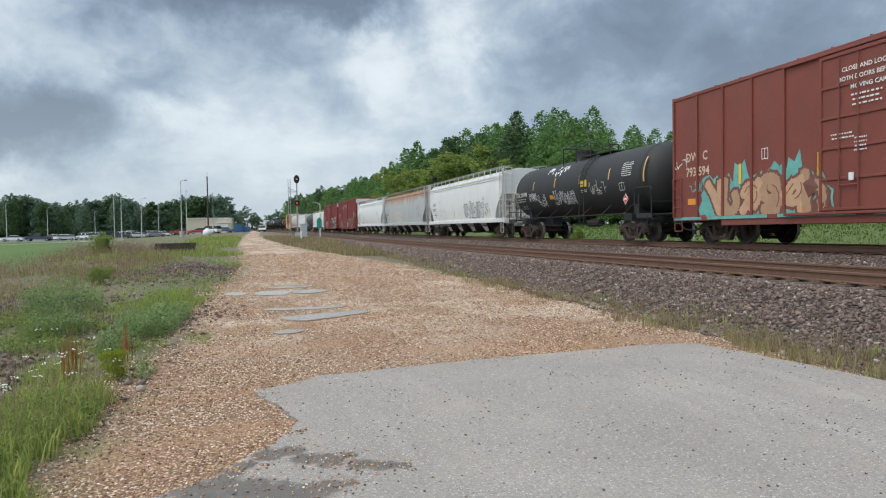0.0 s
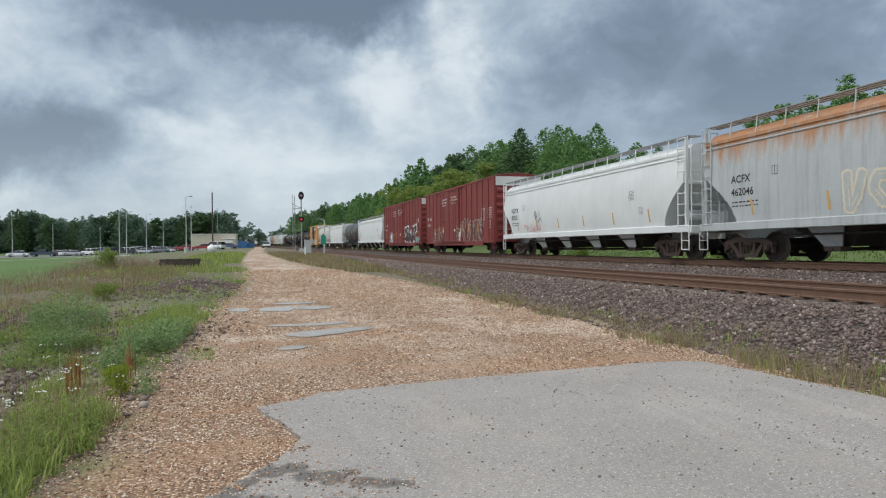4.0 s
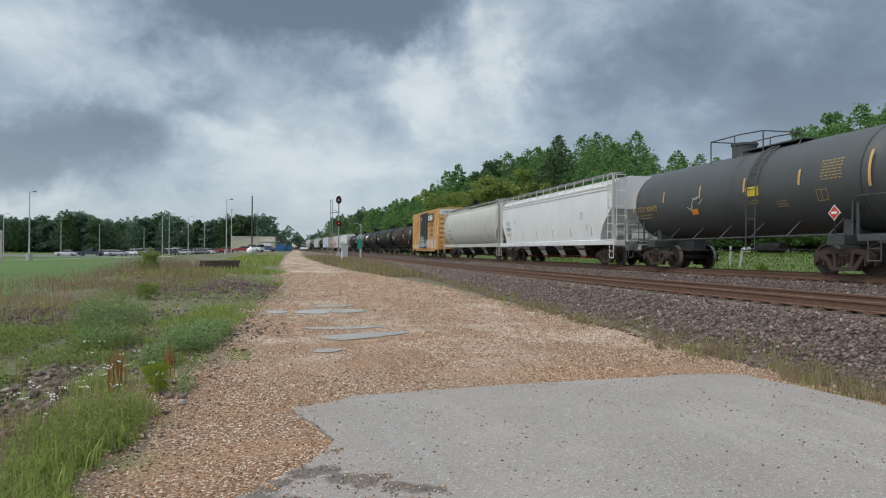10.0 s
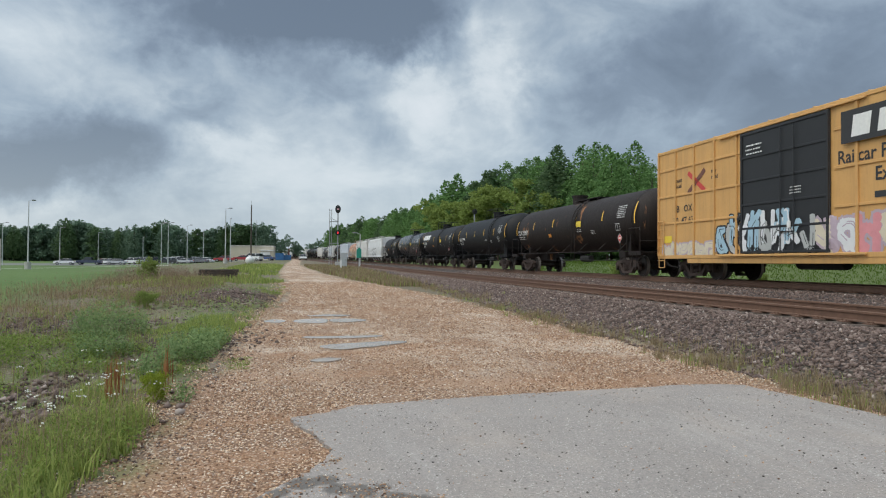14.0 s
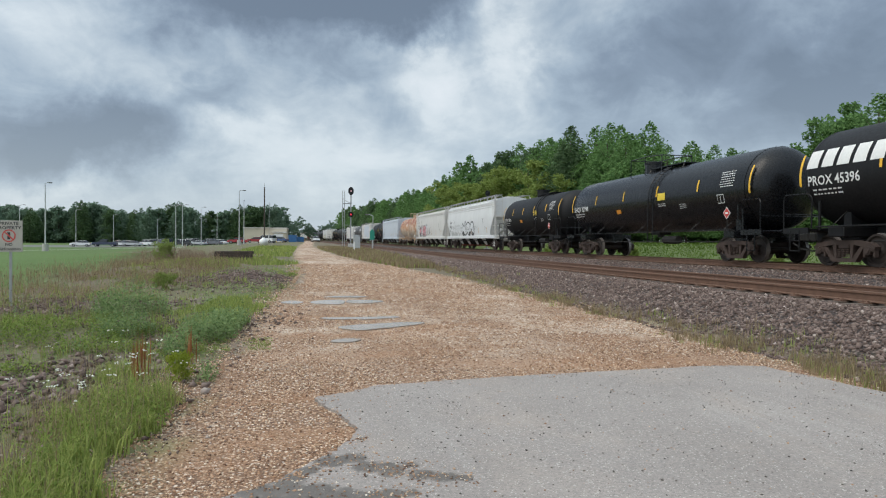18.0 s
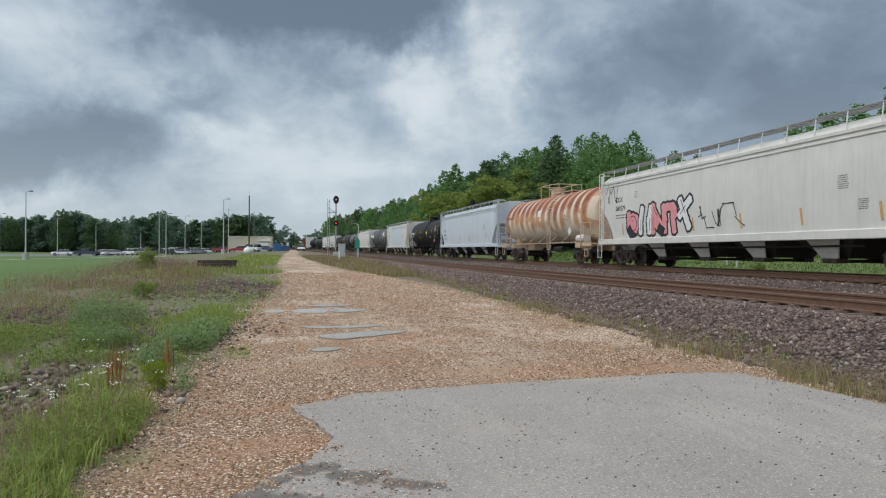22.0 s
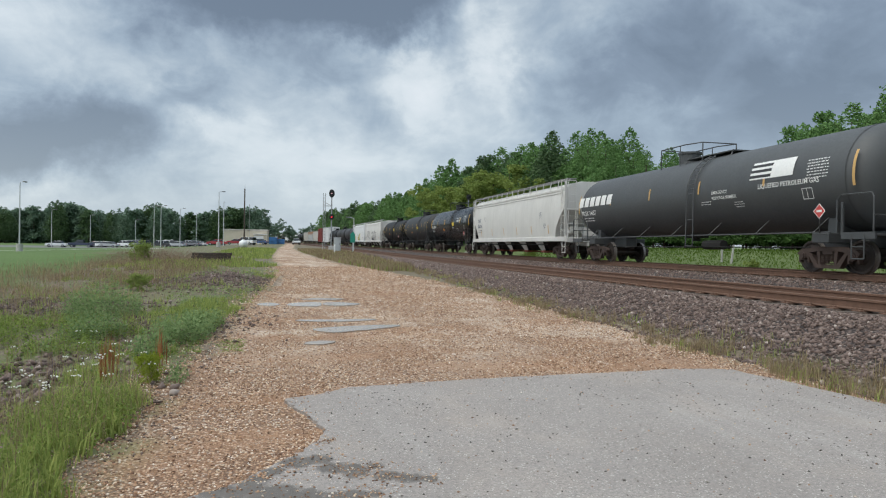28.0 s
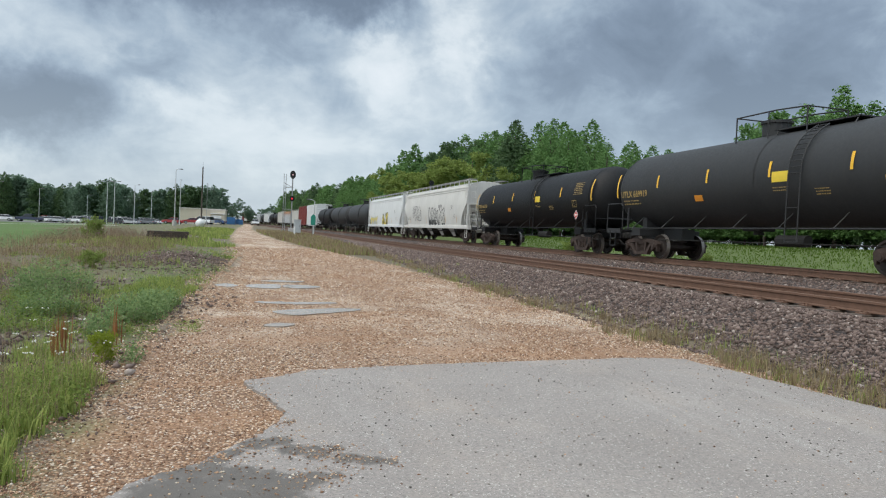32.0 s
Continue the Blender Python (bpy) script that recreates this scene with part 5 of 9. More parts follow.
        rod(bm, (-0.9, s * (half - 0.75), 1.62), (0.2, s * (half - 0.75), 1.62), 0.2, 12)
        box(bm, -0.25, 0.5, s * (half - 0.4) - 0.1, s * (half - 0.4) + 0.1, 1.3, 1.75, 0.03)
        bars(bm, [(-1.2, s * (half - 0.3), 1.2), (-1.2, s * (half - 0.3), 1.95), (0.9, s * (half - 0.3), 1.95)], 0.025)
        part("brake_gear", bm, ends, car)
    # roof walk: grating, supports and the toe boards
    walk_mat = walk_mat or M_WALK
    wide = width(eave)
    for s in (-1, 1):
        bm = B()
        x = s * (wide - 0.30)
        for k in range(3):
            box(bm, x - 0.26 + 0.2 * k, x - 0.14 + 0.2 * k, -half - 0.1, half + 0.1, top - 0.05, top - 0.02)
        part("roof_walk", bm, walk_mat, car)
        m = max(2, round(2 * half / rail_step))
        bm = B()
        rod(bm, (s * (wide + 0.01), 0, eave + 0.02), (s * (wide - 0.06), 0, top - 0.04), 0.02, 5)
        me = bpy.data.meshes.new("walk_bracket")
        bm.to_mesh(me)
        bm.free()
        for k in range(m + 1):
            br = link("walk_bracket", me, ends, car)
            br.matrix_basis = pose(0, -half + 2 * half * k / m, 0)
    for k in range(5):
        bm = B()
        y = -half * 0.8 + half * 1.6 * k / 4
        box(bm, -0.4, 0.4, y - half * 0.16, y + half * 0.16, peak - 0.05, peak + 0.03, 0.03)
        part("roof_hatch", bm, ends, car)
    bm = B()
    bars(bm, [(-1.2, -half + 3.0, 0.8), (-1.2, half - 3.0, 0.8)], 0.03)
    rod(bm, (-0.3, 0, 0.8), (-0.3, 1.5, 0.8), 0.14, 8)
    part("air_pipe", bm, M_DARK, car)
    gear(car, half + 0.25, half - 1.45)
    return car, Skin(car, half, lambda z, y: -width(min(z, eave)) - (0.03 if z < 1.24 else 0.0)), half

# ---------------------------------------------------------------- the train, car by car
K = 1.03


def gone(t):
    """How far the train has run by t seconds."""
    q = t / 32
    return K * (431.48 * q + 26.2 * q * q - 5.32 * q ** 3)


TRAIN = []


def couple(made, near, far):
    car, skin, half = made
    TRAIN.append((car, (near + far) / 2 * K))
    return skin, half


def span(near, far):
    return near * K, far * K


G_TEAL = plain("spray_teal", (0.13, 0.38, 0.35), 0.5, 0, 0.35, 3.0)
G_TAN = plain("spray_tan", (0.50, 0.31, 0.19), 0.5, 0, 0.2, 4.0)
M_TEXT_T = plain("cream_lettering", (0.62, 0.50, 0.38), 0.6, 0, 0.15, 12.0)
G_TAN2 = plain("spray_dull_tan", (0.40, 0.24, 0.15), 0.5, 0, 0.25, 3.0)
G_BROWN = plain("spray_brown", (0.17, 0.07, 0.05), 0.6, 0, 0.3, 4.0)
G_UMBER = plain("spray_umber", (0.11, 0.042, 0.030), 0.6, 0, 0.35, 3.0)
G_BLACK = plain("spray_black", (0.018, 0.018, 0.02), 0.5, 0, 0.2, 4.0)
G_WHITE = plain("spray_white", (0.68, 0.69, 0.70), 0.5, 0, 0.1, 4.0)
G_SMOKE = plain("spray_smoke_grey", (0.10, 0.105, 0.12), 0.55, 0, 0.3, 4.0)
G_GREY = plain("spray_grey", (0.42, 0.43, 0.42), 0.5, 0, 0.15, 4.0)
G_GREY2 = plain("spray_pale_grey", (0.56, 0.57, 0.57), 0.5, 0, 0.1, 4.0)
G_BLUE = plain("spray_pale_blue", (0.34, 0.50, 0.60), 0.5, 0, 0.15, 4.0)
G_PINK = plain("spray_pink", (0.66, 0.27, 0.29), 0.5, 0, 0.15, 4.0)
G_YEL = plain("spray_yellow", (0.70, 0.56, 0.06), 0.5, 0, 0.15, 4.0)
G_LILAC = plain("spray_lilac", (0.45, 0.36, 0.42), 0.5, 0, 0.15, 4.0)
G_CREAM = plain("spray_cream", (0.62, 0.55, 0.42), 0.5, 0, 0.15, 4.0)


def reflexes(skin, half, z, h, mat, n=7, slant=0.0, w=0.1, start=0.5):
    for i in range(n):
        s = start + (2 * half - 2 * start - w) * i / (n - 1)
        skin.rect("reflective_strip", s, z, w, h, mat, "", 0.002, slant)


def tank_marks(skin, half, number, mat=M_TEXT_W, seed=0, size=0.32, z=2.35, hazard=True, tape=M_REFLEX, panels=True, tapes=6):
    if number:
        skin.text(number, 0.75, z, size * 1.22, mat, 0.92)
        skin.lines(0.85, z - 0.36, 1.2, 0.24, 2, mat, seed)
    L = 2 * half
    for i in range(tapes):
        s = 0.42 + (L - 0.95) * i / (tapes - 1)
        end = i in (0, tapes - 1)
        skin.rect("reflective_strip", s, 2.62 if not end else 2.35, 0.09, 0.46 if not end else 0.95, tape, "", 0.002)
    skin.lines(L - 2.2, 2.62, 0.85, 0.6, 7, mat, seed + 1)
    skin.frame_box(L - 2.35, 2.10, 0.40, 0.32, mat)
    skin.lines(L * 0.60, 2.16, 0.62, 0.16, 2, mat, seed + 2)
    skin.lines(L * 0.70, 2.0, 0.5, 0.22, 3, mat, seed + 3)
    if panels:
        skin.rect("yellow_placard", L * 0.60, 2.46, 0.62, 0.30, M_YELLOW, "yellow warning panel", 0.003)
        skin.rect("orange_placard", L * 0.36, 2.05, 0.42, 0.2, M_ORANGE, "orange warning panel", 0.003)
    if hazard:
        skin.diamond(L - 1.55, 1.72, 0.22, M_RED, "red and white hazard diamond")


def hopper_marks(skin, half, mark, number, mat=M_TEXT_K, seed=0, size=0.34, s0=1.3, z=2.05, tape=M_REFLEX_OLD, tapes=6):
    if mark:
        skin.text(mark, s0, z + 0.40, size * 0.98, mat)
        skin.text(number, s0, z, size * 0.98, mat)
    skin.frame_box(s0 + 1.75, z + 0.5, 0.22, 0.26, mat, 0.016)
    skin.lines(s0, z - 0.42, 1.2, 0.24, 2, mat, seed)
    L = 2 * half
    skin.lines(L - 2.9, 1.72, 0.34, 0.3, 6, mat, seed + 1)
    skin.lines(L * 0.5, 1.05, 1.4, 0.10, 1, mat, seed + 2)
    skin.lines(L - 3.6, 2.3, 0.4, 0.4, 7, mat, seed + 3)
    for i in range(tapes):
        s = 2.2 + (L - 4.4) * i / (tapes - 1)
        skin.rect("reflective_strip", s, 1.42, 0.09, 0.5, tape, "", 0.002, -0.06)


def skin_end(car, y, words):
    """Lettering on the white panel of a car's rear end."""
    pts, faces = text_mesh(words, 0.2, 1.0)
    soup("lettering", [(-1.2 + a, y - 0.036, 4.60 + b) for a, b in pts], faces, M_TEXT_K, car)


def train_cars():
    # 1 brown boxcar
    near, far = 2.6, 20.28
    made = boxcar("boxcar", *span(near, far), "dark brown double-door boxcar with teal and tan graffiti", P_BROWN, (-2.4, 2.6, 2), 14, P_BROWN, P_WARM, eave=5.12)
    sk, h = couple(made, near, far)
    sk.text("DW  C", 0.75, 2.78, 0.42, M_TEXT_T, 0.9), sk.text("793 594", 0.75, 2.28, 0.42, M_TEXT_T, 0.9)
    sk.graffiti(1.75, 0.84, 5.0, 1.35, 6, [G_TAN, G_TAN2], G_BROWN, 11, G_TEAL, 0.36)
    for a, b in ((0.1, 1.5), (1.9, 2.7), (5.0, 2.6), (8.1, 1.3)):
        sk.rect("graffiti_drip", a, 0.80, b, 0.10, G_TEAL, "", 0.03)
    sk.scribble(0.95, 1.75, 0.7, 0.4, G_TEAL, 12), sk.frame_box(4.35, 2.5, 0.26, 0.32, M_TEXT_W)
    for s in (3.4, 6.4):
        sk.rect("reflective_strip", s, 1.85, 0.12, 0.62, M_REFLEX, "", 0.02)
    sk.rect("orange_plate", 0.85, 1.32, 0.5, 0.2, M_ORANGE, "", 0.004)
    sk.text("CLOSE AND LOCK", 6.75 + 0.5, 4.35, 0.16, M_TEXT_W, 1.0, 0.03), sk.text("BOTH DOORS BEFORE", 7.15, 4.12, 0.16, M_TEXT_W, 1.0, 0.03), sk.text("MOVING CAR", 7.5, 3.89, 0.16, M_TEXT_W, 1.0, 0.03)
    sk.lines(7.5, 3.4, 0.9, 0.36, 3, M_TEXT_W, 3, 0.03), sk.lines(6.9, 2.65, 0.7, 0.2, 2, M_TEXT_W, 4, 0.03), sk.lines(7.6, 2.3, 0.4, 0.4, 4, M_TEXT_W, 5, 0.03)
    sk.scribble(0.1, 2.6, 0.7, 0.3, M_TEXT_W, 8, 0.025)

    # 2 black tank with silver scribbles
    near, far = 21.9, 35.88
    made = tankcar("tank_car", *span(near, far), "matt black tank car with white scribbled graffiti", P_SOOT, 1.40, 2.56, -0.2)
    sk, h = couple(made, near, far)
    tank_marks(sk, h, "TILX 261498", M_TEXT_W, 21, 0.26, 2.35, True, M_REFLEX_OLD)
    sk.graffiti(2.6, 2.05, 0.9, 0.42, 4, [P_SOOT], G_WHITE, 26, None, 0.2), sk.graffiti(3.7, 1.75, 0.9, 0.62, 2, [P_SOOT], G_WHITE, 22, None, 0.22), sk.graffiti(5.6, 1.75, 2.3, 0.7, 6, [P_SOOT], G_WHITE, 23, None, 0.2), sk.scribble(4.5, 3.35, 0.7, 0.3, G_WHITE, 24, 0.05), sk.scribble(5.55, 3.2, 1.2, 0.42, G_WHITE, 25, 0.075), sk.scribble(9.4, 2.1, 1.5, 0.6, G_GREY, 27, 0.03), sk.scribble(1.0, 1.65, 1.0, 0.22, G_GREY, 28, 0.03)

    # 3 white hopper
    near, far = 37.15, 53.96
    made = hopper("covered_hopper", *span(near, far), "white covered hopper with outlined grey graffiti", P_WHITE, 4.50, 0.07, 4, P_WARM)
    sk, h = couple(made, near, far)
    hopper_marks(sk, h, "ECUX", "845097", M_TEXT_K, 31)
    sk.graffiti(9.8, 1.32, 4.0, 1.25, 6, [G_GREY, G_GREY2], G_SMOKE, 32, None, 0.44, 0.09), sk.graffiti(2.6, 1.35, 2.6, 0.95, 4, [P_WHITE], G_GREY2, 34, None, 0.36), sk.scribble(13.95, 1.75, 0.9, 0.45, G_BLACK, 35, 0.03), sk.scribble(14.2, 1.4, 0.6, 0.4, G_BLACK, 36, 0.03), sk.scribble(3.6, 1.5, 1.0, 0.5, G_GREY, 33)

    # 4 grey hopper with rust under the eave
    near, far = 55.09, 73.15
    made = hopper("covered_hopper", *span(near, far), "grey covered hopper streaked orange with rust below the roof", P_STREAK, 4.52, 0.05, 4, P_GREY, open_end=1.5)
    sk, h = couple(made, near, far)
    hopper_marks(sk, h, "ACFX", "462046", M_TEXT_K, 41)
    sk.graffiti(5.6, 1.3, 3.4, 1.15, 5, [G_GREY], G_CREAM, 42)

    # 5 white hopper, rounded
    near, far = 74.25, 91.62
    made = hopper("covered_hopper", *span(near, far), "clean white covered hopper with rounded sides", P_WHITE, 4.46, 0.12, 4, P_WHITE)
    sk, h = couple(made, near, far)
    hopper_marks(sk, h, "NDYX", "872051", M_TEXT_K, 51, 0.38)
    sk.scribble(3.2, 1.35, 2.2, 0.35, G_PINK, 52), sk.scribble(4.6, 1.8, 0.9, 0.6, G_BLACK, 53)

    # 6, 7 red boxcars
    near, far = 93.18, 110.58
    made = boxcar("boxcar", *span(near, far), "red double-door boxcar with brown outlined graffiti along its foot", P_RED, (-1.2, 4.0, 2), 15, P_RED, P_WARM)
    sk, h = couple(made, near, far)
    sk.text("CM   HX", 0.55, 2.75, 0.36, M_TEXT_W), sk.text("143  53", 0.55, 2.25, 0.36, M_TEXT_W)
    sk.graffiti(2.2, 0.84, 3.5, 1.25, 5, [G_UMBER, G_BROWN], G_GREY2, 61, None, 0.34, 0.05), sk.graffiti(9.6, 0.84, 5.9, 1.75, 7, [G_UMBER, G_BROWN], G_GREY2, 62, None, 0.38, 0.06)
    for s in (3.1, 4.6, 6.0, 10.5, 12.4, 14.4):
        sk.rect("reflective_strip", s, 1.5, 0.11, 0.6, M_REFLEX, "", 0.02)
    sk.text("CLOSE THIS DOOR", 5.6, 4.15, 0.17, M_TEXT_W, 1.0, 0.03), sk.text("BEFORE CLOSING", 5.62, 3.93, 0.17, M_TEXT_W, 1.0, 0.03), sk.text("MAIN DOOR", 5.85, 3.71, 0.17, M_TEXT_W, 1.0, 0.03)
    sk.text("CLOSE AND LOCK", 8.2, 4.2, 0.18, M_TEXT_W, 1.0, 0.03), sk.text("BOTH DOORS BEFORE", 8.1, 3.98, 0.18, M_TEXT_W, 1.0, 0.03), sk.text("MOVING CAR", 8.45, 3.76, 0.18, M_TEXT_W, 1.0, 0.03)
    sk.lines(15.2, 2.2, 0.7, 0.85, 6, M_TEXT_W, 63), sk.lines(16.4, 2.3, 0.9, 0.75, 5, M_TEXT_W, 64), sk.frame_box(16.5, 1.75, 0.5, 0.45, M_TEXT_W)

    near, far = 112.34, 129.68
    made = boxcar("boxcar", *span(near, far), "red double-door boxcar with white and black bubble graffiti", P_RED, (-1.2, 4.0, 2), 15, P_RED, P_WARM)
    sk, h = couple(made, near, far)
    sk.text("CM   HX", 0.55, 2.75, 0.36, M_TEXT_W), sk.text("144  04", 0.55, 2.25, 0.36, M_TEXT_W)
    sk.graffiti(3.05, 0.84, 2.1, 1.2, 3, [G_BLUE, G_WHITE], G_BROWN, 71, G_BLUE, 0.42), sk.graffiti(10.3, 0.84, 5.4, 1.95, 4, [G_BLACK], G_WHITE, 72, None, 0.40), sk.graffiti(15.0, 0.84, 1.8, 0.6, 3, [G_TEAL], G_WHITE, 73), sk.scribble(10.9, 1.5, 0.5, 0.35, G_WHITE, 76)
    sk.text("CLOSE THIS DOOR", 5.6, 4.15, 0.17, M_TEXT_W, 1.0, 0.03), sk.text("BEFORE CLOSING", 5.62, 3.93, 0.17, M_TEXT_W, 1.0, 0.03), sk.text("MAIN DOOR", 5.85, 3.71, 0.17, M_TEXT_W, 1.0, 0.03)
    sk.text("CLOSE AND LOCK", 8.2, 4.2, 0.18, M_TEXT_W, 1.0, 0.03), sk.text("BOTH DOORS BEFORE", 8.1, 3.98, 0.18, M_TEXT_W, 1.0, 0.03), sk.text("MOVING CAR", 8.45, 3.76, 0.18, M_TEXT_W, 1.0, 0.03)
    for s in (0.9, 5.2, 7.0, 9.2, 16.9):
        sk.rect("reflective_strip", s, 1.4, 0.11, 0.6, M_REFLEX, "", 0.02)
    sk.scribble(16.0, 2.7, 0.9, 0.5, G_WHITE, 74), sk.scribble(16.2, 1.15, 1.0, 0.4, G_WHITE, 75)

    # 8 white hopper
    near, far = 131.07, 149.23
    made = hopper("covered_hopper", *span(near, far), "white covered hopper with amber reflective strips", P_WHITE, 4.44, 0.08, 4, P_WARM)
    sk, h = couple(made, near, far)
    hopper_marks(sk, h, "FPAX", "980198", M_TEXT_K, 81)

    # 9 charcoal tank
    near, far = 151.0, 164.06
    made = tankcar("tank_car", *span(near, far), "charcoal grey tank car with yellow lettering", P_LEAD, 1.47, 2.68, -0.2, jacket=(-0.4,))
    sk, h = couple(made, near, far)
    tank_marks(sk, h, "UTLX 902473", M_TEXT_Y, 91, 0.26, 2.35, True, M_REFLEX_OLD)
    sk.scribble(4.6, 2.0, 0.8, 0.7, G_GREY, 92)

    # 10 white hopper
    near, far = 165.55, 182.45
    made = hopper("covered_hopper", *span(near, far), "white covered hopper with red outlet gates", P_WHITE, 4.50, 0.07, 4, P_WARM, gate=plain("gate_red", (0.24, 0.05, 0.04), 0.7))
    sk, h = couple(made, near, far)
    hopper_marks(sk, h, "TILX", "508630", M_TEXT_K, 101, 0.36)

    # 11 beige rounded hopper
    near, far = 183.27, 200.52
    made = hopper("covered_hopper", *span(near, far), "beige pressure hopper with swelling teardrop sides", P_BEIGE, 4.66, 0.0, 3, P_BEIGE, None, True)
    sk, h = couple(made, near, far)
    hopper_marks(sk, h, "TILX", "5779", M_TEXT_K, 111, 0.34, 1.9)

    # 12 yellow boxcar
    near, far = 202.9, 217.47
    made = boxcar("boxcar", *span(near, far), "yellow boxcar with black sliding door and graffiti along its foot", P_YELLOW, (-1.6, 2.2, 1), 12, P_YELLOW, P_WHITE, plug=G_BLACK, belts=(4.25, 3.2, 2.15))
    sk, h = couple(made, near, far)
    L = 2 * h
    sk.text("FB   OX", 1.2, 2.55, 0.36, M_TEXT_K), sk.text("50  47 63", 1.15, 2.1, 0.36, M_TEXT_K)
    for ang in (0.62, -0.62):
        sk.put("crossed_rails_emblem", [(math.cos(ang) * a - math.sin(ang) * b, math.sin(ang) * a + math.cos(ang) * b) for a, b in ((-0.65, -0.09), (0.65, -0.09), (0.65, 0.09), (-0.65, 0.09))], [(0, 1, 2, 3)], 2.7, 3.6, G_BROWN if ang > 0 else M_RED, "", 0.004)
    sk.text("next", 1.35, 3.7, 0.22, M_TEXT_K), sk.text("load", 1.35, 3.48, 0.22, M_TEXT_K), sk.text("any", 3.6, 3.8, 0.22, M_TEXT_K), sk.text("road", 3.6, 3.58, 0.22, M_TEXT_K)
    sk.rect("brand_panel", L * 0.635, 3.78, 3.0, 0.86, M_TEXT_K, "black panel with three white block shapes", 0.095)
    for i in range(3):
        sk.rect("brand_shape", L * 0.635 + 0.34 + 0.82 * i, 3.92, 0.58, 0.56, M_TEXT_W, "", 0.1, 0.08)
    sk.text("Railcar Pooling", L * 0.62, 3.28, 0.50, M_TEXT_K, 0.92), sk.text("Experts", L * 0.70, 2.72, 0.50, M_TEXT_K, 0.92)
    sk.rect("slogan_bar", L * 0.70, 2.28, 1.3, 0.16, M_TEXT_K, "", 0.008)
    sk.graffiti(3.9, 0.84, 4.6, 1.25, 8, [G_BLUE, G_GREY, G_WHITE], G_BLACK, 121, None, 0.34), sk.graffiti(8.5, 0.84, 4.9, 1.15, 7, [G_CREAM, G_WHITE, G_PINK], G_LILAC, 122, None, 0.36), sk.graffiti(0.4, 0.84, 3.4, 0.62, 6, [G_CREAM], G_LILAC, 123)
    sk.graffiti(4.6, 1.15, 3.4, 1.2, 6, [G_BLUE, G_WHITE], G_BLACK, 126, None, 0.3)
    sk.graffiti(L - 0.95, 2.3, 0.6, 1.25, 1, [G_CREAM], G_PINK, 127)
    sk.rect("orange_plate", L - 1.6, 1.55, 0.7, 0.3, M_ORANGE, "", 0.004), sk.rect("orange_plate", 0.5, 1.4, 0.55, 0.26, M_YELLOW, "", 0.004)
    sk.lines(5.6, 4.0, 0.8, 0.4, 3, M_TEXT_W, 124, 0.03), sk.lines(7.6, 2.6, 0.5, 0.26, 3, M_TEXT_W, 125, 0.03)
    skin_end(made[0], -h, "EXCESS HEIGHT CAR")

    # 13 to 17 tanks
    near, far = 219.2, 235.73
    made = tankcar("tank_car", *span(near, far), "brown-black grimy tank car with yellow panels", P_BROWNTANK, 1.40, 2.58, 0.0, high_rail=False)
    sk, h = couple(made, near, far)
    tank_marks(sk, h, "TILX 259071", M_TEXT_W, 131)
    near, far = 237.3, 251.36
    made = tankcar("tank_car", *span(near, far), "satin black tank car with a yellow strip at each end", P_BLACK, 1.46, 2.66, -1.6)
    sk, h = couple(made, near, far)
    tank_marks(sk, h, "TILX 351749", M_TEXT_W, 141, hazard=False, panels=False)
    near, far = 252.8, 267.86
    made = tankcar("tank_car", *span(near, far), "black tank car with white block lettering and jacketed middle", P_BLACK, 1.44, 2.62, 0.4, jacket=(-0.2,))
    sk, h = couple(made, near, far)
    tank_marks(sk, h, "PROX 45396", M_TEXT_W, 151)
    for i in range(6):
        sk.rect("brand_shape", 0.7 + 0.58 * i, 2.85, 0.44, 0.52, M_TEXT_W, "", 0.004, 0.05)
    near, far = 269.3, 285.3
    made = tankcar("tank_car", *span(near, far), "black tank car with white number", P_GLOSS, 1.43, 2.58, 0.3)
    sk, h = couple(made, near, far)
    tank_marks(sk, h, "SHQX 12798", M_TEXT_W, 161, 0.30)
    near, far = 286.7, 298.73
    made = tankcar("tank_car", *span(near, far), "short black tank car with a low dome and yellow strips", P_BLACK, 1.36, 2.52, -0.3, high_rail=False, jacket=(-0.6,))
    sk, h = couple(made, near, far)
    tank_marks(sk, h, "GATX 74096", M_TEXT_W, 171, 0.26, 2.2)

    # 18, 19 hoppers
    near, far = 300.3, 317.53
    made = hopper("covered_hopper", *span(near, far), "white covered hopper with white outlined graffiti", P_WHITE, 4.56, 0.10, 4, P_WARM, belts=(3.55, 3.8), gate=plain("gate_dark_red", (0.22, 0.06, 0.05), 0.7))
    sk, h = couple(made, near, far)
    hopper_marks(sk, h, "FPAX", "11022", M_TEXT_K, 181, 0.38)
    sk.graffiti(2.2, 1.3, 4.4, 1.0, 6, [G_WHITE], G_GREY, 182, None, 0.36), sk.graffiti(6.9, 1.3, 4.3, 1.3, 5, [G_WHITE], G_BLACK, 183, None, 0.42), sk.scribble(11.4, 1.55, 1.2, 0.5, G_GREY, 184)
    near, far = 318.9, 336.41
    made = hopper("covered_hopper", *span(near, far), "warm white covered hopper with pink and white graffiti", P_WARM, 4.54, 0.05, 4, P_WARM)
    sk, h = couple(made, near, far)
    hopper_marks(sk, h, "TILX", "580579", M_TEXT_K, 191, 0.32, 1.5, 2.5)
    sk.graffiti(2.6, 1.3, 5.0, 1.55, 5, [G_PINK, G_WHITE, G_PINK], G_BLACK, 192), sk.scribble(8.0, 1.5, 2.4, 0.8, G_BLACK, 193), sk.scribble(0.5, 2.9, 1.1, 0.9, G_BLACK, 194)

    # 20 rusted cream tank
    near, far = 337.8, 351.68
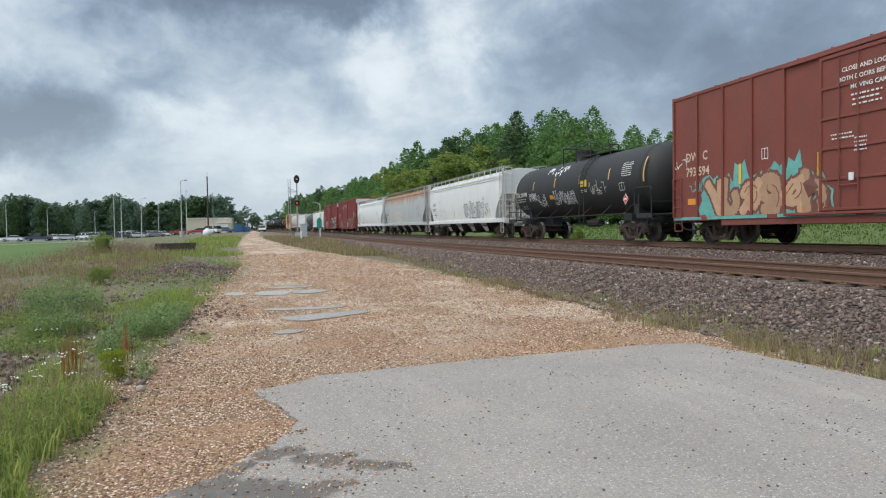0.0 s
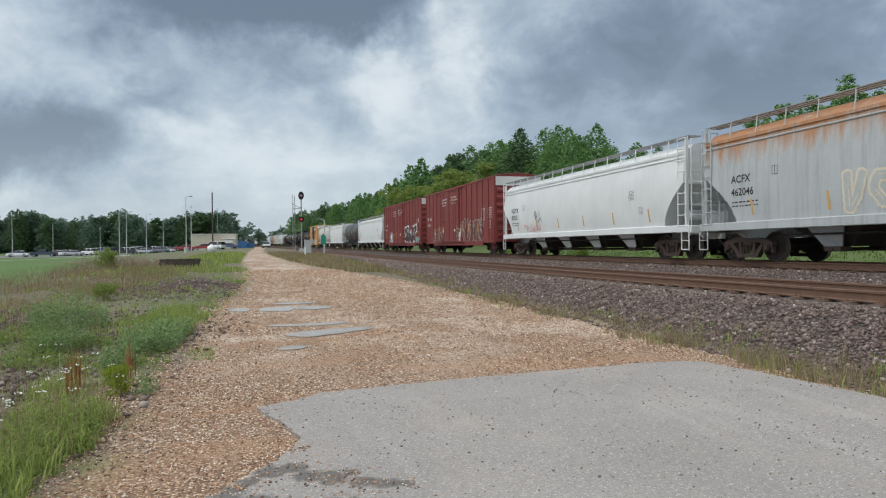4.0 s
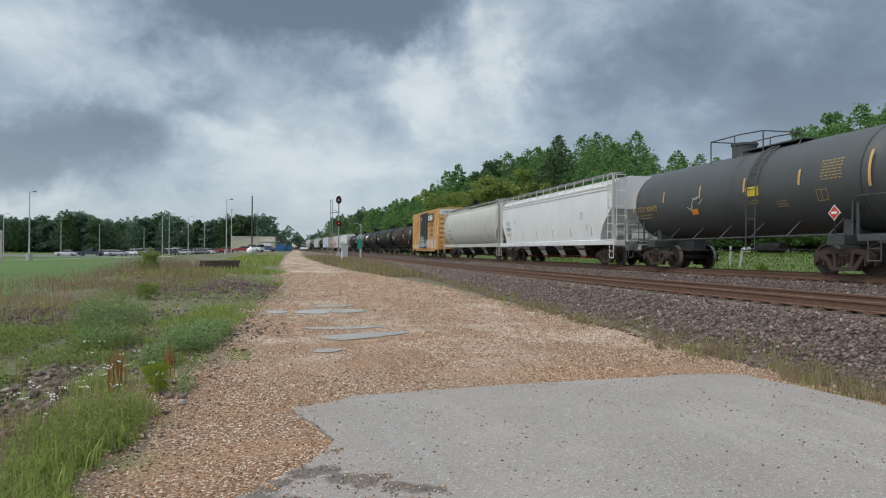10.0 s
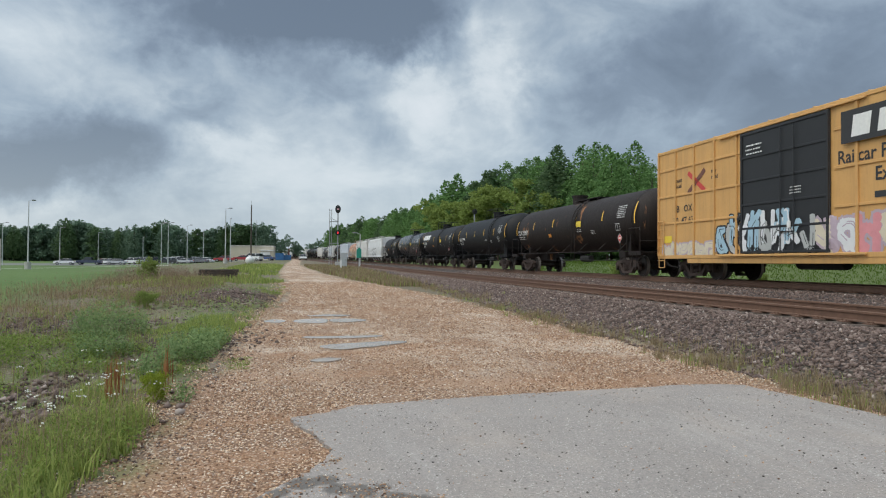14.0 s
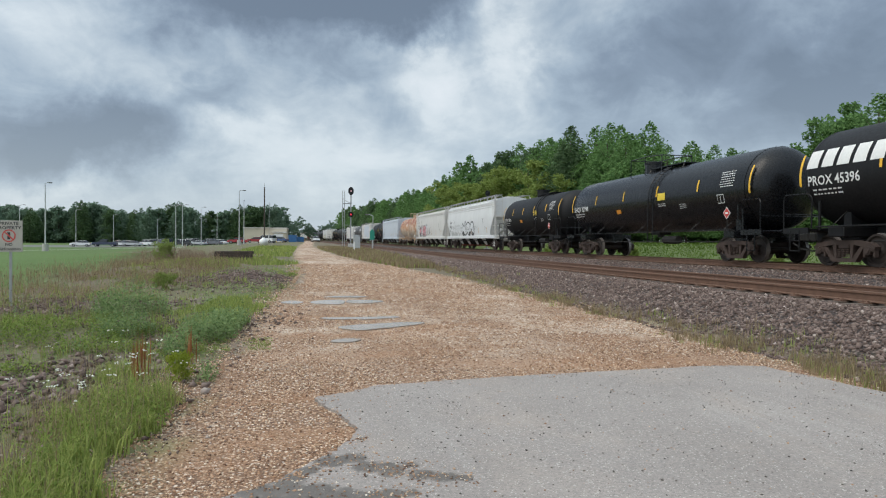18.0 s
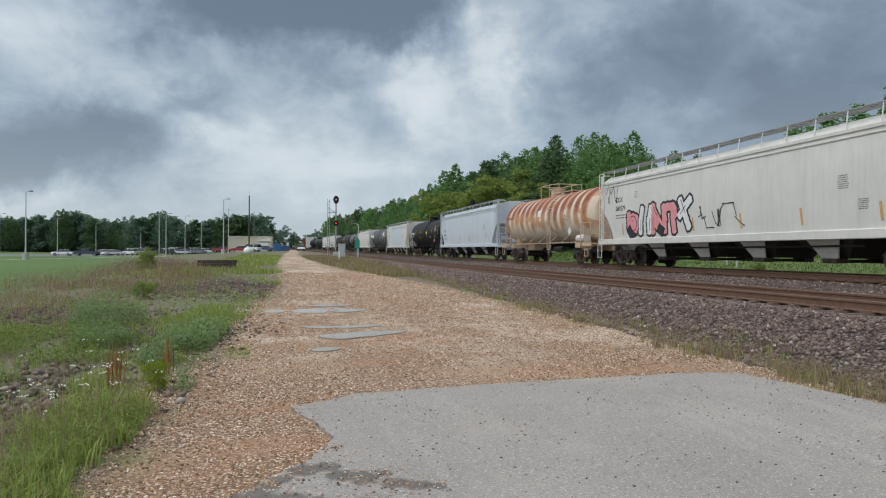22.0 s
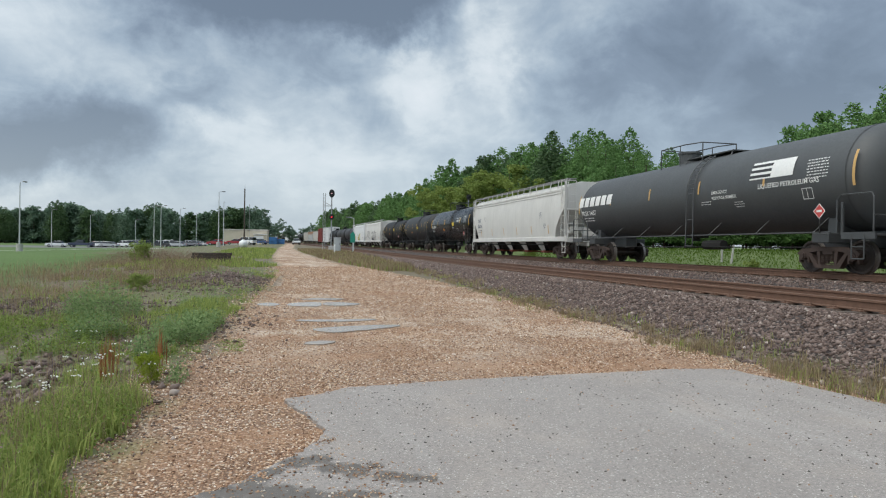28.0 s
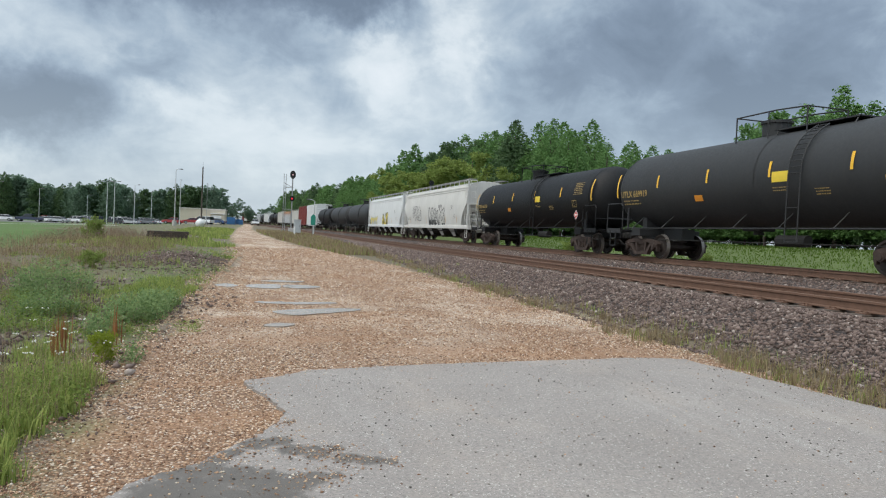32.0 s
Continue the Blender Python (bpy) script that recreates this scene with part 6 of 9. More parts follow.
    made = tankcar("tank_car", *span(near, far), "cream tank car blotched with orange and dark red rust", P_RUST, 1.45, 2.64, -0.3, trim=plain("trim_cream", (0.52, 0.38, 0.27), 0.7, 0, 0.3))
    sk, h = couple(made, near, far)
    L = 2 * h
    sk.rect("stencil_panel", L * 0.48, 2.75, 0.5, 0.38, M_TEXT_W, "white stencil panel", 0.003)
    sk.lines(0.9, 2.62, 1.3, 0.3, 1, G_BROWN, 201), sk.frame_box(L - 3.4, 2.4, 0.3, 0.24, M_TEXT_K), sk.diamond(L - 2.3, 1.75, 0.24, M_TEXT_W, "white hazard diamond")
    bm = B()
    rod(bm, (-1.15, -h + 1.0, 1.35), (-1.15, -h + 2.0, 1.35), 0.2, 12)
    part("air_reservoir", bm, P_WARM, made[0])

    # 21 to 28
    near, far = 352.98, 371.04
    made = hopper("covered_hopper", *span(near, far), "pale blue-grey covered hopper with dirt streaks", P_BLUEW, 4.57, 0.03, 4, P_BLUEW)
    sk, h = couple(made, near, far)
    hopper_marks(sk, h, "CBFX", "490872", M_TEXT_K, 211, 0.30)
    sk.scribble(10.3, 1.5, 1.0, 0.7, G_GREY, 212, 0.025), sk.scribble(6.2, 1.28, 1.2, 0.3, G_GREY, 213, 0.025)
    for i in range(6):
        sk.rect("reflective_strip", 0.6 + 3.1 * i, 1.05, 0.9, 0.12, M_REFLEX, "", 0.004)
    near, far = 372.5, 388.15
    made = tankcar("tank_car", *span(near, far), "black tank car with white numbers and amber strips", P_BLACK, 1.44, 2.62, 0.0)
    sk, h = couple(made, near, far)
    tank_marks(sk, h, "CERX 30000", M_TEXT_W, 221, 0.32, 2.5)
    near, far = 390.14, 406.61
    made = hopper("covered_hopper", *span(near, far), "cream covered hopper with a pale blue panel", P_WARM, 4.54, 0.05, 4, P_WARM, sill_mat=P_WARM)
    sk, h = couple(made, near, far)
    sk.rect("painted_out_panel", 4.6, 1.3, 2 * h - 7.6, 2.75, P_BLUEW, "pale blue painted-out panel", -0.003)
    hopper_marks(sk, h, "ACFX", "68632", M_TEXT_K, 231, 0.34, 1.9, 2.6)
    sk.rect("painted_out_patch", 2.4, 2.15, 0.45, 0.3, G_GREY, "", 0.002)
    near, far = 408.0, 425.64
    made = tankcar("tank_car", *span(near, far), "long charcoal pressure tank car with white block lettering", P_LEAD, 1.47, 2.66, 0.2)
    sk, h = couple(made, near, far)
    tank_marks(sk, h, "PROX 34657", M_TEXT_W, 241, 0.26, 2.25, True, M_REFLEX_OLD, False)
    for i in range(6):
        sk.rect("brand_shape", 0.5 + 0.60 * i, 2.68, 0.46, 0.46, M_TEXT_W, "", 0.004, 0.04)
    sk.rect("brand_panel", 2 * h - 4.6, 2.85, 1.9, 0.55, M_TEXT_W, "white striped panel", 0.003)
    for i in range(3):
        sk.rect("brand_stripe", 2 * h - 4.6, 2.9 + 0.17 * i, 0.95, 0.09, M_TEXT_K, "", 0.006)
    sk.text("LIQUEFIED PETROLEUM GAS", 2 * h - 4.2, 2.55, 0.20, M_TEXT_W), sk.text("EMERGENCY", 2 * h - 6.6, 2.55, 0.15, M_TEXT_W), sk.text("RESPONSE NUMBER", 2 * h - 6.6, 2.36, 0.15, M_TEXT_W)
    near, far = 426.97, 444.44
    made = hopper("covered_hopper", *span(near, far), "ivory covered hopper with red outlet gates", P_WARM, 4.48, 0.10, 4, P_WARM, gate=plain("gate_rust_red", (0.25, 0.07, 0.05), 0.7))
    sk, h = couple(made, near, far)
    hopper_marks(sk, h, "TILX", "586366", plain("blue_black_lettering", (0.05, 0.07, 0.12), 0.6), 251, 0.38)
    near, far = 445.9, 460.84
    made = tankcar("tank_car", *span(near, far), "glossy black tank car with yellow and orange panels", P_GLOSS, 1.46, 2.66, 0.2, jacket=(-0.3,))
    sk, h = couple(made, near, far)
    tank_marks(sk, h, "TILX 258075", M_TEXT_W, 261, 0.28)
    sk.text("VINYL ACETATE", 2 * h - 4.6, 3.0, 0.2, M_TEXT_W), sk.text("MONOMER", 2 * h - 4.4, 2.78, 0.2, M_TEXT_W)
    near, far = 462.2, 476.64
    made = tankcar("tank_car", *span(near, far), "dull black tank car with yellow lettering", P_SOOT, 1.46, 2.66, -0.9, jacket=(-0.6,))
    sk, h = couple(made, near, far)
    tank_marks(sk, h, "UTLX 669919", M_TEXT_Y, 271, 0.28, 2.35, False)
    near, far = 478.0, 493.95
    made = tankcar("tank_car", *span(near, far), "black tank car with two bright yellow panels", P_BLACK, 1.40, 2.58, 0.0, jacket=(-0.6,))
    sk, h = couple(made, near, far)
    tank_marks(sk, h, "UTLX 661213", M_TEXT_Y, 281, 0.26)
    # 29, 30 hoppers
    near, far = 495.2, 513.17
    made = hopper("covered_hopper", *span(near, far), "white covered hopper with black outlined graffiti", P_WARM, 4.56, 0.12, 4, P_WARM)
    sk, h = couple(made, near, far)
    hopper_marks(sk, h, "", "", M_TEXT_K, 291)
    sk.graffiti(3.2, 1.6, 3.0, 1.3, 5, [P_WARM], G_BLACK, 292), sk.graffiti(8.8, 1.0, 4.4, 1.8, 5, [P_WARM], G_BLACK, 293)
    near, far = 514.4, 531.66
    made = hopper("covered_hopper", *span(near, far), "white covered hopper with yellow graffiti", P_WHITE, 4.56, 0.06, 4, P_WHITE)
    sk, h = couple(made, near, far)
    hopper_marks(sk, h, "", "", M_TEXT_K, 301)
    sk.graffiti(1.2, 1.2, 4.2, 1.0, 5, [G_YEL], G_GREY, 302), sk.graffiti(7.5, 1.0, 3.4, 1.6, 3, [G_YEL], G_BLACK, 303)
    # the cars further back
    at = 533.0
    rear = [("t", 15.6, P_SOOT, "charcoal tank car in the rear of the train"), ("t", 16.4, P_SOOT, "charcoal tank car in the rear of the train"), ("t", 16.0, P_BLACK, "black tank car in the rear of the train"),
            ("b", 15.5, P_WHITE, "white boxcar in the rear of the train"), ("b", 15.5, P_RED, "red boxcar in the rear of the train"), ("h", 18.0, P_BEIGE, "beige covered hopper in the rear of the train"), ("h", 18.0, P_STREAK, "grey and orange rusting covered hopper"),
            ("h", 18.0, P_BEIGE, "beige covered hopper in the rear of the train"), ("t", 15.0, P_BLACK, "black tank car in the rear of the train"), ("t", 15.0, P_BLACK, "black tank car in the rear of the train"), ("h", 18.0, P_WHITE, "white covered hopper in the rear of the train"), ("t", 15.0, P_SOOT, "charcoal tank car in the rear of the train"),
            ("h", 18.0, P_GREY, "grey covered hopper in the rear of the train"), ("h", 18.0, P_WHITE, "white covered hopper in the rear of the train"), ("t", 15.0, P_BLACK, "black tank car in the rear of the train"), ("t", 15.0, P_BLACK, "black tank car in the rear of the train"), ("h", 18.0, P_BEIGE, "beige covered hopper in the rear of the train"), ("b", 17.5, P_RED, "red boxcar in the rear of the train")]
    for kind, length, mat, words in rear:
        near, far = at, at + length
        if kind == "t":
            made = tankcar("tank_car", *span(near, far), words, mat)
        elif kind == "h":
            made = hopper("covered_hopper", *span(near, far), words, mat)
        else:
            made = boxcar("boxcar", *span(near, far), words, mat, (-1.5, 1.5, 1), 12, mat, P_WHITE)
        couple(made, near, far)
        at = far + 1.5


train_cars()


def car_pose(y):
    slope = math.degrees(math.atan((rail_z(y + 6) - rail_z(y - 6)) / 12))
    return pose(line_x(y), y, rail_z(y), slope, 0, line_turn(y))


def motions():
    """The train runs past; its wheels turn with it."""
    times = [i * 0.8 for i in range(41)]
    for car, s in TRAIN:
        walk(car, [(t, car_pose(s - gone(t))) for t in times])
    turn = [i / 30 for i in range(961)]
    for side, sets in WHEELSETS.items():
        first = sets[0]
        walk(first, [(t, pose(0, side * 0.89, WR, math.degrees(gone(t) / WR) % 360, 0, 0)) for t in turn])
        for w in sets[1:]:
            w.rotation_mode = "QUATERNION"
            w.animation_data_create()
            w.animation_data.action = first.animation_data.action
            w.animation_data.action_slot = first.animation_data.action_slot

# ---------------------------------------------------------------- loose stones, laid as one mesh each
def scatter_mesh(name, shapes, faces, material, label, category):
    """shapes: array of pieces x points x 3; faces: the triangles of one piece."""
    shapes = np.asarray(shapes, np.float32)
    n, k, _ = shapes.shape
    tri = (np.asarray(faces, np.int32)[None] + (np.arange(n, dtype=np.int32) * k)[:, None, None]).reshape(-1, 3)
    me = bpy.data.meshes.new(name)
    me.vertices.add(n * k)
    me.vertices.foreach_set("co", shapes.ravel())
    me.loops.add(tri.size)
    me.loops.foreach_set("vertex_index", tri.ravel())
    me.polygons.add(len(tri))
    me.polygons.foreach_set("loop_start", np.arange(0, tri.size, 3, dtype=np.int32))
    me.polygons.foreach_set("loop_total", np.full(len(tri), 3, np.int32))
    me.update(calc_edges=True)
    ob = link(name, me, material)
    return tagged(ob, label, category, kind="stuff")


OCTA = [(0, 2, 4), (2, 1, 4), (1, 3, 4), (3, 0, 4), (2, 0, 5), (1, 2, 5), (3, 1, 5), (0, 3, 5)]


def stones(points, sizes, rng, flat=0.7):
    n = len(points)
    base = np.array([(1, 0, 0), (-1, 0, 0), (0, 1, 0), (0, -1, 0), (0, 0, 1), (0, 0, -1)], np.float32)
    v = base[None] * rng.uniform(0.65, 1.25, (n, 6, 1)) + rng.uniform(-0.28, 0.28, (n, 6, 3))
    v[:, :, 2] *= flat
    a = rng.uniform(0, 6.283, n)
    c, s = np.cos(a), np.sin(a)
    x = v[:, :, 0] * c[:, None] - v[:, :, 1] * s[:, None]
    y = v[:, :, 0] * s[:, None] + v[:, :, 1] * c[:, None]
    t = rng.uniform(-0.7, 0.7, n)
    c, s = np.cos(t), np.sin(t)
    z = v[:, :, 2] * c[:, None] - y * s[:, None]
    y = v[:, :, 2] * s[:, None] + y * c[:, None]
    out = np.stack([x, y, z], -1) * sizes[:, None, None]
    return out + np.asarray(points)[:, None]


def stone_paint(name, stops, rough=0.9):
    m = Mat(name)
    col = m.ramp(m.island(), stops)
    n = m.noise(m.world(), 60.0, 3)
    col = m.mix(m.mul(n, 0.3), col, (0.10, 0.08, 0.07))
    return m.done(col, rough)


M_BALLAST = stone_paint("ballast_stone", ((0.0, (0.070, 0.045, 0.036)), (0.4, (0.145, 0.099, 0.083)), (0.8, (0.205, 0.148, 0.126)), (0.96, (0.28, 0.215, 0.185)), (1.0, (0.48, 0.41, 0.36))))
M_PEBBLE = stone_paint("road_pebble", ((0.0, (0.14, 0.070, 0.042)), (0.35, (0.38, 0.215, 0.125)), (0.68, (0.56, 0.355, 0.22)), (0.88, (0.76, 0.58, 0.41)), (1.0, (0.92, 0.84, 0.74))))
M_CHIP = stone_paint("dark_chip", ((0.0, (0.06, 0.055, 0.05)), (0.6, (0.14, 0.12, 0.105)), (1.0, (0.42, 0.38, 0.33))))


def lay_stones():
    rng = np.random.default_rng(3)
    # the bank of the near line and the bed between the lines
    pts = []
    while len(pts) < 58000:
        y = 3.0 + 50 * rng.random() ** 1.7
        u = rng.uniform(-9.5, -7.05) if rng.random() < 0.76 else rng.uniform(-4.5, -1.15)
        if u < -9.0 and rng.random() < 0.5:
            continue
        x = line_x(y) + u
        pts.append((x, y, land(x, y) + rng.uniform(0.0, 0.014)))
    size = (0.014 + 0.030 * rng.random(len(pts)) ** 1.6) * (1 + 0.010 * np.array([p[1] for p in pts]))
    scatter_mesh("ballast", stones(pts, size, rng, 0.8), OCTA, M_BALLAST, "coarse grey-brown crushed stone ballast", "ballast")
    # the gravel of the road
    pts = []
    while len(pts) < 90000:
        y = 4.0 + 34 * rng.random() ** 2.1
        rl, rr = lerp_table(ROAD_L, y), lerp_table(ROAD_R, y)
        x = rng.uniform(rl - 0.25, rr + 0.1) if rng.random() < 0.93 else rl - abs(rng.normal(0, 0.45))
        if in_slab(x, y) or (wob(x, y, 0.6, 21) < -0.05 and rng.random() < 0.6):
            continue
        pts.append((x, y, land(x, y) + 0.003))
    size = (0.0045 + 0.0085 * rng.random(len(pts)) ** 1.6) * (1 + 0.05 * np.array([p[1] for p in pts]))
    scatter_mesh("gravel", stones(pts, size, rng, 0.65), OCTA, M_PEBBLE, "loose tan and white pebbles on the road", "gravel")
    # dark stones on the verge and the old heap, chips on the asphalt
    pts, size = [], []
    for _ in range(1100):
        y = 5.2 + 9 * rng.random() ** 1.2
        x = lerp_table(ROAD_L, y) + rng.normal(-0.15, 0.35)
        if not in_slab(x, y):
            pts.append((x, y, land(x, y) + 0.003)), size.append(rng.uniform(0.006, 0.02))
    for _ in range(1500):
        x, y = -2.6 + rng.normal(0, 0.8), 13.5 + rng.normal(0, 1.6)
        pts.append((x, y, land(x, y) + 0.01)), size.append(rng.uniform(0.02, 0.05))
    for _ in range(5200):
        x, y = -2.9 + rng.normal(0, 1.2), 25 + rng.normal(0, 1.7)
        if x < lerp_table(ROAD_L, y) - 0.15:
            pts.append((x, y, land(x, y) + 0.01)), size.append(rng.uniform(0.022, 0.058))
    for _ in range(1800):
        x, y = -3.2 + rng.normal(0, 0.7), 7.4 + rng.normal(0, 1.2)
        pts.append((x, y, land(x, y) + 0.02)), size.append(0.012 + 0.06 * rng.random() ** 3)
    for _ in range(1500):
        x, y = -5.8 + rng.normal(0, 1.1), 17.0 + rng.normal(0, 1.4)
        pts.append((x, y, land(x, y) + 0.02)), size.append(rng.uniform(0.025, 0.06))
    scatter_mesh("verge_stones", stones(pts, np.array(size), rng, 0.7), OCTA, M_BALLAST, "grey-brown stones strewn along the weedy verge", "stones")
    pts, size = [], []
    while len(pts) < 1500:
        x, y = rng.uniform(-0.5, 6.2), rng.uniform(2.8, 8.0)
        if in_slab(x, y) and rng.random() < 0.25 + (0.6 if wob(x, y, 1.3, 31) > 0.12 else 0):
            pts.append((x, y, 0.031)), size.append(0.003 + 0.010 * rng.random() ** 2.2)
    scatter_mesh("chips", stones(pts, np.array(size), rng, 0.6), OCTA, M_CHIP, "dark stone chips on the asphalt", "stones")
    # pale pebbles kicked onto the slab, thick along its broken edge and in the damp hollow
    pts, size = [], []
    while len(pts) < 1500:
        q = rng.random()
        if q < 0.45:
            bx, by, br = DAMP[int(rng.integers(len(DAMP)))]
            x, y = bx + rng.normal(0, br * 1.3), by + rng.normal(0, br * 1.3)
        elif q < 0.75:
            k = int(rng.integers(len(SLAB)))
            (x0, y0), (x1, y1) = SLAB[k], SLAB[(k + 1) % len(SLAB)]
            f = rng.random()
            x, y = x0 + (x1 - x0) * f + rng.normal(0, 0.10), y0 + (y1 - y0) * f + rng.normal(0, 0.10)
        else:
            x, y = rng.uniform(-0.5, 6.2), rng.uniform(2.8, 8.0)
        if y > 2.8 and in_slab(x, y):
            pts.append((x, y, 0.030)), size.append(0.004 + 0.010 * rng.random() ** 2)
    scatter_mesh("slab_pebbles", stones(pts, np.array(size), rng, 0.6), OCTA, M_PEBBLE, "pale pebbles strewn on the asphalt", "gravel")



def in_slab(x, y):
    hit = False
    for (x0, y0), (x1, y1) in zip(SLAB, SLAB[1:] + SLAB[:1]):
        if (y0 > y) != (y1 > y) and x < x0 + (y - y0) / (y1 - y0) * (x1 - x0):
            hit = not hit
    return hit


lay_stones()

# ---------------------------------------------------------------- puddles
PUDDLES = [
    [(0.30, 12.35), (0.62, 11.95), (1.2, 12.2), (1.75, 12.55), (1.98, 12.9), (1.5, 12.95), (0.95, 12.8), (0.55, 12.65)],
    [(0.05, 13.75), (0.8, 13.55), (1.55, 13.75), (1.5, 14.0), (0.75, 13.95), (0.1, 13.95)],
    [(-0.2, 17.0), (0.45, 16.7), (0.62, 17.2), (0.55, 17.9), (-0.1, 17.7)],
    [(0.72, 17.0), (1.2, 16.9), (1.62, 17.3), (1.4, 17.7), (0.75, 17.75)],
    [(0.1, 18.6), (0.9, 18.4), (1.3, 18.8), (0.6, 19.0)],
    [(0.1, 10.65), (0.4, 10.55), (0.62, 10.8), (0.35, 10.95)],
    [(-0.95, 17.2), (-0.55, 16.9), (-0.42, 17.4), (-0.75, 17.8)],
]


def puddles():
    for ring in PUDDLES:
        n = len(ring)
        fine = []
        for i in range(n):  # rounded shore
            p0, p1, p2, p3 = (Vector((*ring[(i + k - 1) % n], 0)) for k in range(4))
            for k in range(5):
                t = k / 5
                q = 0.5 * (2 * p1 + (p2 - p0) * t + (2 * p0 - 5 * p1 + 4 * p2 - p3) * t * t + (3 * p1 - p0 - 3 * p2 + p3) * t ** 3)
                fine.append((q.x + 0.03 * wob(q.x, q.y, 5, 3), q.y + 0.06 * wob(q.x, q.y, 5, 9)))
        z = max(land(x, y) for x, y in fine) + 0.014
        bm = B()
        top = [bm.verts.new((x, y, z)) for x, y in fine]
        bm.faces.new(top)
        low = [bm.verts.new((x, y, z - 0.05)) for x, y in fine]
        for i in range(len(top)):
            j = (i + 1) % len(top)
            bm.faces.new((top[j], top[i], low[i], low[j]))
        bmesh.ops.recalc_face_normals(bm, faces=bm.faces[:])
        tagged(part("puddle", bm, M_WATER), "shallow still puddle on the gravel road", "puddle", "puddles", "structure")


puddles()

# ---------------------------------------------------------------- trees
M_BARK = plain("bark", (0.085, 0.065, 0.05), 0.95, 0, 0.3, 3.0, 0.4)
LEAF = {
    "mid": leafy("leaves_mid_green", (0.105, 0.205, 0.066), (0.195, 0.325, 0.115)),
    "dark": leafy("leaves_dark_green", (0.075, 0.130, 0.062), (0.135, 0.205, 0.095)),
    "light": leafy("leaves_yellow_green", (0.185, 0.25, 0.062), (0.30, 0.37, 0.105)),
    # paler and bluer: the haze of distance is put into the leaf colour
    "far": leafy("leaves_far_haze_green", (0.130, 0.205, 0.140), (0.20, 0.285, 0.20)),
}


def crown_shape(kind, rng):
    """Clump centres and radii for a tree one metre tall."""
    out = []
    if kind == "broad":
        lobes = [(rng.normal(0, 0.16), rng.normal(0, 0.16), rng.uniform(0.35, 0.82), rng.uniform(0.14, 0.22)) for _ in range(8)]
        for i in range(72):
            x, y, h, r = lobes[int(rng.integers(8))]
            v = rng.normal(0, 1, 3)
            v *= r * (rng.random() ** 0.4) / np.linalg.norm(v)
            out.append((x + v[0], y + v[1], min(0.98, h + v[2]), 0.05 + 0.03 * rng.random()))
    elif kind == "column":
        for i in range(70):
            h = 0.03 + 0.95 * (i + rng.random()) / 70
            r = 0.21 * (1 - max(0, (h - 0.5) / 0.56)) ** 0.6 * (0.7 + 0.5 * rng.random())
            a = rng.uniform(0, 6.28)
            d = r * math.sqrt(rng.random())
            out.append((d * math.cos(a), d * math.sin(a), h, 0.055 + 0.03 * rng.random()))
    else:  # bush
        for i in range(46):
            v = rng.normal(0, 1, 3)
            v *= (rng.random() ** 0.4) / np.linalg.norm(v)
            out.append((0.55 * v[0], 0.55 * v[1], 0.5 + 0.45 * v[2], 0.12 + 0.05 * rng.random()))
    return out


def spire_leaves(n, rng):
    """Leaf places of a tree one metre tall with a skirt of limbs and several pointed, layered leaders."""
    lead = [(0.0, 0.0, 1.0, 0.20)]
    for k in range(5):
        a, o = k * 1.257 + rng.uniform(-0.4, 0.4), rng.uniform(0.06, 0.13)
        lead.append((o * math.cos(a), o * math.sin(a), rng.uniform(0.70, 0.93), rng.uniform(0.16, 0.21)))
    which = rng.integers(0, len(lead), n)
    L = np.array(lead)[which]
    low = 0.10
    t = rng.random(n)
    z = low + (L[:, 2] - low) * t
    a = rng.uniform(0, 6.283, n)
    ph = which * 1.7
    layer = 0.78 + 0.22 * np.sin(z * 44 + np.sin(a * 2 + ph) * 2.2 + ph) * np.sin(a * 3 + ph + z * 9)
    shape = np.minimum(1.0, (1 - t) * 1.9) ** 0.62 * np.minimum(1.0, 0.5 + 2.2 * t)
    r = L[:, 3] * shape * layer * (0.35 + 0.65 * rng.random(n) ** 0.5)
    P = np.stack([L[:, 0] * (1 - 0.2 * t) + r * np.cos(a), L[:, 1] * (1 - 0.2 * t) + r * np.sin(a), z - 0.25 * r], 1)
    return P + rng.normal(0, 0.008, (n, 3))


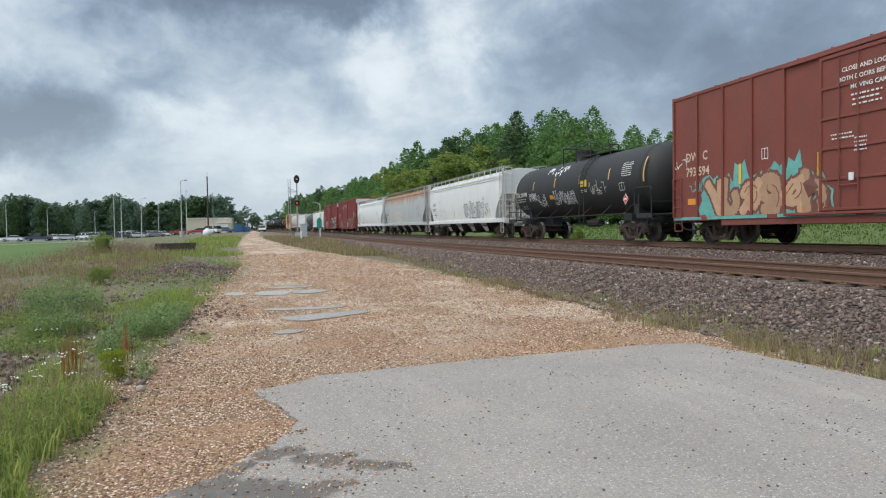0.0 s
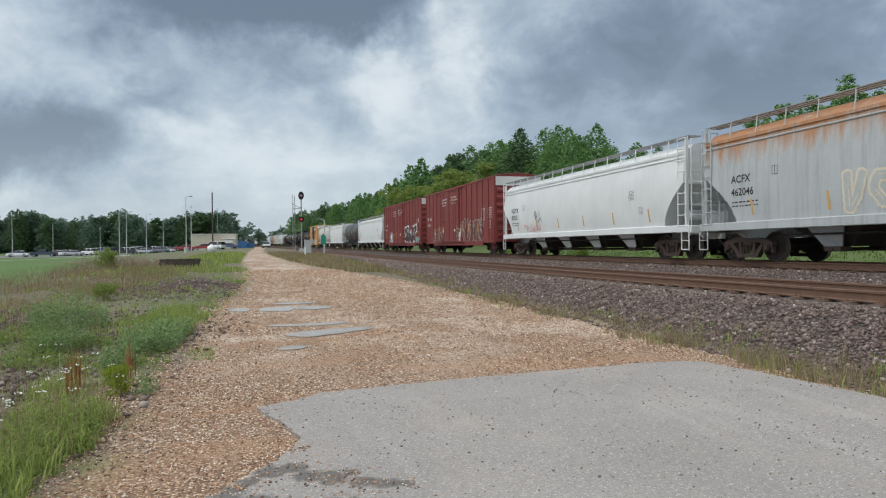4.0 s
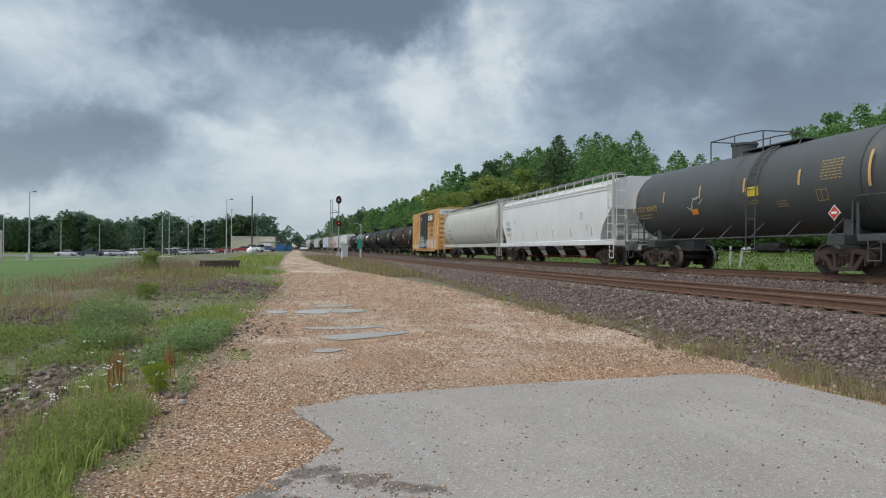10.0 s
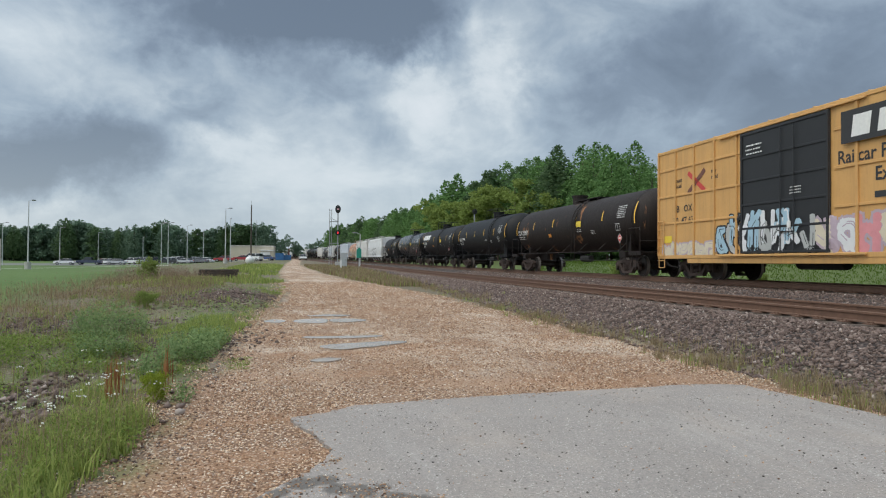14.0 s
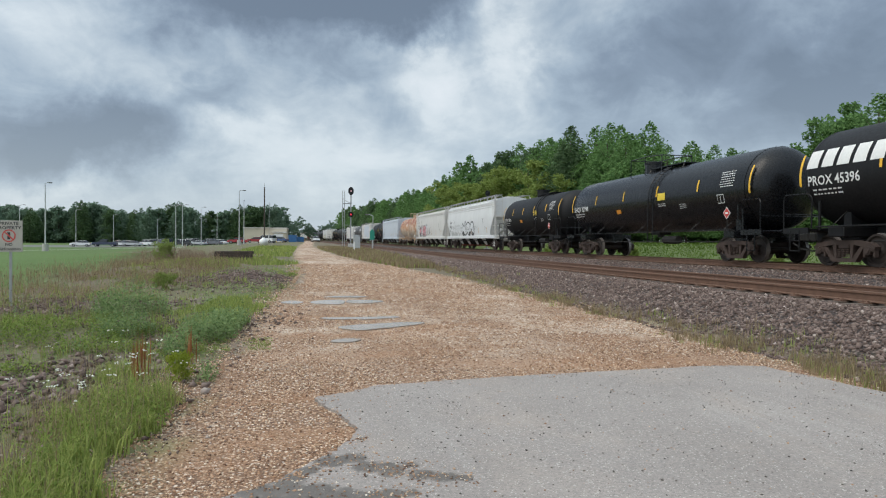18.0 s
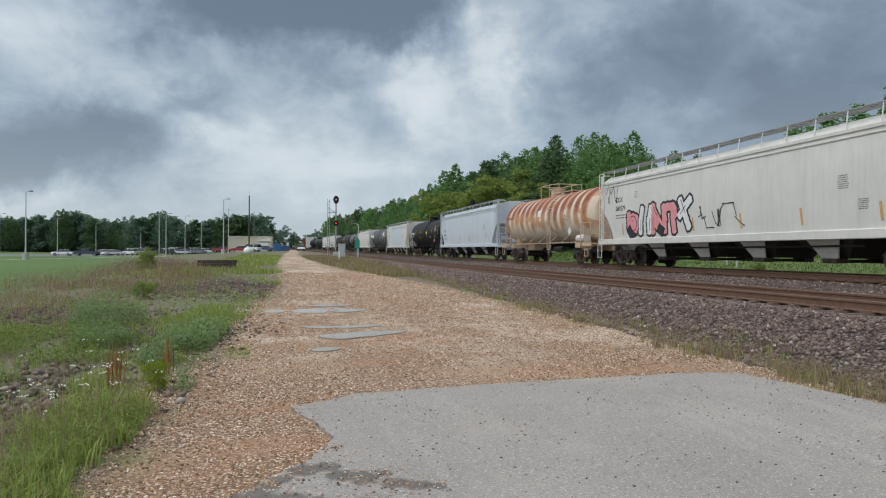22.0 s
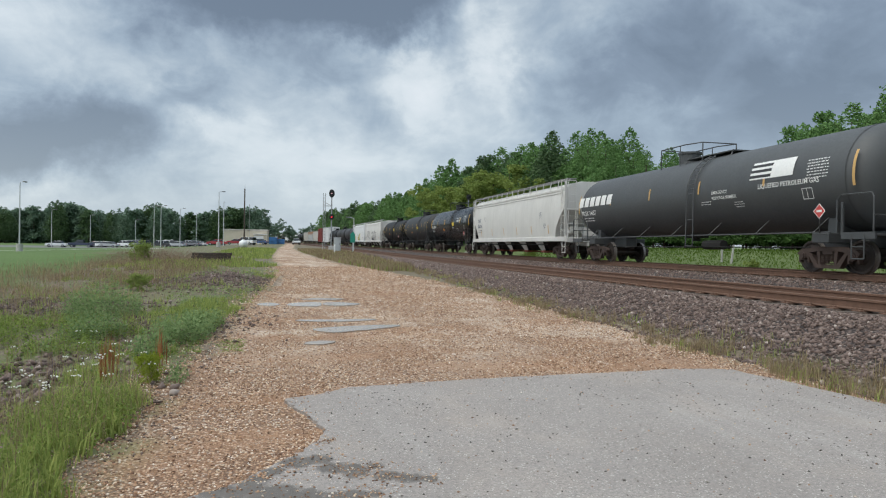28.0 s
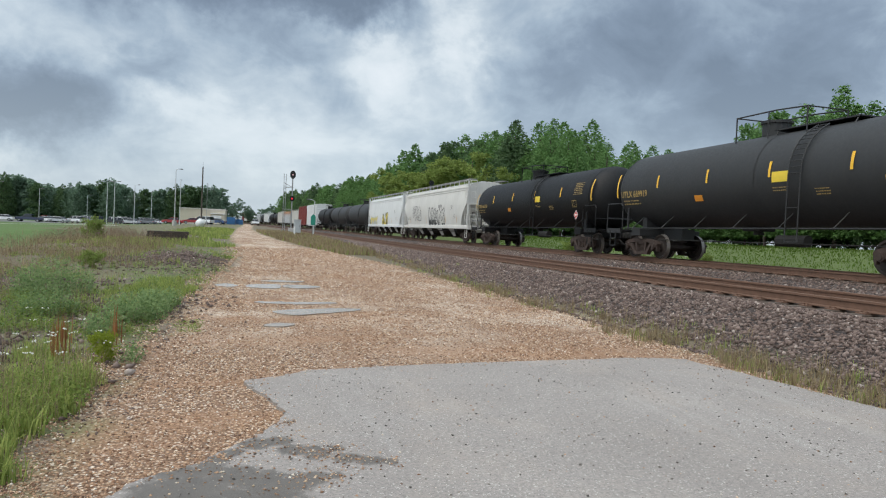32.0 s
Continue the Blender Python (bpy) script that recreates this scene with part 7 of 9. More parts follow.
def crown_mesh(name, kind, leaf, per, seed, size):
    rng = np.random.default_rng(seed)
    P = []
    if kind in ("spire", "thin"):
        P.append(spire_leaves(per * 100, rng))
    else:
        for x, y, z, r in crown_shape(kind, rng):
            v = rng.normal(0, 1, (per, 3))
            v *= (r * rng.random((per, 1)) ** 0.45) / np.linalg.norm(v, axis=1, keepdims=True)
            v[:, 2] *= 0.8
            P.append(v + (x, y, z))
    P = np.concatenate(P)
    n = len(P)
    a, b = rng.normal(0, 1, (n, 3)), rng.normal(0, 1, (n, 3))
    a /= np.linalg.norm(a, axis=1, keepdims=True)
    b -= a * (a * b).sum(1, keepdims=True)
    b /= np.linalg.norm(b, axis=1, keepdims=True)
    s = size * rng.uniform(0.6, 1.3, (n, 1))
    quad = np.stack([P - a * s, P + b * s * 0.7, P + a * s, P - b * s * 0.7], 1)
    tri = np.array([(0, 1, 2), (0, 2, 3)])
    me = bpy.data.meshes.new(name)
    verts = quad.reshape(-1, 3)
    faces = (np.arange(n) * 4)[:, None, None] + tri[None]
    faces = faces.reshape(-1, 3)
    me.vertices.add(len(verts))
    me.vertices.foreach_set("co", verts.astype(np.float32).ravel())
    me.loops.add(faces.size)
    me.loops.foreach_set("vertex_index", faces.astype(np.int32).ravel())
    me.polygons.add(len(faces))
    me.polygons.foreach_set("loop_start", np.arange(0, faces.size, 3, dtype=np.int32))
    me.polygons.foreach_set("loop_total", np.full(len(faces), 3, np.int32))
    me.update(calc_edges=True)
    me.materials.append(leaf)
    return me


def trunk_mesh(seed):
    rnd = random.Random(seed)
    bm = B()
    p, r = Vector((0, 0, -0.02)), 0.020
    for i in range(6):
        q = p + Vector((rnd.uniform(-0.012, 0.012), rnd.uniform(-0.012, 0.012), 0.15))
        rod(bm, p, q, r, 7, r * 0.8)
        if i > 0:
            for _ in range(2):
                a = rnd.uniform(0, 6.28)
                e = p + Vector((math.cos(a) * 0.15, math.sin(a) * 0.15, rnd.uniform(0.08, 0.16)))
                rod(bm, p, e, r * 0.45, 5, r * 0.15)
        p, r = q, r * 0.8
    me = bpy.data.meshes.new("trunk")
    bm.to_mesh(me)
    bm.free()
    me.materials.append(M_BARK)
    return me


TREES = {}


def tree(x, y, height, kind, tone, words, spread=1.0, seed=0, name="tree", group=""):
    key = (kind, tone, seed % 4)
    if key not in TREES:
        n = {"spire": 110, "thin": 45, "broad": 120, "bush": 80, "column": 34}[kind]
        sz = {"spire": 0.0098, "thin": 0.0150, "broad": 0.0125, "bush": 0.027, "column": 0.021}[kind]
        TREES[key] = (crown_mesh("crown", kind, LEAF[tone], n, hash_of(kind, tone, seed % 4), sz), trunk_mesh(seed % 4))
    crown, trunk_me = TREES[key]
    root = thing(name, pose(x, y, land(x, y) - 0.03), words, "tree" if name == "tree" else "bush", group)
    c = link("crown", crown, None, root)
    c.matrix_basis = Matrix.LocRotScale((0, 0, 0), Euler((0, 0, (seed * 2.399) % 6.283)), (height * spread, height * spread, height))
    t = link("trunk", trunk_me, None, root)
    t.matrix_basis = Matrix.LocRotScale((0, 0, 0), Euler((0, 0, seed)), (height * (0.7 if name == "tree" else 0.5), height * (0.7 if name == "tree" else 0.5), height))
    return root


def hash_of(kind, tone, n):
    return sum(ord(c) for c in kind + tone) + n * 17


# height of the wood's edge along the line
WOOD = ((18, 12.5), (31, 12.0), (36, 11.6), (40, 11.4), (41.6, 9.0), (45, 7.8), (48, 8.3), (56, 9.8), (65, 11.0), (72, 13.6), (81, 14.8), (92, 14.6), (107, 17.2), (120, 15.5), (135, 18.6), (159, 17.4), (192, 15.6), (259, 18.0), (392, 19.0), (600, 19.0))


def woods():
    rnd = random.Random(12)
    y, k = 21.0, 0
    while y < 430:
        hgt = lerp_table(WOOD, y)
        for row in range(2 if y < 230 else 1):
            x = line_x(y) + 17.0 + row * 5.0 + rnd.uniform(-1.2, 1.6) + 0.012 * y
            yy = y + rnd.uniform(-1.0, 1.0) + row * 1.6
            h = hgt * rnd.uniform(0.88, 1.04) * (1.0 if row == 0 else 1.06) * (1.05 if 60 < y < 110 else 1.0) - (2.3 if y < 43 else 1.25)
            dark = 98 < y < 118 and row == 0 and rnd.random() < 0.7
            tone = "dark" if dark or (y > 230 and rnd.random() < 0.6) else "mid" if rnd.random() < 0.96 else "dark"
            kind = "broad" if dark or rnd.random() < 0.05 else "spire" if y < 125 else "thin"
            words = {"mid": "tall leafy tree at the edge of the wood", "dark": "dark green broad tree in the wood"}[tone]
            tree(x, yy, h, kind, tone, words, (1.15 if kind == "broad" else 1.35) * rnd.uniform(0.9, 1.15), k, group="wood beside the line")
            k += 1
        y += (2.3 if y < 60 else 2.7 if y < 120 else 5.0 if y < 230 else 8.0) * rnd.uniform(0.85, 1.2)
    # lighter, lower trees and brush along the edge
    for y, h, off in ((82, 11.6, 13.6), (88, 12.6, 13.6), (95, 13.4, 13.5), (102, 13.4, 13.5), (110, 12.8, 13.2), (120, 12.5, 13.0), (132, 12.0, 13.0)):
        tree(line_x(y) + off, y, h - 1.1, "broad", "light", "yellow-green willowy tree before the wood", 1.25, int(y))
    for k in range(64):
        y = 16 + k * 2.3 + rnd.uniform(-1, 1)
        tree(line_x(y) + rnd.uniform(17.5, 20.0), y, rnd.uniform(2.0, 3.4), "bush", rnd.choice(("mid", "mid", "dark")), "leafy undergrowth before the wood", rnd.uniform(0.8, 1.2), k, "bush", "undergrowth")
    for k in range(60):
        y = 14 + k * 2.4 + rnd.uniform(-0.6, 0.6)
        tree(line_x(y) + rnd.uniform(22.5, 26.0), y, rnd.uniform(3.0, 4.2), "bush", rnd.choice(("mid", "dark")), "tall shady brush inside the wood", 1.0, k, "bush", "undergrowth")
    for y, h in ((31, 0.9), (47, 1.3), (64, 1.3)):
        tree(line_x(y) + 7.8, y, h, "bush", "light", "bright green bush beside the ballast", 0.9, int(y), "bush", "undergrowth")


def far_trees():
    rnd = random.Random(4)
    k = 0
    x = -150.0
    while x < -14:
        h = 12.8 + 1.5 * math.sin(x * 0.21) + rnd.uniform(-1.0, 1.2)
        if -47.5 < x < -44.5:
            h *= 0.62
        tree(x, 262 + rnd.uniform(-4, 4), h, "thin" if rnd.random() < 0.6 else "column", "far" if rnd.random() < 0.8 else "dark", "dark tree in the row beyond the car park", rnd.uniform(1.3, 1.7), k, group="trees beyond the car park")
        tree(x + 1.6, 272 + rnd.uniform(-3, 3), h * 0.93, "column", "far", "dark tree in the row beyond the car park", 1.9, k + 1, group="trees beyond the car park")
        x += rnd.uniform(2.3, 3.1)
        k += 1
    for x, y, h in ((-13, 285, 9.5), (-9.5, 290, 9.2), (-6.5, 296, 8.6), (-3.6, 300, 7.4), (-1.6, 306, 5.6), (-16, 280, 10), (-11, 300, 10.5),
                    (-8, 520, 9), (-4, 500, 8), (0, 480, 7.5), (-2, 470, 6.5), (4, 460, 9), (8, 440, 10), (12, 430, 12), (6, 400, 9)):
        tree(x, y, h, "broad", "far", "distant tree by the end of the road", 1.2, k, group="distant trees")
        k += 1


woods()
far_trees()

# ---------------------------------------------------------------- signals and lineside
M_GALV = plain("galvanised_steel", (0.34, 0.35, 0.36), 0.5, 0.5, 0.2, 4.0)
M_SILVER = plain("silver_paint", (0.46, 0.48, 0.49), 0.45, 0.3, 0.15, 4.0)
M_BLACKP = plain("signal_black", (0.015, 0.015, 0.016), 0.6)
M_CONC = plain("concrete", (0.42, 0.41, 0.39), 0.9, 0, 0.2, 5.0, 0.2)
M_GREENSIGN = plain("sign_green", (0.02, 0.24, 0.17), 0.5)
M_WHITE = plain("white_paint", (0.74, 0.74, 0.73), 0.5, 0, 0.08, 3.0)
M_WOOD = plain("weathered_timber", (0.055, 0.042, 0.034), 0.95, 0, 0.4, 4.0, 0.4)
M_POLE = plain("pole_timber", (0.075, 0.06, 0.05), 0.9, 0, 0.3, 3.0, 0.2)


def glow(name, rgb, power):
    m = bpy.data.materials.new(name)
    m.use_nodes = True
    b = m.node_tree.nodes["Principled BSDF"]
    b.inputs["Base Color"].default_value = (*rgb, 1)
    b.inputs["Emission Color"].default_value = (*rgb, 1)
    b.inputs["Emission Strength"].default_value = power
    return m


M_REDLAMP = glow("signal_red_light", (1.0, 0.03, 0.05), 1.0)
M_DIMLAMP = glow("signal_dim_light", (0.55, 0.35, 0.38), 0.6)


def signal_head(root, z, lens, oval):
    bm = B()
    bmesh.ops.create_cone(bm, cap_ends=True, segments=24, radius1=0.36 if oval else 0.33, radius2=0.36 if oval else 0.33, depth=0.04, matrix=pose(0, -0.12, z, 90) @ Matrix.Diagonal((0.92, 1.32 if oval else 1.0, 1, 1)))
    head = part("target", bm, M_BLACKP, root, "black oval backboard")
    bm = B()
    box(bm, -0.16, 0.16, -0.12, 0.22, z - 0.2, z + 0.2, 0.03)
    part("lamp_case", bm, M_BLACKP, head)
    bm = B()
    rod(bm, (0, -0.18, z), (0, -0.15, z), 0.09, 16)
    part("lens", bm, lens, head)
    bm = B()
    n = 14
    ring = [(0.16 * math.cos(math.pi * k / n), 0.16 * math.sin(math.pi * k / n)) for k in range(n + 1)]
    a = [bm.verts.new((x, -0.14, z + h)) for x, h in ring]
    b = [bm.verts.new((x, -0.42, z + h - 0.02)) for x, h in ring]
    for k in range(n):
        bm.faces.new((a[k], a[k + 1], b[k + 1], b[k]))
    part("hood", bm, M_BLACKP, head)


def signal_mast(x, y, z, top, heads, words, side_mast):
    root = thing("railway_signal", pose(x, y, z), words, "railway signal", "signals")
    bm = B()
    rod(bm, (0, 0, -0.4), (0, 0, top - 0.5), 0.075, 10)
    part("mast", bm, M_GALV, root)
    bm = B()
    box(bm, -0.3, 0.3, -0.3, 0.3, -0.4, 0.25, 0.03)
    part("base", bm, M_CONC, root)
    for h, lens, oval in heads:
        signal_head(root, h, lens, oval)
    if side_mast:
        bm = B()
        for s in (-0.12, 0.12):
            rod(bm, (-0.85 + s, 0.1, -0.3), (-0.85 + s, 0.1, top - 0.45), 0.035, 6)
        for k in range(18):
            h = 0.2 + (top - 0.9) * k / 17
            rod(bm, (-0.97, 0.1, h), (-0.73, 0.1, h), 0.018, 5)
        part("ladder", bm, M_GALV, root)
        bm = B()
        box(bm, -0.98, 0.1, -0.05, 0.35, top - 2.0, top - 1.93)
        box(bm, -0.98, 0.1, -0.05, 0.35, 2.4, 2.46)
        bars(bm, [(-0.95, 0.0, top - 1.5), (0.0, 0.0, top - 1.95)], 0.03)
        part("platform", bm, M_GALV, root)
    return root


signal_mast(3.9, 80.0, 0.75, 6.95, ((6.45, M_DIMLAMP, True), (3.68, M_REDLAMP, False)), "lineside signal mast with two black heads, lower one red", True)
signal_mast(20.0, 78.0, 0.35, 7.3, ((6.8, M_BLACKP, False),), "unlit single-head signal mast beyond the train", False)


def lineside():
    # equipment case
    root = thing("equipment_cabinet", pose(4.15, 72, land(4.15, 72) - 0.05), "silver equipment cabinet on legs by the signal", "cabinet")
    bm = B()
    box(bm, -0.36, 0.36, -0.3, 0.3, 0.28, 1.65, 0.03)
    part("case", bm, M_SILVER, root)
    bm = B()
    box(bm, -0.40, 0.40, -0.35, 0.35, 1.65, 1.71, 0.01)
    part("roof", bm, M_SILVER, root)
    bm = B()
    box(bm, -0.32, 0.32, -0.325, -0.302, 0.34, 1.6, 0.008)
    door = part("door", bm, M_SILVER, root)
    bm = B()
    rod(bm, (0.24, -0.36, 0.9), (0.24, -0.36, 1.08), 0.015, 6)
    part("handle", bm, M_DARK, door)
    for sx in (-0.3, 0.3):
        bm = B()
        box(bm, sx - 0.04, sx + 0.04, -0.28, 0.28, 0.0, 0.28)
        part("leg", bm, M_GALV, root)
    # white marker
    root = thing("marker_post", pose(3.55, 66, land(3.55, 66)), "short white marker post in dry grass", "post")
    bm = B()
    box(bm, -0.07, 0.07, -0.05, 0.05, -0.2, 0.95, 0.01)
    part("post", bm, M_WHITE, root)
    bm = B()
    box(bm, -0.072, 0.072, -0.052, 0.052, 0.95, 1.12, 0.01)
    part("cap", bm, M_SILVER, root)
    # green whistle board
    root = thing("lineside_sign", pose(5.45, 68, land(5.45, 68)), "green pentagonal board on a thin post", "sign")
    bm = B()
    rod(bm, (0, 0, -0.3), (0, 0, 2.2), 0.035, 8)
    part("post", bm, M_GALV, root)
    bm = B()
    o = [(-0.24, 1.15), (0.24, 1.15), (0.24, 2.0), (0.0, 2.25), (-0.24, 2.0)]
    a = [bm.verts.new((x, -0.05, z)) for x, z in o]
    b = [bm.verts.new((x, -0.035, z)) for x, z in o]
    for i in range(5):
        bm.faces.new((a[i], a[(i + 1) % 5], b[(i + 1) % 5], b[i]))
    bm.faces.new(a[::-1]), bm.faces.new(b)
    part("board", bm, M_GREENSIGN, root)
    # posts beyond the line
    for k, (u, y, h, tilt) in enumerate(((10.2, 36.0, 1.1, 8), (10.4, 37.2, 1.2, 0))):
        x = line_x(y) + u
        root = thing("fence_post", pose(x, y, land(x, y), 0, tilt, 0), "weathered pale wooden post in the grass", "post", "posts beyond the line")
        bm = B()
        box(bm, -0.05, 0.05, -0.05, 0.05, -0.2, h, 0.01)
        part("post", bm, M_CONC, root)
        bm = B()
        box(bm, -0.055, 0.055, -0.055, 0.055, h - 0.12, h + 0.01, 0.01)
        part("cap", bm, M_CONC, root)


lineside()


# ---------------------------------------------------------------- car park, lamps, building
def sheet(name, ring_l, ring_r, material, words, category):
    """A strip laid over the land between two edges, each a list of points."""
    verts, faces = [], []
    for (x0, y0), (x1, y1) in zip(ring_l, ring_r):
        for k in range(9):
            t = k / 8
            x, y = x0 + (x1 - x0) * t, y0 + (y1 - y0) * t
            verts.append((x, y, land(x, y) + 0.05))
    for j in range(len(ring_l) - 1):
        for k in range(8):
            a = j * 9 + k
            faces.append((a, a + 1, a + 10, a + 9))
    return tagged(soup(name, verts, faces, material), words, category, kind="structure")


M_LOT = plain("car_park_asphalt", (0.16, 0.158, 0.152), 0.9, 0, 0.15, 0.5)
M_PATH = plain("path_concrete", (0.46, 0.44, 0.39), 0.9, 0, 0.12, 0.6)
xs_lot = [-150 + 7 * i for i in range(21)]
sheet("car_park", [(x, 158) for x in xs_lot], [(x, 198) for x in xs_lot], M_LOT, "grey asphalt car park beyond the lawn", "car park")
xs_path = [-150 + 7 * i for i in range(20)]
sheet("path", [(x, 87 + (x + 60) * 0.14 if x > -60 else 87) for x in xs_path], [(x, 89.5 + (x + 60) * 0.14 if x > -60 else 89.5) for x in xs_path], M_PATH, "pale concrete path across the lawn", "path")

M_LAMPPOLE = plain("lamp_pole_pale", (0.50, 0.51, 0.52), 0.5, 0.2, 0.1, 3.0)
M_LAMPHEAD = plain("lamp_head_grey", (0.16, 0.16, 0.17), 0.5)


def lamp_post(x, y, h, arms, base=False):
    h += 0.55 * smooth(110, 178, y) * smooth(12, 30, -x)
    root = thing("lamp_post", pose(x, y, land(x, y)), "tall pale steel car park lamp post" if len(arms) == 1 else "tall steel lamp post with two arms", "lamp post", "lamp posts")
    bm = B()
    rod(bm, (0, 0, -0.2), (0, 0, h), 0.095, 8, 0.05)
    part("pole", bm, M_LAMPPOLE, root)
    if base:
        bm = B()
        rod(bm, (0, 0, -0.2), (0, 0, 0.85), 0.34, 12)
        part("base", bm, M_CONC, root)
    for a in arms:
        bm = B()
        dx, dy = math.cos(radians(a)), math.sin(radians(a))
        bars(bm, [(0, 0, h - 0.05), (0.3 * dx, 0.3 * dy, h + 0.10), (0.65 * dx, 0.65 * dy, h + 0.15)], 0.035, 6)
        arm = part("arm", bm, M_LAMPPOLE, root)
        bm = B()
        bmesh.ops.create_cube(bm, size=1, matrix=pose(0.85 * dx, 0.85 * dy, h + 0.15, 0, 0, a) @ Matrix.Diagonal((0.55, 0.3, 0.13, 1)))
        bmesh.ops.bevel(bm, geom=bm.edges[:], offset=0.05, segments=1, affect="EDGES")
        part("lamp_head", bm, M_LAMPHEAD, arm)


for x, y, h, arms, base in ((-30.97, 85, 7.85, (75,), True), (-63.3, 160, 8.6, (10,), False), (-55.3, 170, 8.1, (15,), False), (-55.4, 200, 8.0, (10,), False),
                            (-26.4, 135, 7.5, (0, 180), False), (-26.3, 141, 7.9, (0, 180), False), (-26.6, 165, 8.5, (0,), False), (-27.9, 200, 8.8, (0,), False),
                            (-12.6, 115, 9.0, (35,), True), (-14.4, 140, 8.6, (90,), False), (7.76, 95, 4.6, (170,), False), (-45.0, 205, 7.0, (10,), False)):
    lamp_post(x, y, h, arms, base)


def utility_pole(x, y, h):
    root = thing("utility_pole", pose(x, y, land(x, y)), "tall dark timber pole with a thin aerial", "pole")
    bm = B()
    rod(bm, (0, 0, -0.3), (0, 0, h), 0.17, 8, 0.12)
    part("pole", bm, M_POLE, root)
    bm = B()
    rod(bm, (0, 0, h), (0, 0, h + 0.9), 0.03, 6)
    part("aerial", bm, M_GALV, root)
    root = thing("aerial_mast", pose(x + 0.9, y + 2, land(x, y)), "thin grey aerial mast by the pole", "mast")
    bm = B()
    rod(bm, (0, 0, -0.2), (0, 0, h - 3.2), 0.045, 6)
    part("tube", bm, M_GALV, root)
    bm = B()
    for k in range(5):
        rod(bm, (-0.3, 0, h - 3.4 - 0.2 * k), (0.3, 0, h - 3.4 - 0.2 * k), 0.015, 5)
    part("elements", bm, M_GALV, root)


utility_pole(-11.16, 150, 12.2)

M_CREAM = paint("building_cream", (0.56, 0.50, 0.40), 0.6, 0.12)
M_ROOFW = paint("building_roof_edge", (0.52, 0.49, 0.44), 0.6, 0.1)
M_GLASS = plain("dark_glass", (0.02, 0.025, 0.03), 0.08, 0.0, 0.1)
M_BOLLARD = plain("bollard_yellow", (0.72, 0.50, 0.05), 0.5)


def building():
    z = land(-15, 205)
    root = thing("depot_building", pose(-15.0, 206, z), "low cream metal building with white roller doors", "building")
    bm = B()
    box(bm, -6.2, 6.2, 0, 12, -0.3, 4.1)
    part("wall", bm, M_CREAM, root)
    bm = B()
    box(bm, -6.35, 6.35, -0.15, 12.15, 4.1, 4.42, 0.03)
    part("roof", bm, M_ROOFW, root)
    for k in range(11):
        bm = B()
        box(bm, -5.9 + 1.15 * k, -5.84 + 1.15 * k, -0.03, 0.0, 0.0, 4.08)
        part("wall_rib", bm, M_CREAM, root)
    bm = B()
    rod(bm, (1.2, -0.06, 0.9), (1.2, 0.0, 0.9), 0.85, 20)
    part("round_vent", bm, M_SILVER, root)
    for k in range(2):
        bm = B()
        box(bm, -3.4 + 1.0 * k, -2.6 + 1.0 * k, -0.05, -0.002, 0.4, 1.6, 0.01)
        w = part("window", bm, M_WHITE, root)
        bm = B()
        box(bm, -3.3 + 1.0 * k, -2.7 + 1.0 * k, -0.06, -0.052, 0.5, 1.5)
        part("pane", bm, M_GLASS, w)
    # lower bay with the roller doors
    root = thing("garage_bay", pose(-10.6, 201.5, z), "low white garage bay with yellow bollards before it", "garage")
    bm = B()
    box(bm, -1.9, 1.9, 0, 4.2, -0.3, 2.9)
    part("wall", bm, M_CREAM, root)
    bm = B()
    box(bm, -2.0, 2.0, -0.3, 4.3, 2.9, 3.1, 0.02)
    part("roof", bm, M_WHITE, root)
    bm = B()
    box(bm, -1.7, 1.0, -0.06, -0.004, 0.0, 2.5, 0.01)
    door = part("roller_door", bm, M_WHITE, root)
    for k in range(6):
        bm = B()
        box(bm, -1.68, 0.98, -0.075, -0.062, 0.1 + 0.4 * k, 0.46 + 0.4 * k)
        part("slat", bm, M_WHITE, door)
    for k in range(4):
        x = -12.6 + 1.15 * k
        b = thing("bollard", pose(x, 199.5, land(x, 199.5)), "yellow steel bollard before the garage", "bollard", "bollards")
        bm = B()
        rod(bm, (0, 0, -0.2), (0, 0, 1.15), 0.12, 10)
        part("post", bm, M_BOLLARD, b)
        bm = B()
        bmesh.ops.create_uvsphere(bm, u_segments=10, v_segments=6, radius=0.12, matrix=pose(0, 0, 1.15))
        part("cap", bm, M_BOLLARD, b)


building()

M_TARP = plain("tarp_blue", (0.05, 0.16, 0.36), 0.6, 0, 0.2, 2.0)


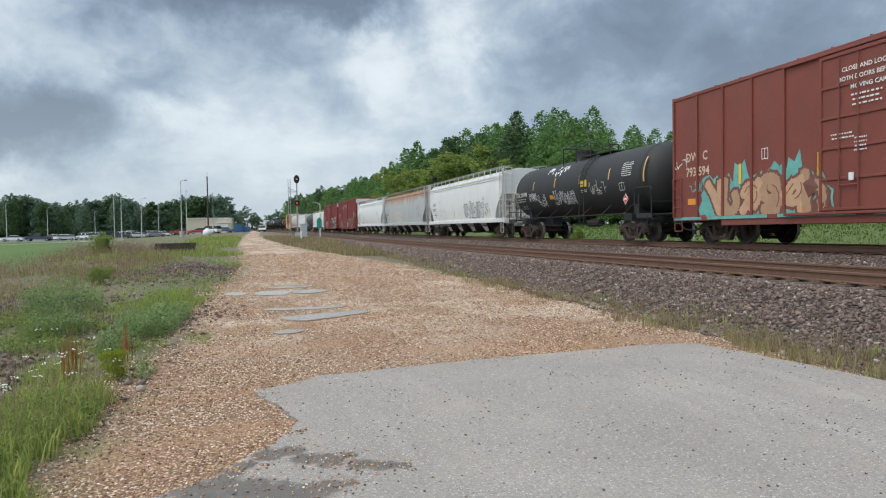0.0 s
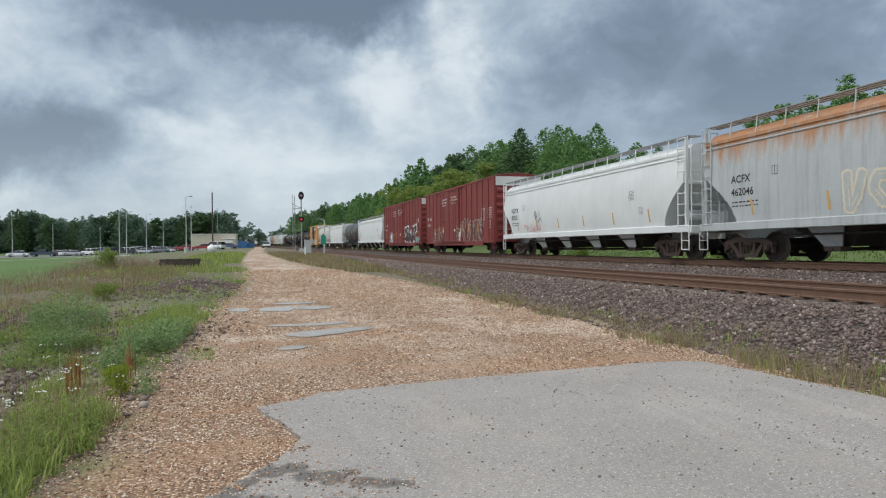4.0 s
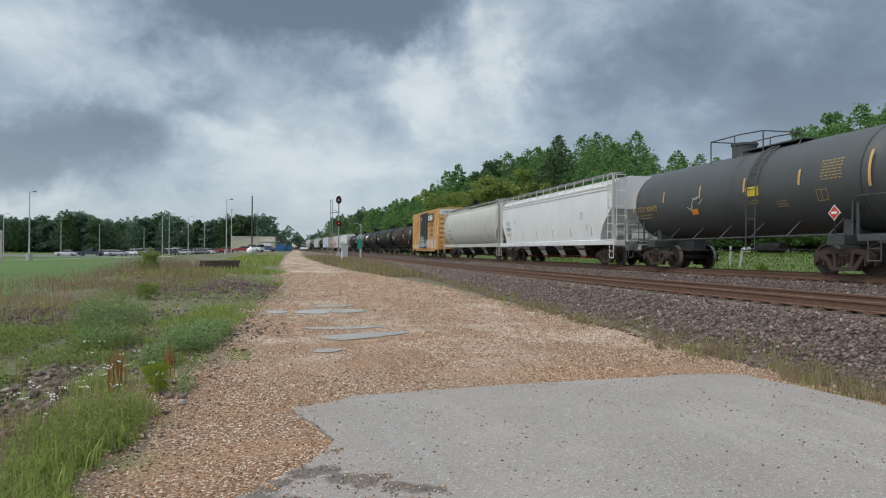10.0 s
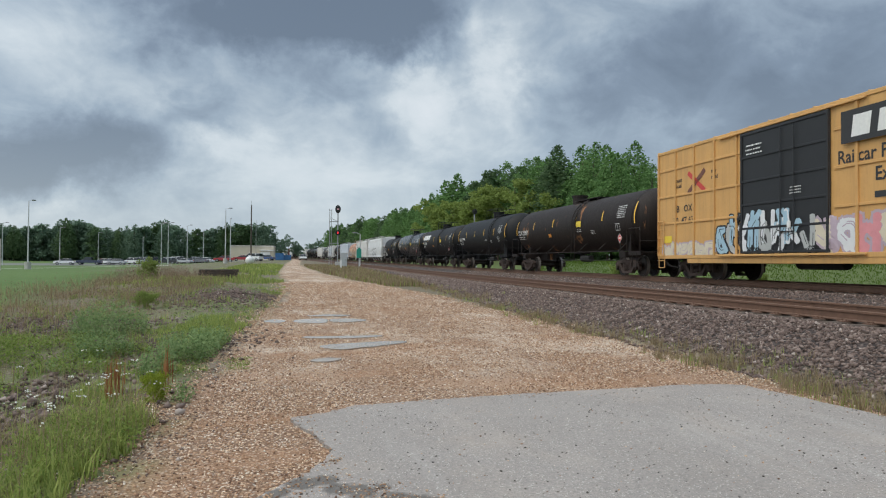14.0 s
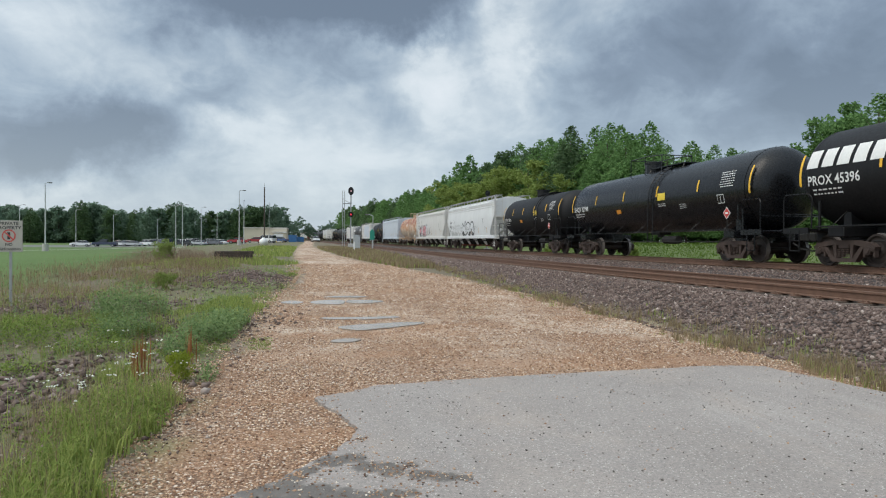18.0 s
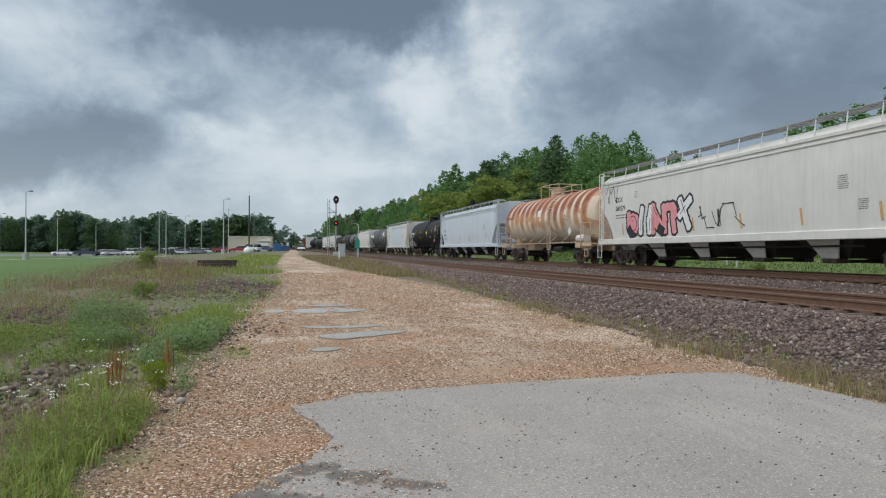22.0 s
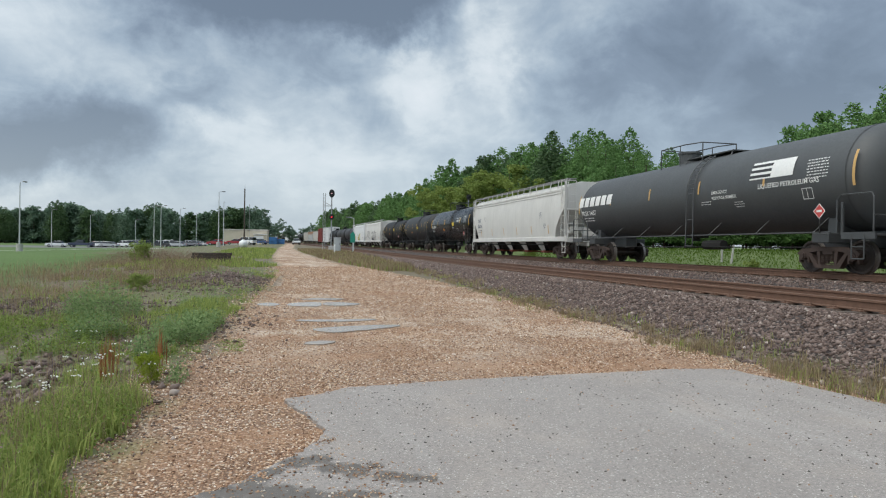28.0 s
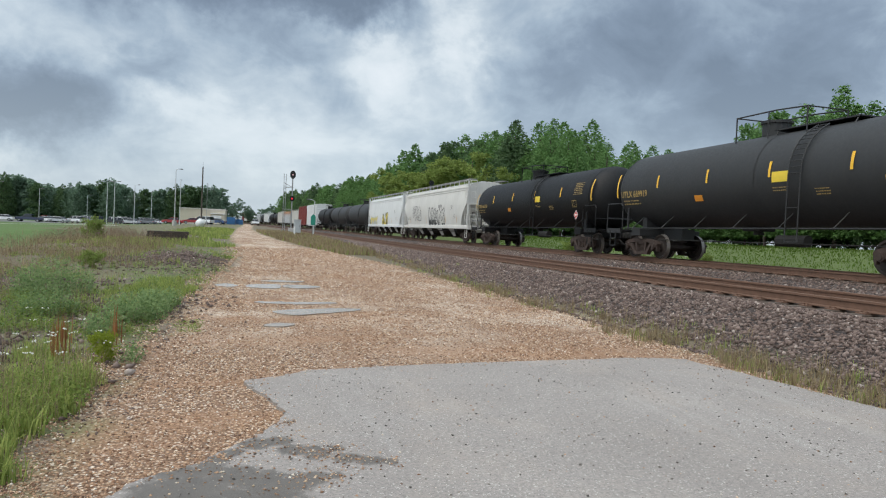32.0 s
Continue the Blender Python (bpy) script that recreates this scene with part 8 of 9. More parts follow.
def yard():
    for x, y, w, h in ((-6.5, 190, 2.2, 2.0), (-4.4, 191, 1.9, 1.45)):
        root = thing("waste_container", pose(x, y, land(x, y)), "blue steel waste container in the yard", "container", "containers")
        bm = B()
        prism(bm, [(-1.0, 0.15), (1.0, 0.15), (1.2, h), (-1.2, h)], -w / 2, w / 2)
        bmesh.ops.recalc_face_normals(bm, faces=bm.faces[:])
        part("body", bm, M_TARP, root)
        bm = B()
        box(bm, -w / 2 - 0.05, w / 2 + 0.05, -1.25, 1.25, h, h + 0.08, 0.02)
        part("lid", bm, M_TARP, root)
        for k in range(4):
            bm = B()
            xx = -w / 2 + w * (k + 0.5) / 4
            box(bm, xx - 0.05, xx + 0.05, -1.2, -1.05, 0.2, h, 0.01)
            part("rib", bm, M_TARP, root)
    # propane tank, seen end on
    root = thing("propane_tank", pose(-7.2, 95, land(-7.2, 95)), "white propane tank in the grass", "tank")
    bm = B()
    rings = []
    for y, r in ((-1.5, 0.05), (-1.42, 0.32), (-1.2, 0.5), (1.2, 0.5), (1.42, 0.32), (1.5, 0.05)):
        rings.append([bm.verts.new((r * math.cos(2 * math.pi * k / 24), y, 0.72 + r * math.sin(2 * math.pi * k / 24))) for k in range(24)])
    for p, q in zip(rings, rings[1:]):
        for k in range(24):
            bm.faces.new((p[k], p[(k + 1) % 24], q[(k + 1) % 24], q[k]))
    bm.faces.new(rings[0]), bm.faces.new(rings[-1])
    bmesh.ops.recalc_face_normals(bm, faces=bm.faces[:])
    part("vessel", bm, M_WHITE, root, smooth=True)
    for y in (-0.9, 0.9):
        bm = B()
        box(bm, -0.4, 0.4, y - 0.08, y + 0.08, -0.1, 0.34, 0.01)
        part("cradle", bm, M_CONC, root)
    bm = B()
    rod(bm, (0, 0, 1.2), (0, 0, 1.36), 0.18, 12)
    part("valve_cover", bm, M_WHITE, root)
    # stacks of old ties
    rnd = random.Random(7)
    for cx, n in ((-5.45, 1.1), (-4.4, 1.05)):
        root = thing("tie_stack", pose(cx, 42, land(cx, 42)), "stack of dark weathered railway ties in the weeds", "tie stack", "tie stacks")
        for layer in range(3):
            for k in range(3):
                bm = B()
                y = -0.35 + 0.3 * k + rnd.uniform(-0.03, 0.03)
                box(bm, -n / 2 + rnd.uniform(-0.06, 0.06), n / 2 + rnd.uniform(-0.06, 0.06), y - 0.12, y + 0.12, 0.02 + 0.19 * layer, 0.20 + 0.19 * layer, 0.012)
                part("timber", bm, M_WOOD, root)


yard()


def warning_sign():
    x, y = -7.0, 17.0
    root = thing("warning_sign", pose(x, y, land(x, y)), "weathered pale private property sign on a steel post", "sign")
    bm = B()
    z0, z1 = 1.26 - land(x, y), 1.98 - land(x, y)
    box(bm, -0.025, 0.025, 0.012, 0.05, -0.4, z1 - 0.05)
    part("post", bm, M_GALV, root)
    bm = B()
    box(bm, -0.31, 0.26, -0.006, 0.008, z0, z1, 0.003)
    board = part("board", bm, plain("sign_faded_grey", (0.40, 0.38, 0.34), 0.7, 0, 0.15, 6.0), root)

    def words(s, z, size):
        pts, faces = text_mesh(s, size, 1.1)
        w = max(p[0] for p in pts)
        soup("lettering", [(a - w / 2 - 0.025, -0.011, z + b) for a, b in pts], faces, M_TEXT_K, board)

    words("PRIVATE", z1 - 0.10, 0.10), words("PROPERTY", z1 - 0.20, 0.10)
    words("NO", z0 + 0.14, 0.09), words("TRESPASSING", z0 + 0.04, 0.075)
    bm = B()
    zc = z0 + 0.37
    n = 28
    for k in range(n):
        a, b = 2 * math.pi * k / n, 2 * math.pi * (k + 1) / n
        v = [bm.verts.new((-0.025 + r * math.cos(t), -0.011, zc + r * math.sin(t))) for r, t in ((0.12, a), (0.145, a), (0.145, b), (0.12, b))]
        bm.faces.new(v)
    d = 0.092
    v = [bm.verts.new((-0.025 + sx * d + ox, -0.012, zc - sx * d + oz)) for sx, ox, oz in ((-1, -0.01, -0.01), (-1, 0.01, 0.01), (1, 0.01, 0.01), (1, -0.01, -0.01))]
    bm.faces.new(v)
    part("red_ring", bm, M_RED, board)
    bm = B()
    box(bm, -0.055, 0.005, -0.0105, -0.008, zc - 0.08, zc + 0.08)
    part("plain_mark", bm, M_TEXT_K, board)


warning_sign()

# ---------------------------------------------------------------- parked vehicles
M_TYRE = plain("tyre_rubber", (0.02, 0.02, 0.02), 0.9)
M_HUB = plain("wheel_hub", (0.35, 0.35, 0.36), 0.4, 0.6)
M_TAIL = plain("tail_lamp", (0.35, 0.02, 0.02), 0.3)
M_HEADL = plain("head_lamp", (0.7, 0.7, 0.7), 0.2)
SHAPES = {
    "sedan": (4.7, 1.8, [(0, 0.35), (0, 0.72), (0.12, 0.88), (1.0, 0.95), (3.55, 0.98), (4.6, 0.85), (4.7, 0.6), (4.7, 0.35)], [(0.75, 0.94), (1.35, 1.40), (2.75, 1.43), (3.6, 0.97)]),
    "suv": (4.8, 1.9, [(0, 0.4), (0, 1.0), (0.08, 1.08), (3.5, 1.08), (4.7, 0.98), (4.8, 0.7), (4.8, 0.4)], [(0.06, 1.06), (0.32, 1.70), (2.9, 1.74), (3.65, 1.07)]),
    "pickup": (5.6, 1.95, [(0, 0.45), (0, 1.08), (2.15, 1.08), (4.2, 1.12), (5.5, 1.05), (5.6, 0.75), (5.6, 0.45)], [(2.1, 1.07), (2.2, 1.78), (3.5, 1.80), (4.25, 1.1)]),
    "van": (4.9, 1.95, [(0, 0.4), (0, 1.05), (0.06, 1.1), (4.0, 1.1), (4.85, 0.9), (4.9, 0.4)], [(0.04, 1.08), (0.15, 1.86), (3.2, 1.88), (4.15, 1.08)]),
}
CARPAINT = {}


def car_paint(name, rgb):
    if name not in CARPAINT:
        m = Mat("car_" + name)
        m.b.inputs["Coat Weight"].default_value = 0.6
        n = m.noise(m.coords(), 3.0, 3)
        CARPAINT[name] = m.done(m.mix(n, tuple(c * 0.9 for c in rgb), rgb), 0.35)
    return CARPAINT[name]


def vehicle(kind, x, y, turn, colour, rgb, words, lower=None):
    L, Wd, low, cab = SHAPES[kind]
    root = thing("parked_" + ("car" if kind != "pickup" else "pickup_truck"), pose(x, y, land(x, y) + 0.05, 0, 0, turn), words, "car" if kind != "pickup" else "pickup truck", "parked vehicles")
    mat = car_paint(colour, rgb)

    def loft(name, outline, w0, w1, material, parent, lift=0.0):
        bm = B()
        zt, zb = max(p[1] for p in outline), min(p[1] for p in outline)
        sides = []
        for s in (-1, 1):
            sides.append([bm.verts.new((s * (w0 + (w1 - w0) * (z - zb) / (zt - zb)) / 2, a - L / 2, z + lift)) for a, z in outline])
        n = len(outline)
        for i in range(n):
            bm.faces.new((sides[0][i], sides[0][(i + 1) % n], sides[1][(i + 1) % n], sides[1][i]))
        bm.faces.new(sides[0]), bm.faces.new(sides[1])
        bmesh.ops.bevel(bm, geom=bm.edges[:], offset=0.035, segments=1, affect="EDGES", clamp_overlap=True)
        bmesh.ops.recalc_face_normals(bm, faces=bm.faces[:])
        return part(name, bm, material, parent)

    loft("body", low, Wd, Wd * 0.97, lower or mat, root)
    glass = loft("cabin_glass", cab, Wd * 0.93, Wd * 0.74, M_GLASS, root)
    zt = max(p[1] for p in cab)
    t0, t1 = cab[1][0] - L / 2, cab[2][0] - L / 2
    bm = B()
    box(bm, -Wd * 0.38, Wd * 0.38, t0 - 0.05, t1 + 0.05, zt - 0.07, zt + 0.02, 0.02)
    part("roof", bm, mat, root)
    if kind in ("suv", "van"):
        for s in (-1, 1):
            for a in (0.3, 0.62):
                bm = B()
                yy = cab[0][0] + (cab[3][0] - cab[0][0]) * a - L / 2
                box(bm, s * Wd * 0.41 - 0.06, s * Wd * 0.41 + 0.06, yy - 0.05, yy + 0.05, cab[0][1], zt, 0.01)
                part("pillar", bm, mat, root)
    for yy in (0.85 - L / 2, L / 2 - 0.9):
        for s in (-1, 1):
            bm = B()
            rod(bm, (s * (Wd / 2 - 0.2), yy, 0.33), (s * (Wd / 2 + 0.02), yy, 0.33), 0.34, 16)
            w = part("wheel", bm, M_TYRE, root)
            bm = B()
            rod(bm, (s * (Wd / 2 + 0.0), yy, 0.33), (s * (Wd / 2 + 0.035), yy, 0.33), 0.2, 10)
            part("rim", bm, M_HUB, w)
    for s in (-1, 1):
        bm = B()
        box(bm, s * Wd * 0.38 - 0.16, s * Wd * 0.38 + 0.16, L / 2 - 0.06, L / 2 + 0.01, 0.62, 0.78, 0.02)
        part("headlight", bm, M_HEADL, root)
        bm = B()
        box(bm, s * Wd * 0.40 - 0.12, s * Wd * 0.40 + 0.12, -L / 2 - 0.012, -L / 2 + 0.04, 0.7, 0.9, 0.02)
        part("tail_light", bm, M_TAIL, root)
    bm = B()
    box(bm, -Wd * 0.47, Wd * 0.47, L / 2 - 0.04, L / 2 + 0.06, 0.38, 0.58, 0.03)
    part("bumper", bm, M_DARK if kind == "pickup" else mat, root)
    return root


WHITE, SILVER, NAVY, REDC, BLACKC, GREYC = (0.72, 0.73, 0.74), (0.42, 0.44, 0.46), (0.02, 0.03, 0.07), (0.35, 0.02, 0.025), (0.02, 0.02, 0.022), (0.16, 0.17, 0.19)


AWAY = 1.27


def park(px):
    return -46.49 + (px - 113) * 0.1019


for kind, a, b, y, turn, colour, rgb, words in (
    ("sedan", 113, 150, 140, 90, "white", WHITE, "white saloon car parked at the edge of the car park"),
    ("pickup", 155, 192, 141, 90, "navy", NAVY, "dark blue pickup truck parked in the row"),
    ("sedan", 186, 213, 146, 70, "white", WHITE, "white saloon car parked in the row"),
    ("sedan", 190, 205, 150, 80, "red", REDC, "dark red car behind the front row"),
    ("sedan", 209, 235, 144, 70, "silver", SILVER, "silver saloon car parked in the row"),
    ("sedan", 200, 226, 151, 70, "white", WHITE, "white saloon car in the second row"),
    ("suv", 236, 260, 147, 60, "white", WHITE, "white sport utility car parked in the row"),
    ("van", 257, 275, 150, 60, "silver", SILVER, "silver people carrier in the second row"),
    ("van", 272, 290, 143, 40, "charcoal", GREYC, "dark grey van parked in the row"),
    ("suv", 288, 332, 139, 90, "white", WHITE, "white and dark two-tone sport utility car"),
    ("sedan", 332, 352, 146, 65, "silver", SILVER, "silver saloon car parked in the row"),
    ("sedan", 340, 357, 150, 60, "charcoal", GREYC, "dark grey saloon car in the second row"),
    ("suv", 354, 370, 150, 50, "silver", SILVER, "silver sport utility car in the second row"),
    ("sedan", 362, 380, 147, 60, "charcoal", GREYC, "dark grey saloon car parked in the row"),
    ("sedan", 372, 392, 150, 60, "white", WHITE, "white saloon car in the second row"),
    ("van", 318, 336, 151, 55, "white", WHITE, "white van in the second row"),
):
    vehicle(kind, (park(a) + park(b)) / 2 * y / 140 * AWAY, y * AWAY, turn, colour, rgb, words, car_paint("black", BLACKC) if "two-tone" in words else None)
for kind, x, y, turn, colour, rgb, words in (
    ("sedan", -18.6, 167, 90, "red", REDC, "red saloon car parked near the building"),
    ("sedan", -14.8, 172, 95, "red", REDC, "red saloon car parked near the building"),
    ("van", -12.3, 172, 60, "white", WHITE, "white van parked before the building"),
    ("sedan", -9.6, 178, 70, "blue", (0.05, 0.09, 0.2), "dark blue car parked before the building"),
    ("pickup", -0.3, 200, 185, "white", WHITE, "white pickup truck standing on the gravel road"),
):
    vehicle(kind, x, y, turn, colour, rgb, words)

# ---------------------------------------------------------------- weeds and grass
M_GRASS = leafy("grass_green", (0.20, 0.275, 0.065), (0.48, 0.52, 0.17))
M_MEADOW = leafy("meadow_green", (0.085, 0.150, 0.025), (0.155, 0.235, 0.045))
M_WEED = leafy("weed_blue_green", (0.14, 0.225, 0.085), (0.31, 0.40, 0.175))
M_DRY = leafy("grass_dry", (0.235, 0.175, 0.10), (0.44, 0.36, 0.22))
M_RUSSET = leafy("dock_russet", (0.25, 0.10, 0.045), (0.38, 0.18, 0.08))
M_LOWWEED = leafy("low_weed_green", (0.130, 0.195, 0.040), (0.31, 0.385, 0.10))
M_SEED = leafy("seed_head_brown", (0.16, 0.105, 0.075), (0.30, 0.21, 0.15))
M_PETAL = plain("yarrow_white", (0.80, 0.80, 0.74), 0.8, 0, 0.05)
M_GOLD = leafy("shrub_gold_green", (0.19, 0.25, 0.025), (0.36, 0.42, 0.06))


def blades(points, heights, widths, rng, lean=0.35):
    """Bent two-segment blades."""
    n = len(points)
    p = np.asarray(points, float)
    a = rng.uniform(0, 6.283, n)
    d = np.stack([np.cos(a), np.sin(a), 0 * a], -1)
    s = np.stack([-np.sin(a), np.cos(a), 0 * a], -1)
    k = rng.uniform(0.1, 1.0, n) * lean
    h, w = np.asarray(heights)[:, None], np.asarray(widths)[:, None]
    up = np.array([0, 0, 1.0])
    m = p + up * h * 0.55 + d * h * (k * 0.3)[:, None]
    t = p + up * h * (1 - 0.3 * k)[:, None] + d * h * k[:, None]
    return np.stack([p - s * w - up * 0.03, p + s * w - up * 0.03, m + s * w * 0.7, m - s * w * 0.7, t], 1)


BLADE = [(0, 1, 2), (0, 2, 3), (3, 2, 4)]


def sow(count, pick, h, w, seed, lean=0.35):
    rng = np.random.default_rng(seed)
    pts, hs, ws = [], [], []
    while len(pts) < count:
        r = pick(rng)
        if r is None:
            continue
        x, y, k = r
        pts.append((x, y, land(x, y)))
        hs.append(rng.uniform(*h) * k), ws.append(rng.uniform(*w) * (1 + 0.03 * y))
    return blades(pts, hs, ws, rng, lean)


def verge(lo, hi, power, d0, d1, clump, thresh, seed):
    def pick(rng):
        y = lo + (hi - lo) * rng.random() ** power
        d = d0 + (d1 - d0) * rng.random()
        x = lerp_table(ROAD_L, y) - d
        if wob(x, y, clump, seed) < thresh + rng.uniform(-0.12, 0.12):
            return None
        return x, y, 0.55 + 0.45 * smooth(0.1, 1.2, d)
    return pick


def patch(cx, cy, rx, ry, keep_off=0.05, ragged=0.35):
    """Picks points of a loose patch of plants."""
    def pick(rng):
        a, r = rng.uniform(0, 6.283), math.sqrt(rng.random())
        x, y = cx + rx * r * math.cos(a), cy + ry * r * math.sin(a)
        if x > lerp_table(ROAD_L, y) - keep_off or r > 0.75 + ragged * wob(x, y, 1.1, 17) * 2:
            return None
        return x, y, 1.0 - 0.45 * r * r
    return pick


def leaf_patch(count, pick, size, height, seed):
    """Leafy weeds: many small leaves at all heights of a low plant."""
    rng = np.random.default_rng(seed)
    out = []
    while len(out) < count:
        got = pick(rng)
        if got is None:
            continue
        x, y, k = got
        h = height * k * rng.uniform(0.5, 1.1)
        z, sz = land(x, y), size * (1 + 0.03 * y)
        for i in range(9):
            a, e, q = rng.uniform(0, 6.28), rng.uniform(-0.2, 1.1), sz * rng.uniform(0.5, 1.2)
            o = np.array((x + rng.normal(0, 0.03), y + rng.normal(0, 0.03), z + h * (i + rng.random()) / 9))
            f = np.array((math.cos(a) * math.cos(e), math.sin(a) * math.cos(e), math.sin(e))) * q
            sd = np.array((-math.sin(a), math.cos(a), 0.15)) * q * 0.3
            out.append((o, o + f * 0.5 + sd, o + f, o + f * 0.5 - sd))
    return np.array(out)


def tufts(count, pick, per, h, w, seed, lean=0.7, spread=0.03):
    """Clumps of bent blades that spring from one foot."""
    rng = np.random.default_rng(seed)
    pts, hs, ws = [], [], []
    made = 0
    while made < count:
        got = pick(rng)
        if got is None:
            continue
        made += 1
        x, y, k = got
        top = rng.uniform(*h) * k
        for _ in range(int(rng.integers(per // 2, per + 1))):
            bx, by = x + rng.normal(0, spread), y + rng.normal(0, spread)
            pts.append((bx, by, land(bx, by)))
            hs.append(top * rng.uniform(0.45, 1.1)), ws.append(rng.uniform(*w) * (1 + 0.03 * y))
    return blades(pts, hs, ws, rng, lean)


def vegetation():
    g = [tufts(330, verge(3.6, 14, 1.2, 0.15, 6.5, 0.9, 0.06, 2), 12, (0.05, 0.20), (0.002, 0.0045), 1),
         tufts(190, patch(-1.82, 4.9, 0.52, 1.7), 18, (0.12, 0.42), (0.0030, 0.0070), 2, 0.9, 0.035),
         tufts(130, patch(-1.95, 6.8, 0.55, 1.1), 16, (0.14, 0.44), (0.0028, 0.0060), 22, 0.9, 0.035),
         tufts(50, patch(-2.25, 8.2, 0.5, 0.7), 14, (0.12, 0.34), (0.0026, 0.0055), 23, 0.7),
         tufts(340, patch(-2.0, 15.5, 1.1, 4.2), 14, (0.10, 0.28), (0.003, 0.006), 24, 0.7, 0.05),
         tufts(380, verge(13, 34, 1.3, 0.1, 8.0, 0.6, 0.06, 6), 14, (0.10, 0.30), (0.003, 0.006), 3, 0.7, 0.06),
         tufts(260, patch(-5.6, 33.0, 2.2, 4.0), 14, (0.15, 0.38), (0.005, 0.009), 25, 0.7, 0.08),
         sow(4500, verge(34, 95, 1.3, 0.1, 5.0, 0.3, -0.1, 6), (0.15, 0.35), (0.010, 0.02), 4)]
    scatter_mesh("verge_grass", np.concatenate(g), BLADE, M_GRASS, "rough green grass on the verge", "grass")
    w = [leaf_patch(6500, patch(-1.75, 11.6, 0.75, 2.2), 0.040, 0.42, 5), leaf_patch(420, patch(-1.3, 8.0, 0.22, 0.5, -0.25), 0.03, 0.26, 6),
         leaf_patch(5200, patch(-3.75, 14.2, 0.75, 1.6), 0.04, 0.75, 7), leaf_patch(2600, patch(-3.2, 11.8, 0.5, 0.9), 0.035, 0.5, 10), leaf_patch(6000, verge(6, 26, 1.0, 0.4, 8.0, 0.7, 0.12, 9), 0.035, 0.26, 8)]
    scatter_mesh("verge_weeds", np.concatenate(w), [(0, 1, 2), (0, 2, 3)], M_WEED, "leafy blue-green weeds among the stones", "weeds")

    def band(rng):
        x, y = -7.0 + rng.normal(0, 2.4), 28 + rng.normal(0, 8)
        if y < 13 or x > lerp_table(ROAD_L, y) - 1.6 or wob(x, y, 0.5, 51) < -0.1 + rng.uniform(-0.1, 0.1):
            return None
        return x, y, 1.0

    def right(rng):
        y = 3.0 + 42 * rng.random() ** 2.0
        u = -9.38 + rng.normal(0, 0.30)
        x = line_x(y) + u
        if in_slab(x, y) or wob(x, y, 0.6, 3) < -0.3 + 0.25 * smooth(9, 20, y) + rng.uniform(-0.1, 0.1):
            return None
        return x, y, 1.0

    def far_right(rng):
        y = 34 + 56 * rng.random()
        x = lerp_table(ROAD_R, y) + rng.uniform(0.0, max(0.4, line_x(y) - 9.4 - lerp_table(ROAD_R, y)))
        return x, y, 1.0

    d = [sow(6500, band, (0.15, 0.5), (0.002, 0.006), 7, 0.6), sow(1500, verge(4, 14, 1.0, 0.3, 4.5, 0.7, 0.0, 12), (0.12, 0.42), (0.0012, 0.0026), 8), sow(700, patch(-2.0, 6.0, 0.75, 2.6), (0.25, 0.62), (0.0016, 0.003), 28, 0.7),
         tufts(950, right, 13, (0.07, 0.30), (0.0025, 0.005), 9, 0.7, 0.04), sow(8000, far_right, (0.15, 0.4), (0.010, 0.018), 10)]
    scatter_mesh("dry_grass", np.concatenate(d), BLADE, M_DRY, "dry tan grass and seed stalks", "dry grass")
    g2 = [tufts(260, right, 12, (0.06, 0.22), (0.0025, 0.005), 11, 0.7, 0.05), sow(2000, far_right, (0.12, 0.3), (0.010, 0.018), 12)]
    scatter_mesh("strip_grass", np.concatenate(g2), BLADE, M_GRASS, "green grass along the foot of the ballast", "grass")

    def beyond(rng):
        y = 12 + 60 * rng.random()
        x = line_x(y) + rng.uniform(5.2, 16)
        return (x, y, 1.0) if abs(x - line_x(y) - 7.2) > 1.0 else None

    scatter_mesh("meadow_grass", sow(20000, beyond, (0.04, 0.13), (0.008, 0.02), 13), BLADE, M_MEADOW, "long green grass beyond the line", "grass")
    # beds of low leafy weeds between the stones
    low = [leaf_patch(26000, patch(-4.9, 11.6, 2.6, 3.6, 0.9, 0.9), 0.032, 0.24, 31), leaf_patch(9000, verge(5, 13, 1.2, 0.1, 5.0, 0.8, 0.12, 41), 0.026, 0.10, 32),
           leaf_patch(9000, verge(12, 30, 1.1, 0.1, 7.0, 0.6, 0.14, 43), 0.03, 0.16, 33), leaf_patch(700, patch(-0.9, 10.6, 0.35, 0.9, -0.5), 0.02, 0.05, 34), leaf_patch(5000, patch(-1.9, 5.8, 0.55, 2.2), 0.03, 0.3, 36)]
    scatter_mesh("low_weeds", np.concatenate(low), [(0, 1, 2), (0, 2, 3)], M_LOWWEED, "low leafy green weeds between the stones", "weeds")
    # russet and mauve seed heads over the dry band
    scatter_mesh("seed_heads", np.concatenate([leaf_patch(16000, band, 0.026, 0.6, 35), leaf_patch(9000, patch(-8.4, 41, 2.6, 8), 0.03, 0.95, 37)]), [(0, 1, 2), (0, 2, 3)], M_SEED, "brown and mauve seed heads of tall dry weeds", "weeds")
    # yarrow: thin stems under flat white heads
    rng = np.random.default_rng(8)
    stems, heads = [], []
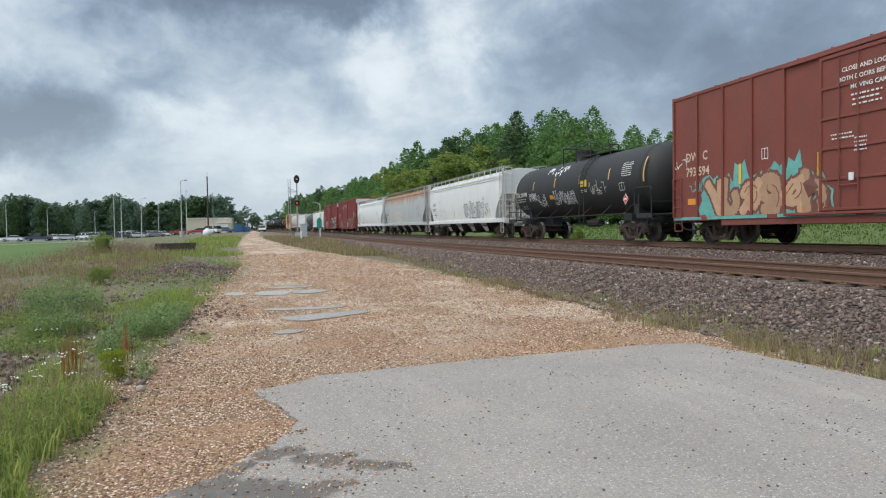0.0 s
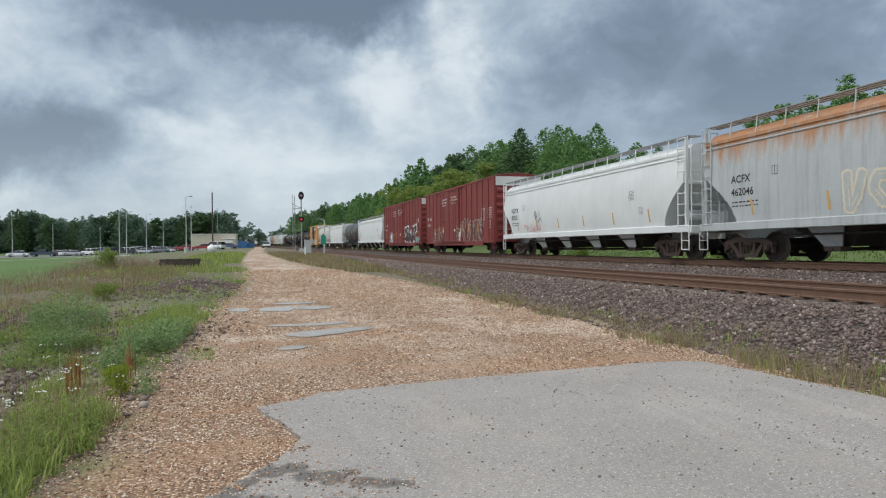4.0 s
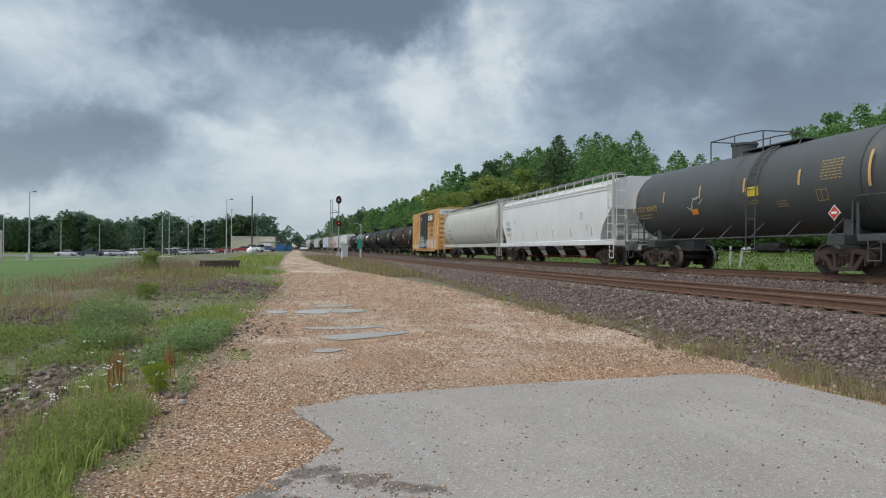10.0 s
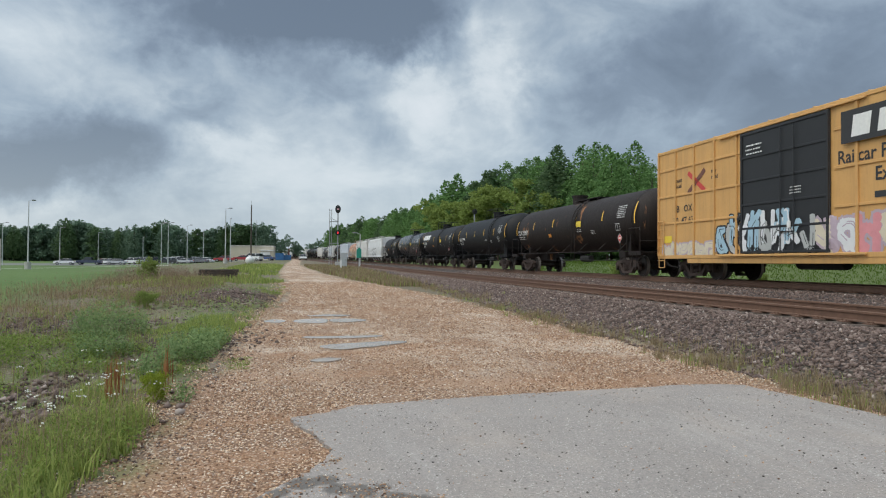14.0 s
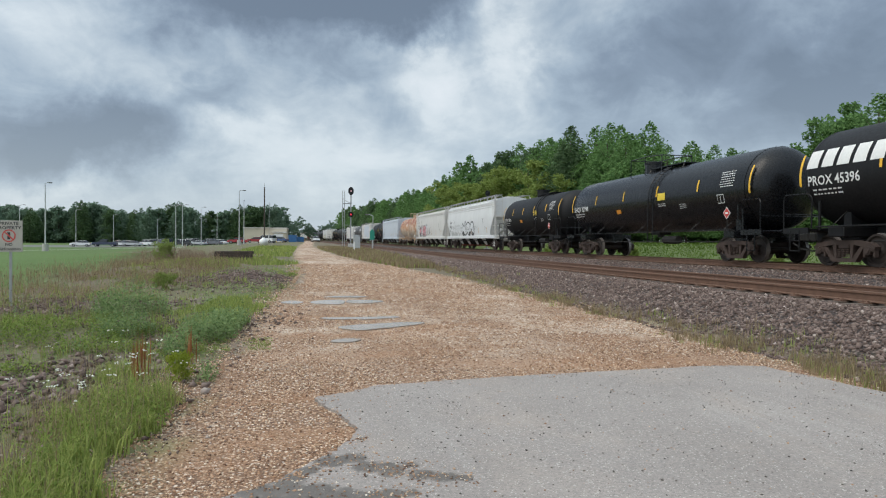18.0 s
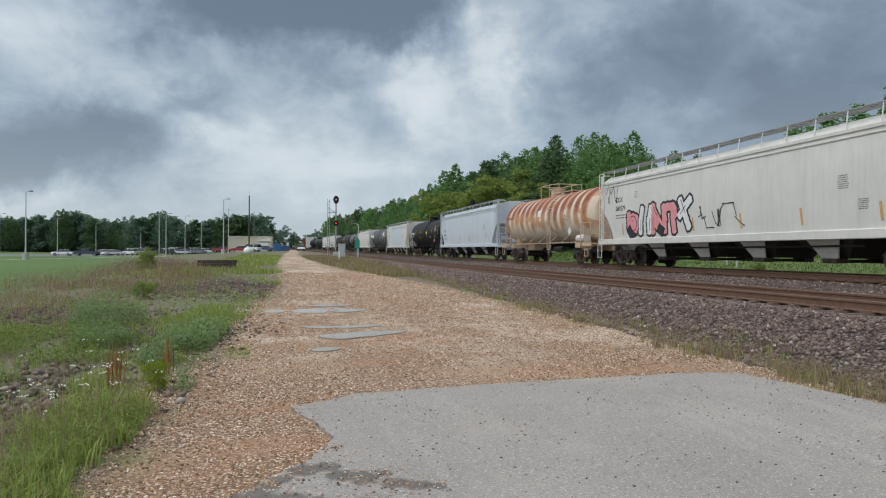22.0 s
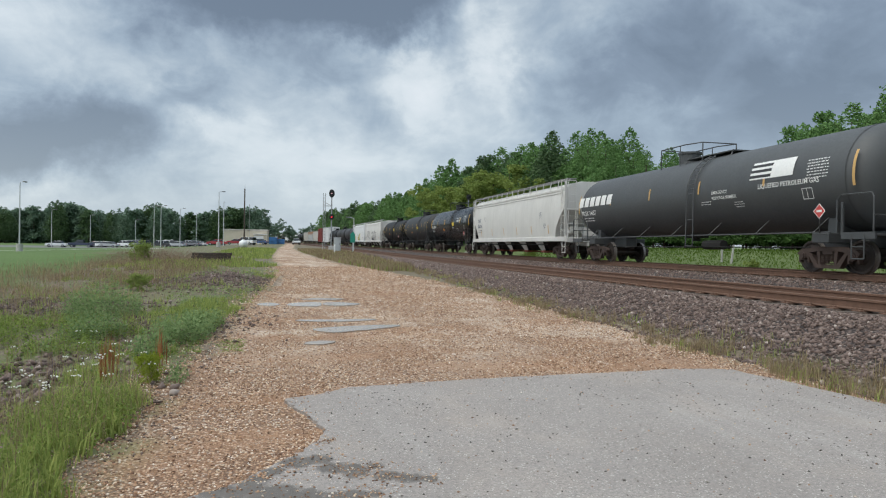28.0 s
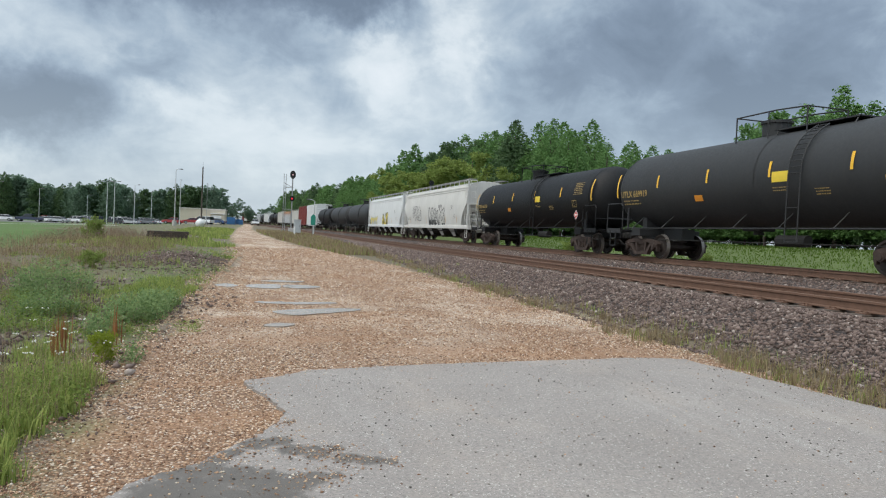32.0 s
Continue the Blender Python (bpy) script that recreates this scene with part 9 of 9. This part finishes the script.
    for _ in range(34):
        if rng.random() < 0.85:
            y = rng.uniform(5.2, 8.6)
            x = -1.8 - 0.08 * (y - 5) + rng.normal(0, 0.32)
        else:
            y = rng.uniform(5.0, 6.6)
            x = -2.5 - rng.uniform(0, 0.4)
        h = rng.uniform(0.34, 0.56)
        z = land(x, y)
        stems.append((x, y, z, h))
        c = Vector((x + rng.uniform(-0.04, 0.04), y + rng.uniform(-0.04, 0.04), z + h))
        for _ in range(int(rng.integers(3, 7))):
            o = c + Vector((rng.uniform(-0.04, 0.04), rng.uniform(-0.04, 0.04), rng.uniform(-0.008, 0.008)))
            r = rng.uniform(0.006, 0.013)
            heads.append([o + Vector((r * math.cos(a), r * math.sin(a), 0.0)) for a in (0, 1.57, 3.14, 4.71)] + [o + Vector((0, 0, r * 0.5)), o - Vector((0, 0, r))])
    scatter_mesh("yarrow_stems", blades([s[:3] for s in stems], [s[3] for s in stems], [0.003] * len(stems), rng, 0.1), BLADE, M_GRASS, "thin green yarrow stems", "wildflowers")
    scatter_mesh("yarrow_flowers", np.array([[tuple(v) for v in h] for h in heads]), [(0, 1, 4), (1, 2, 4), (2, 3, 4), (3, 0, 4), (1, 0, 5), (2, 1, 5), (3, 2, 5), (0, 3, 5)], M_PETAL, "flat white yarrow flower heads", "wildflowers")
    # dock stalks
    pts = []
    for cx, cy in ((-2.0, 8.05), (-2.05, 7.95), (-1.62, 8.9)):
        for _ in range(22):
            pts.append((cx + rng.normal(0, 0.05), cy + rng.normal(0, 0.05), land(cx, cy) + rng.uniform(0.0, 0.3)))
    scatter_mesh("dock_stalks", blades(pts, rng.uniform(0.2, 0.4, len(pts)), [0.006] * len(pts), rng, 0.15), BLADE, M_RUSSET, "russet dock stalks gone to seed", "weeds")
    # shrubs
    LEAF["gold"] = M_GOLD
    tree(-1.62, 8.05, 0.42, "bush", "gold", "small yellow-green shrub on the verge", 0.72, 1, "bush")
    LEAF["weed"] = M_WEED
    tree(-8.1, 38.0, 1.35, "bush", "light", "round green shrub before the lawn", 0.85, 3, "bush")
    tree(-4.5, 21.0, 0.6, "bush", "light", "low yellow-green shrub among weeds", 1.1, 4, "bush")


vegetation()


motions()
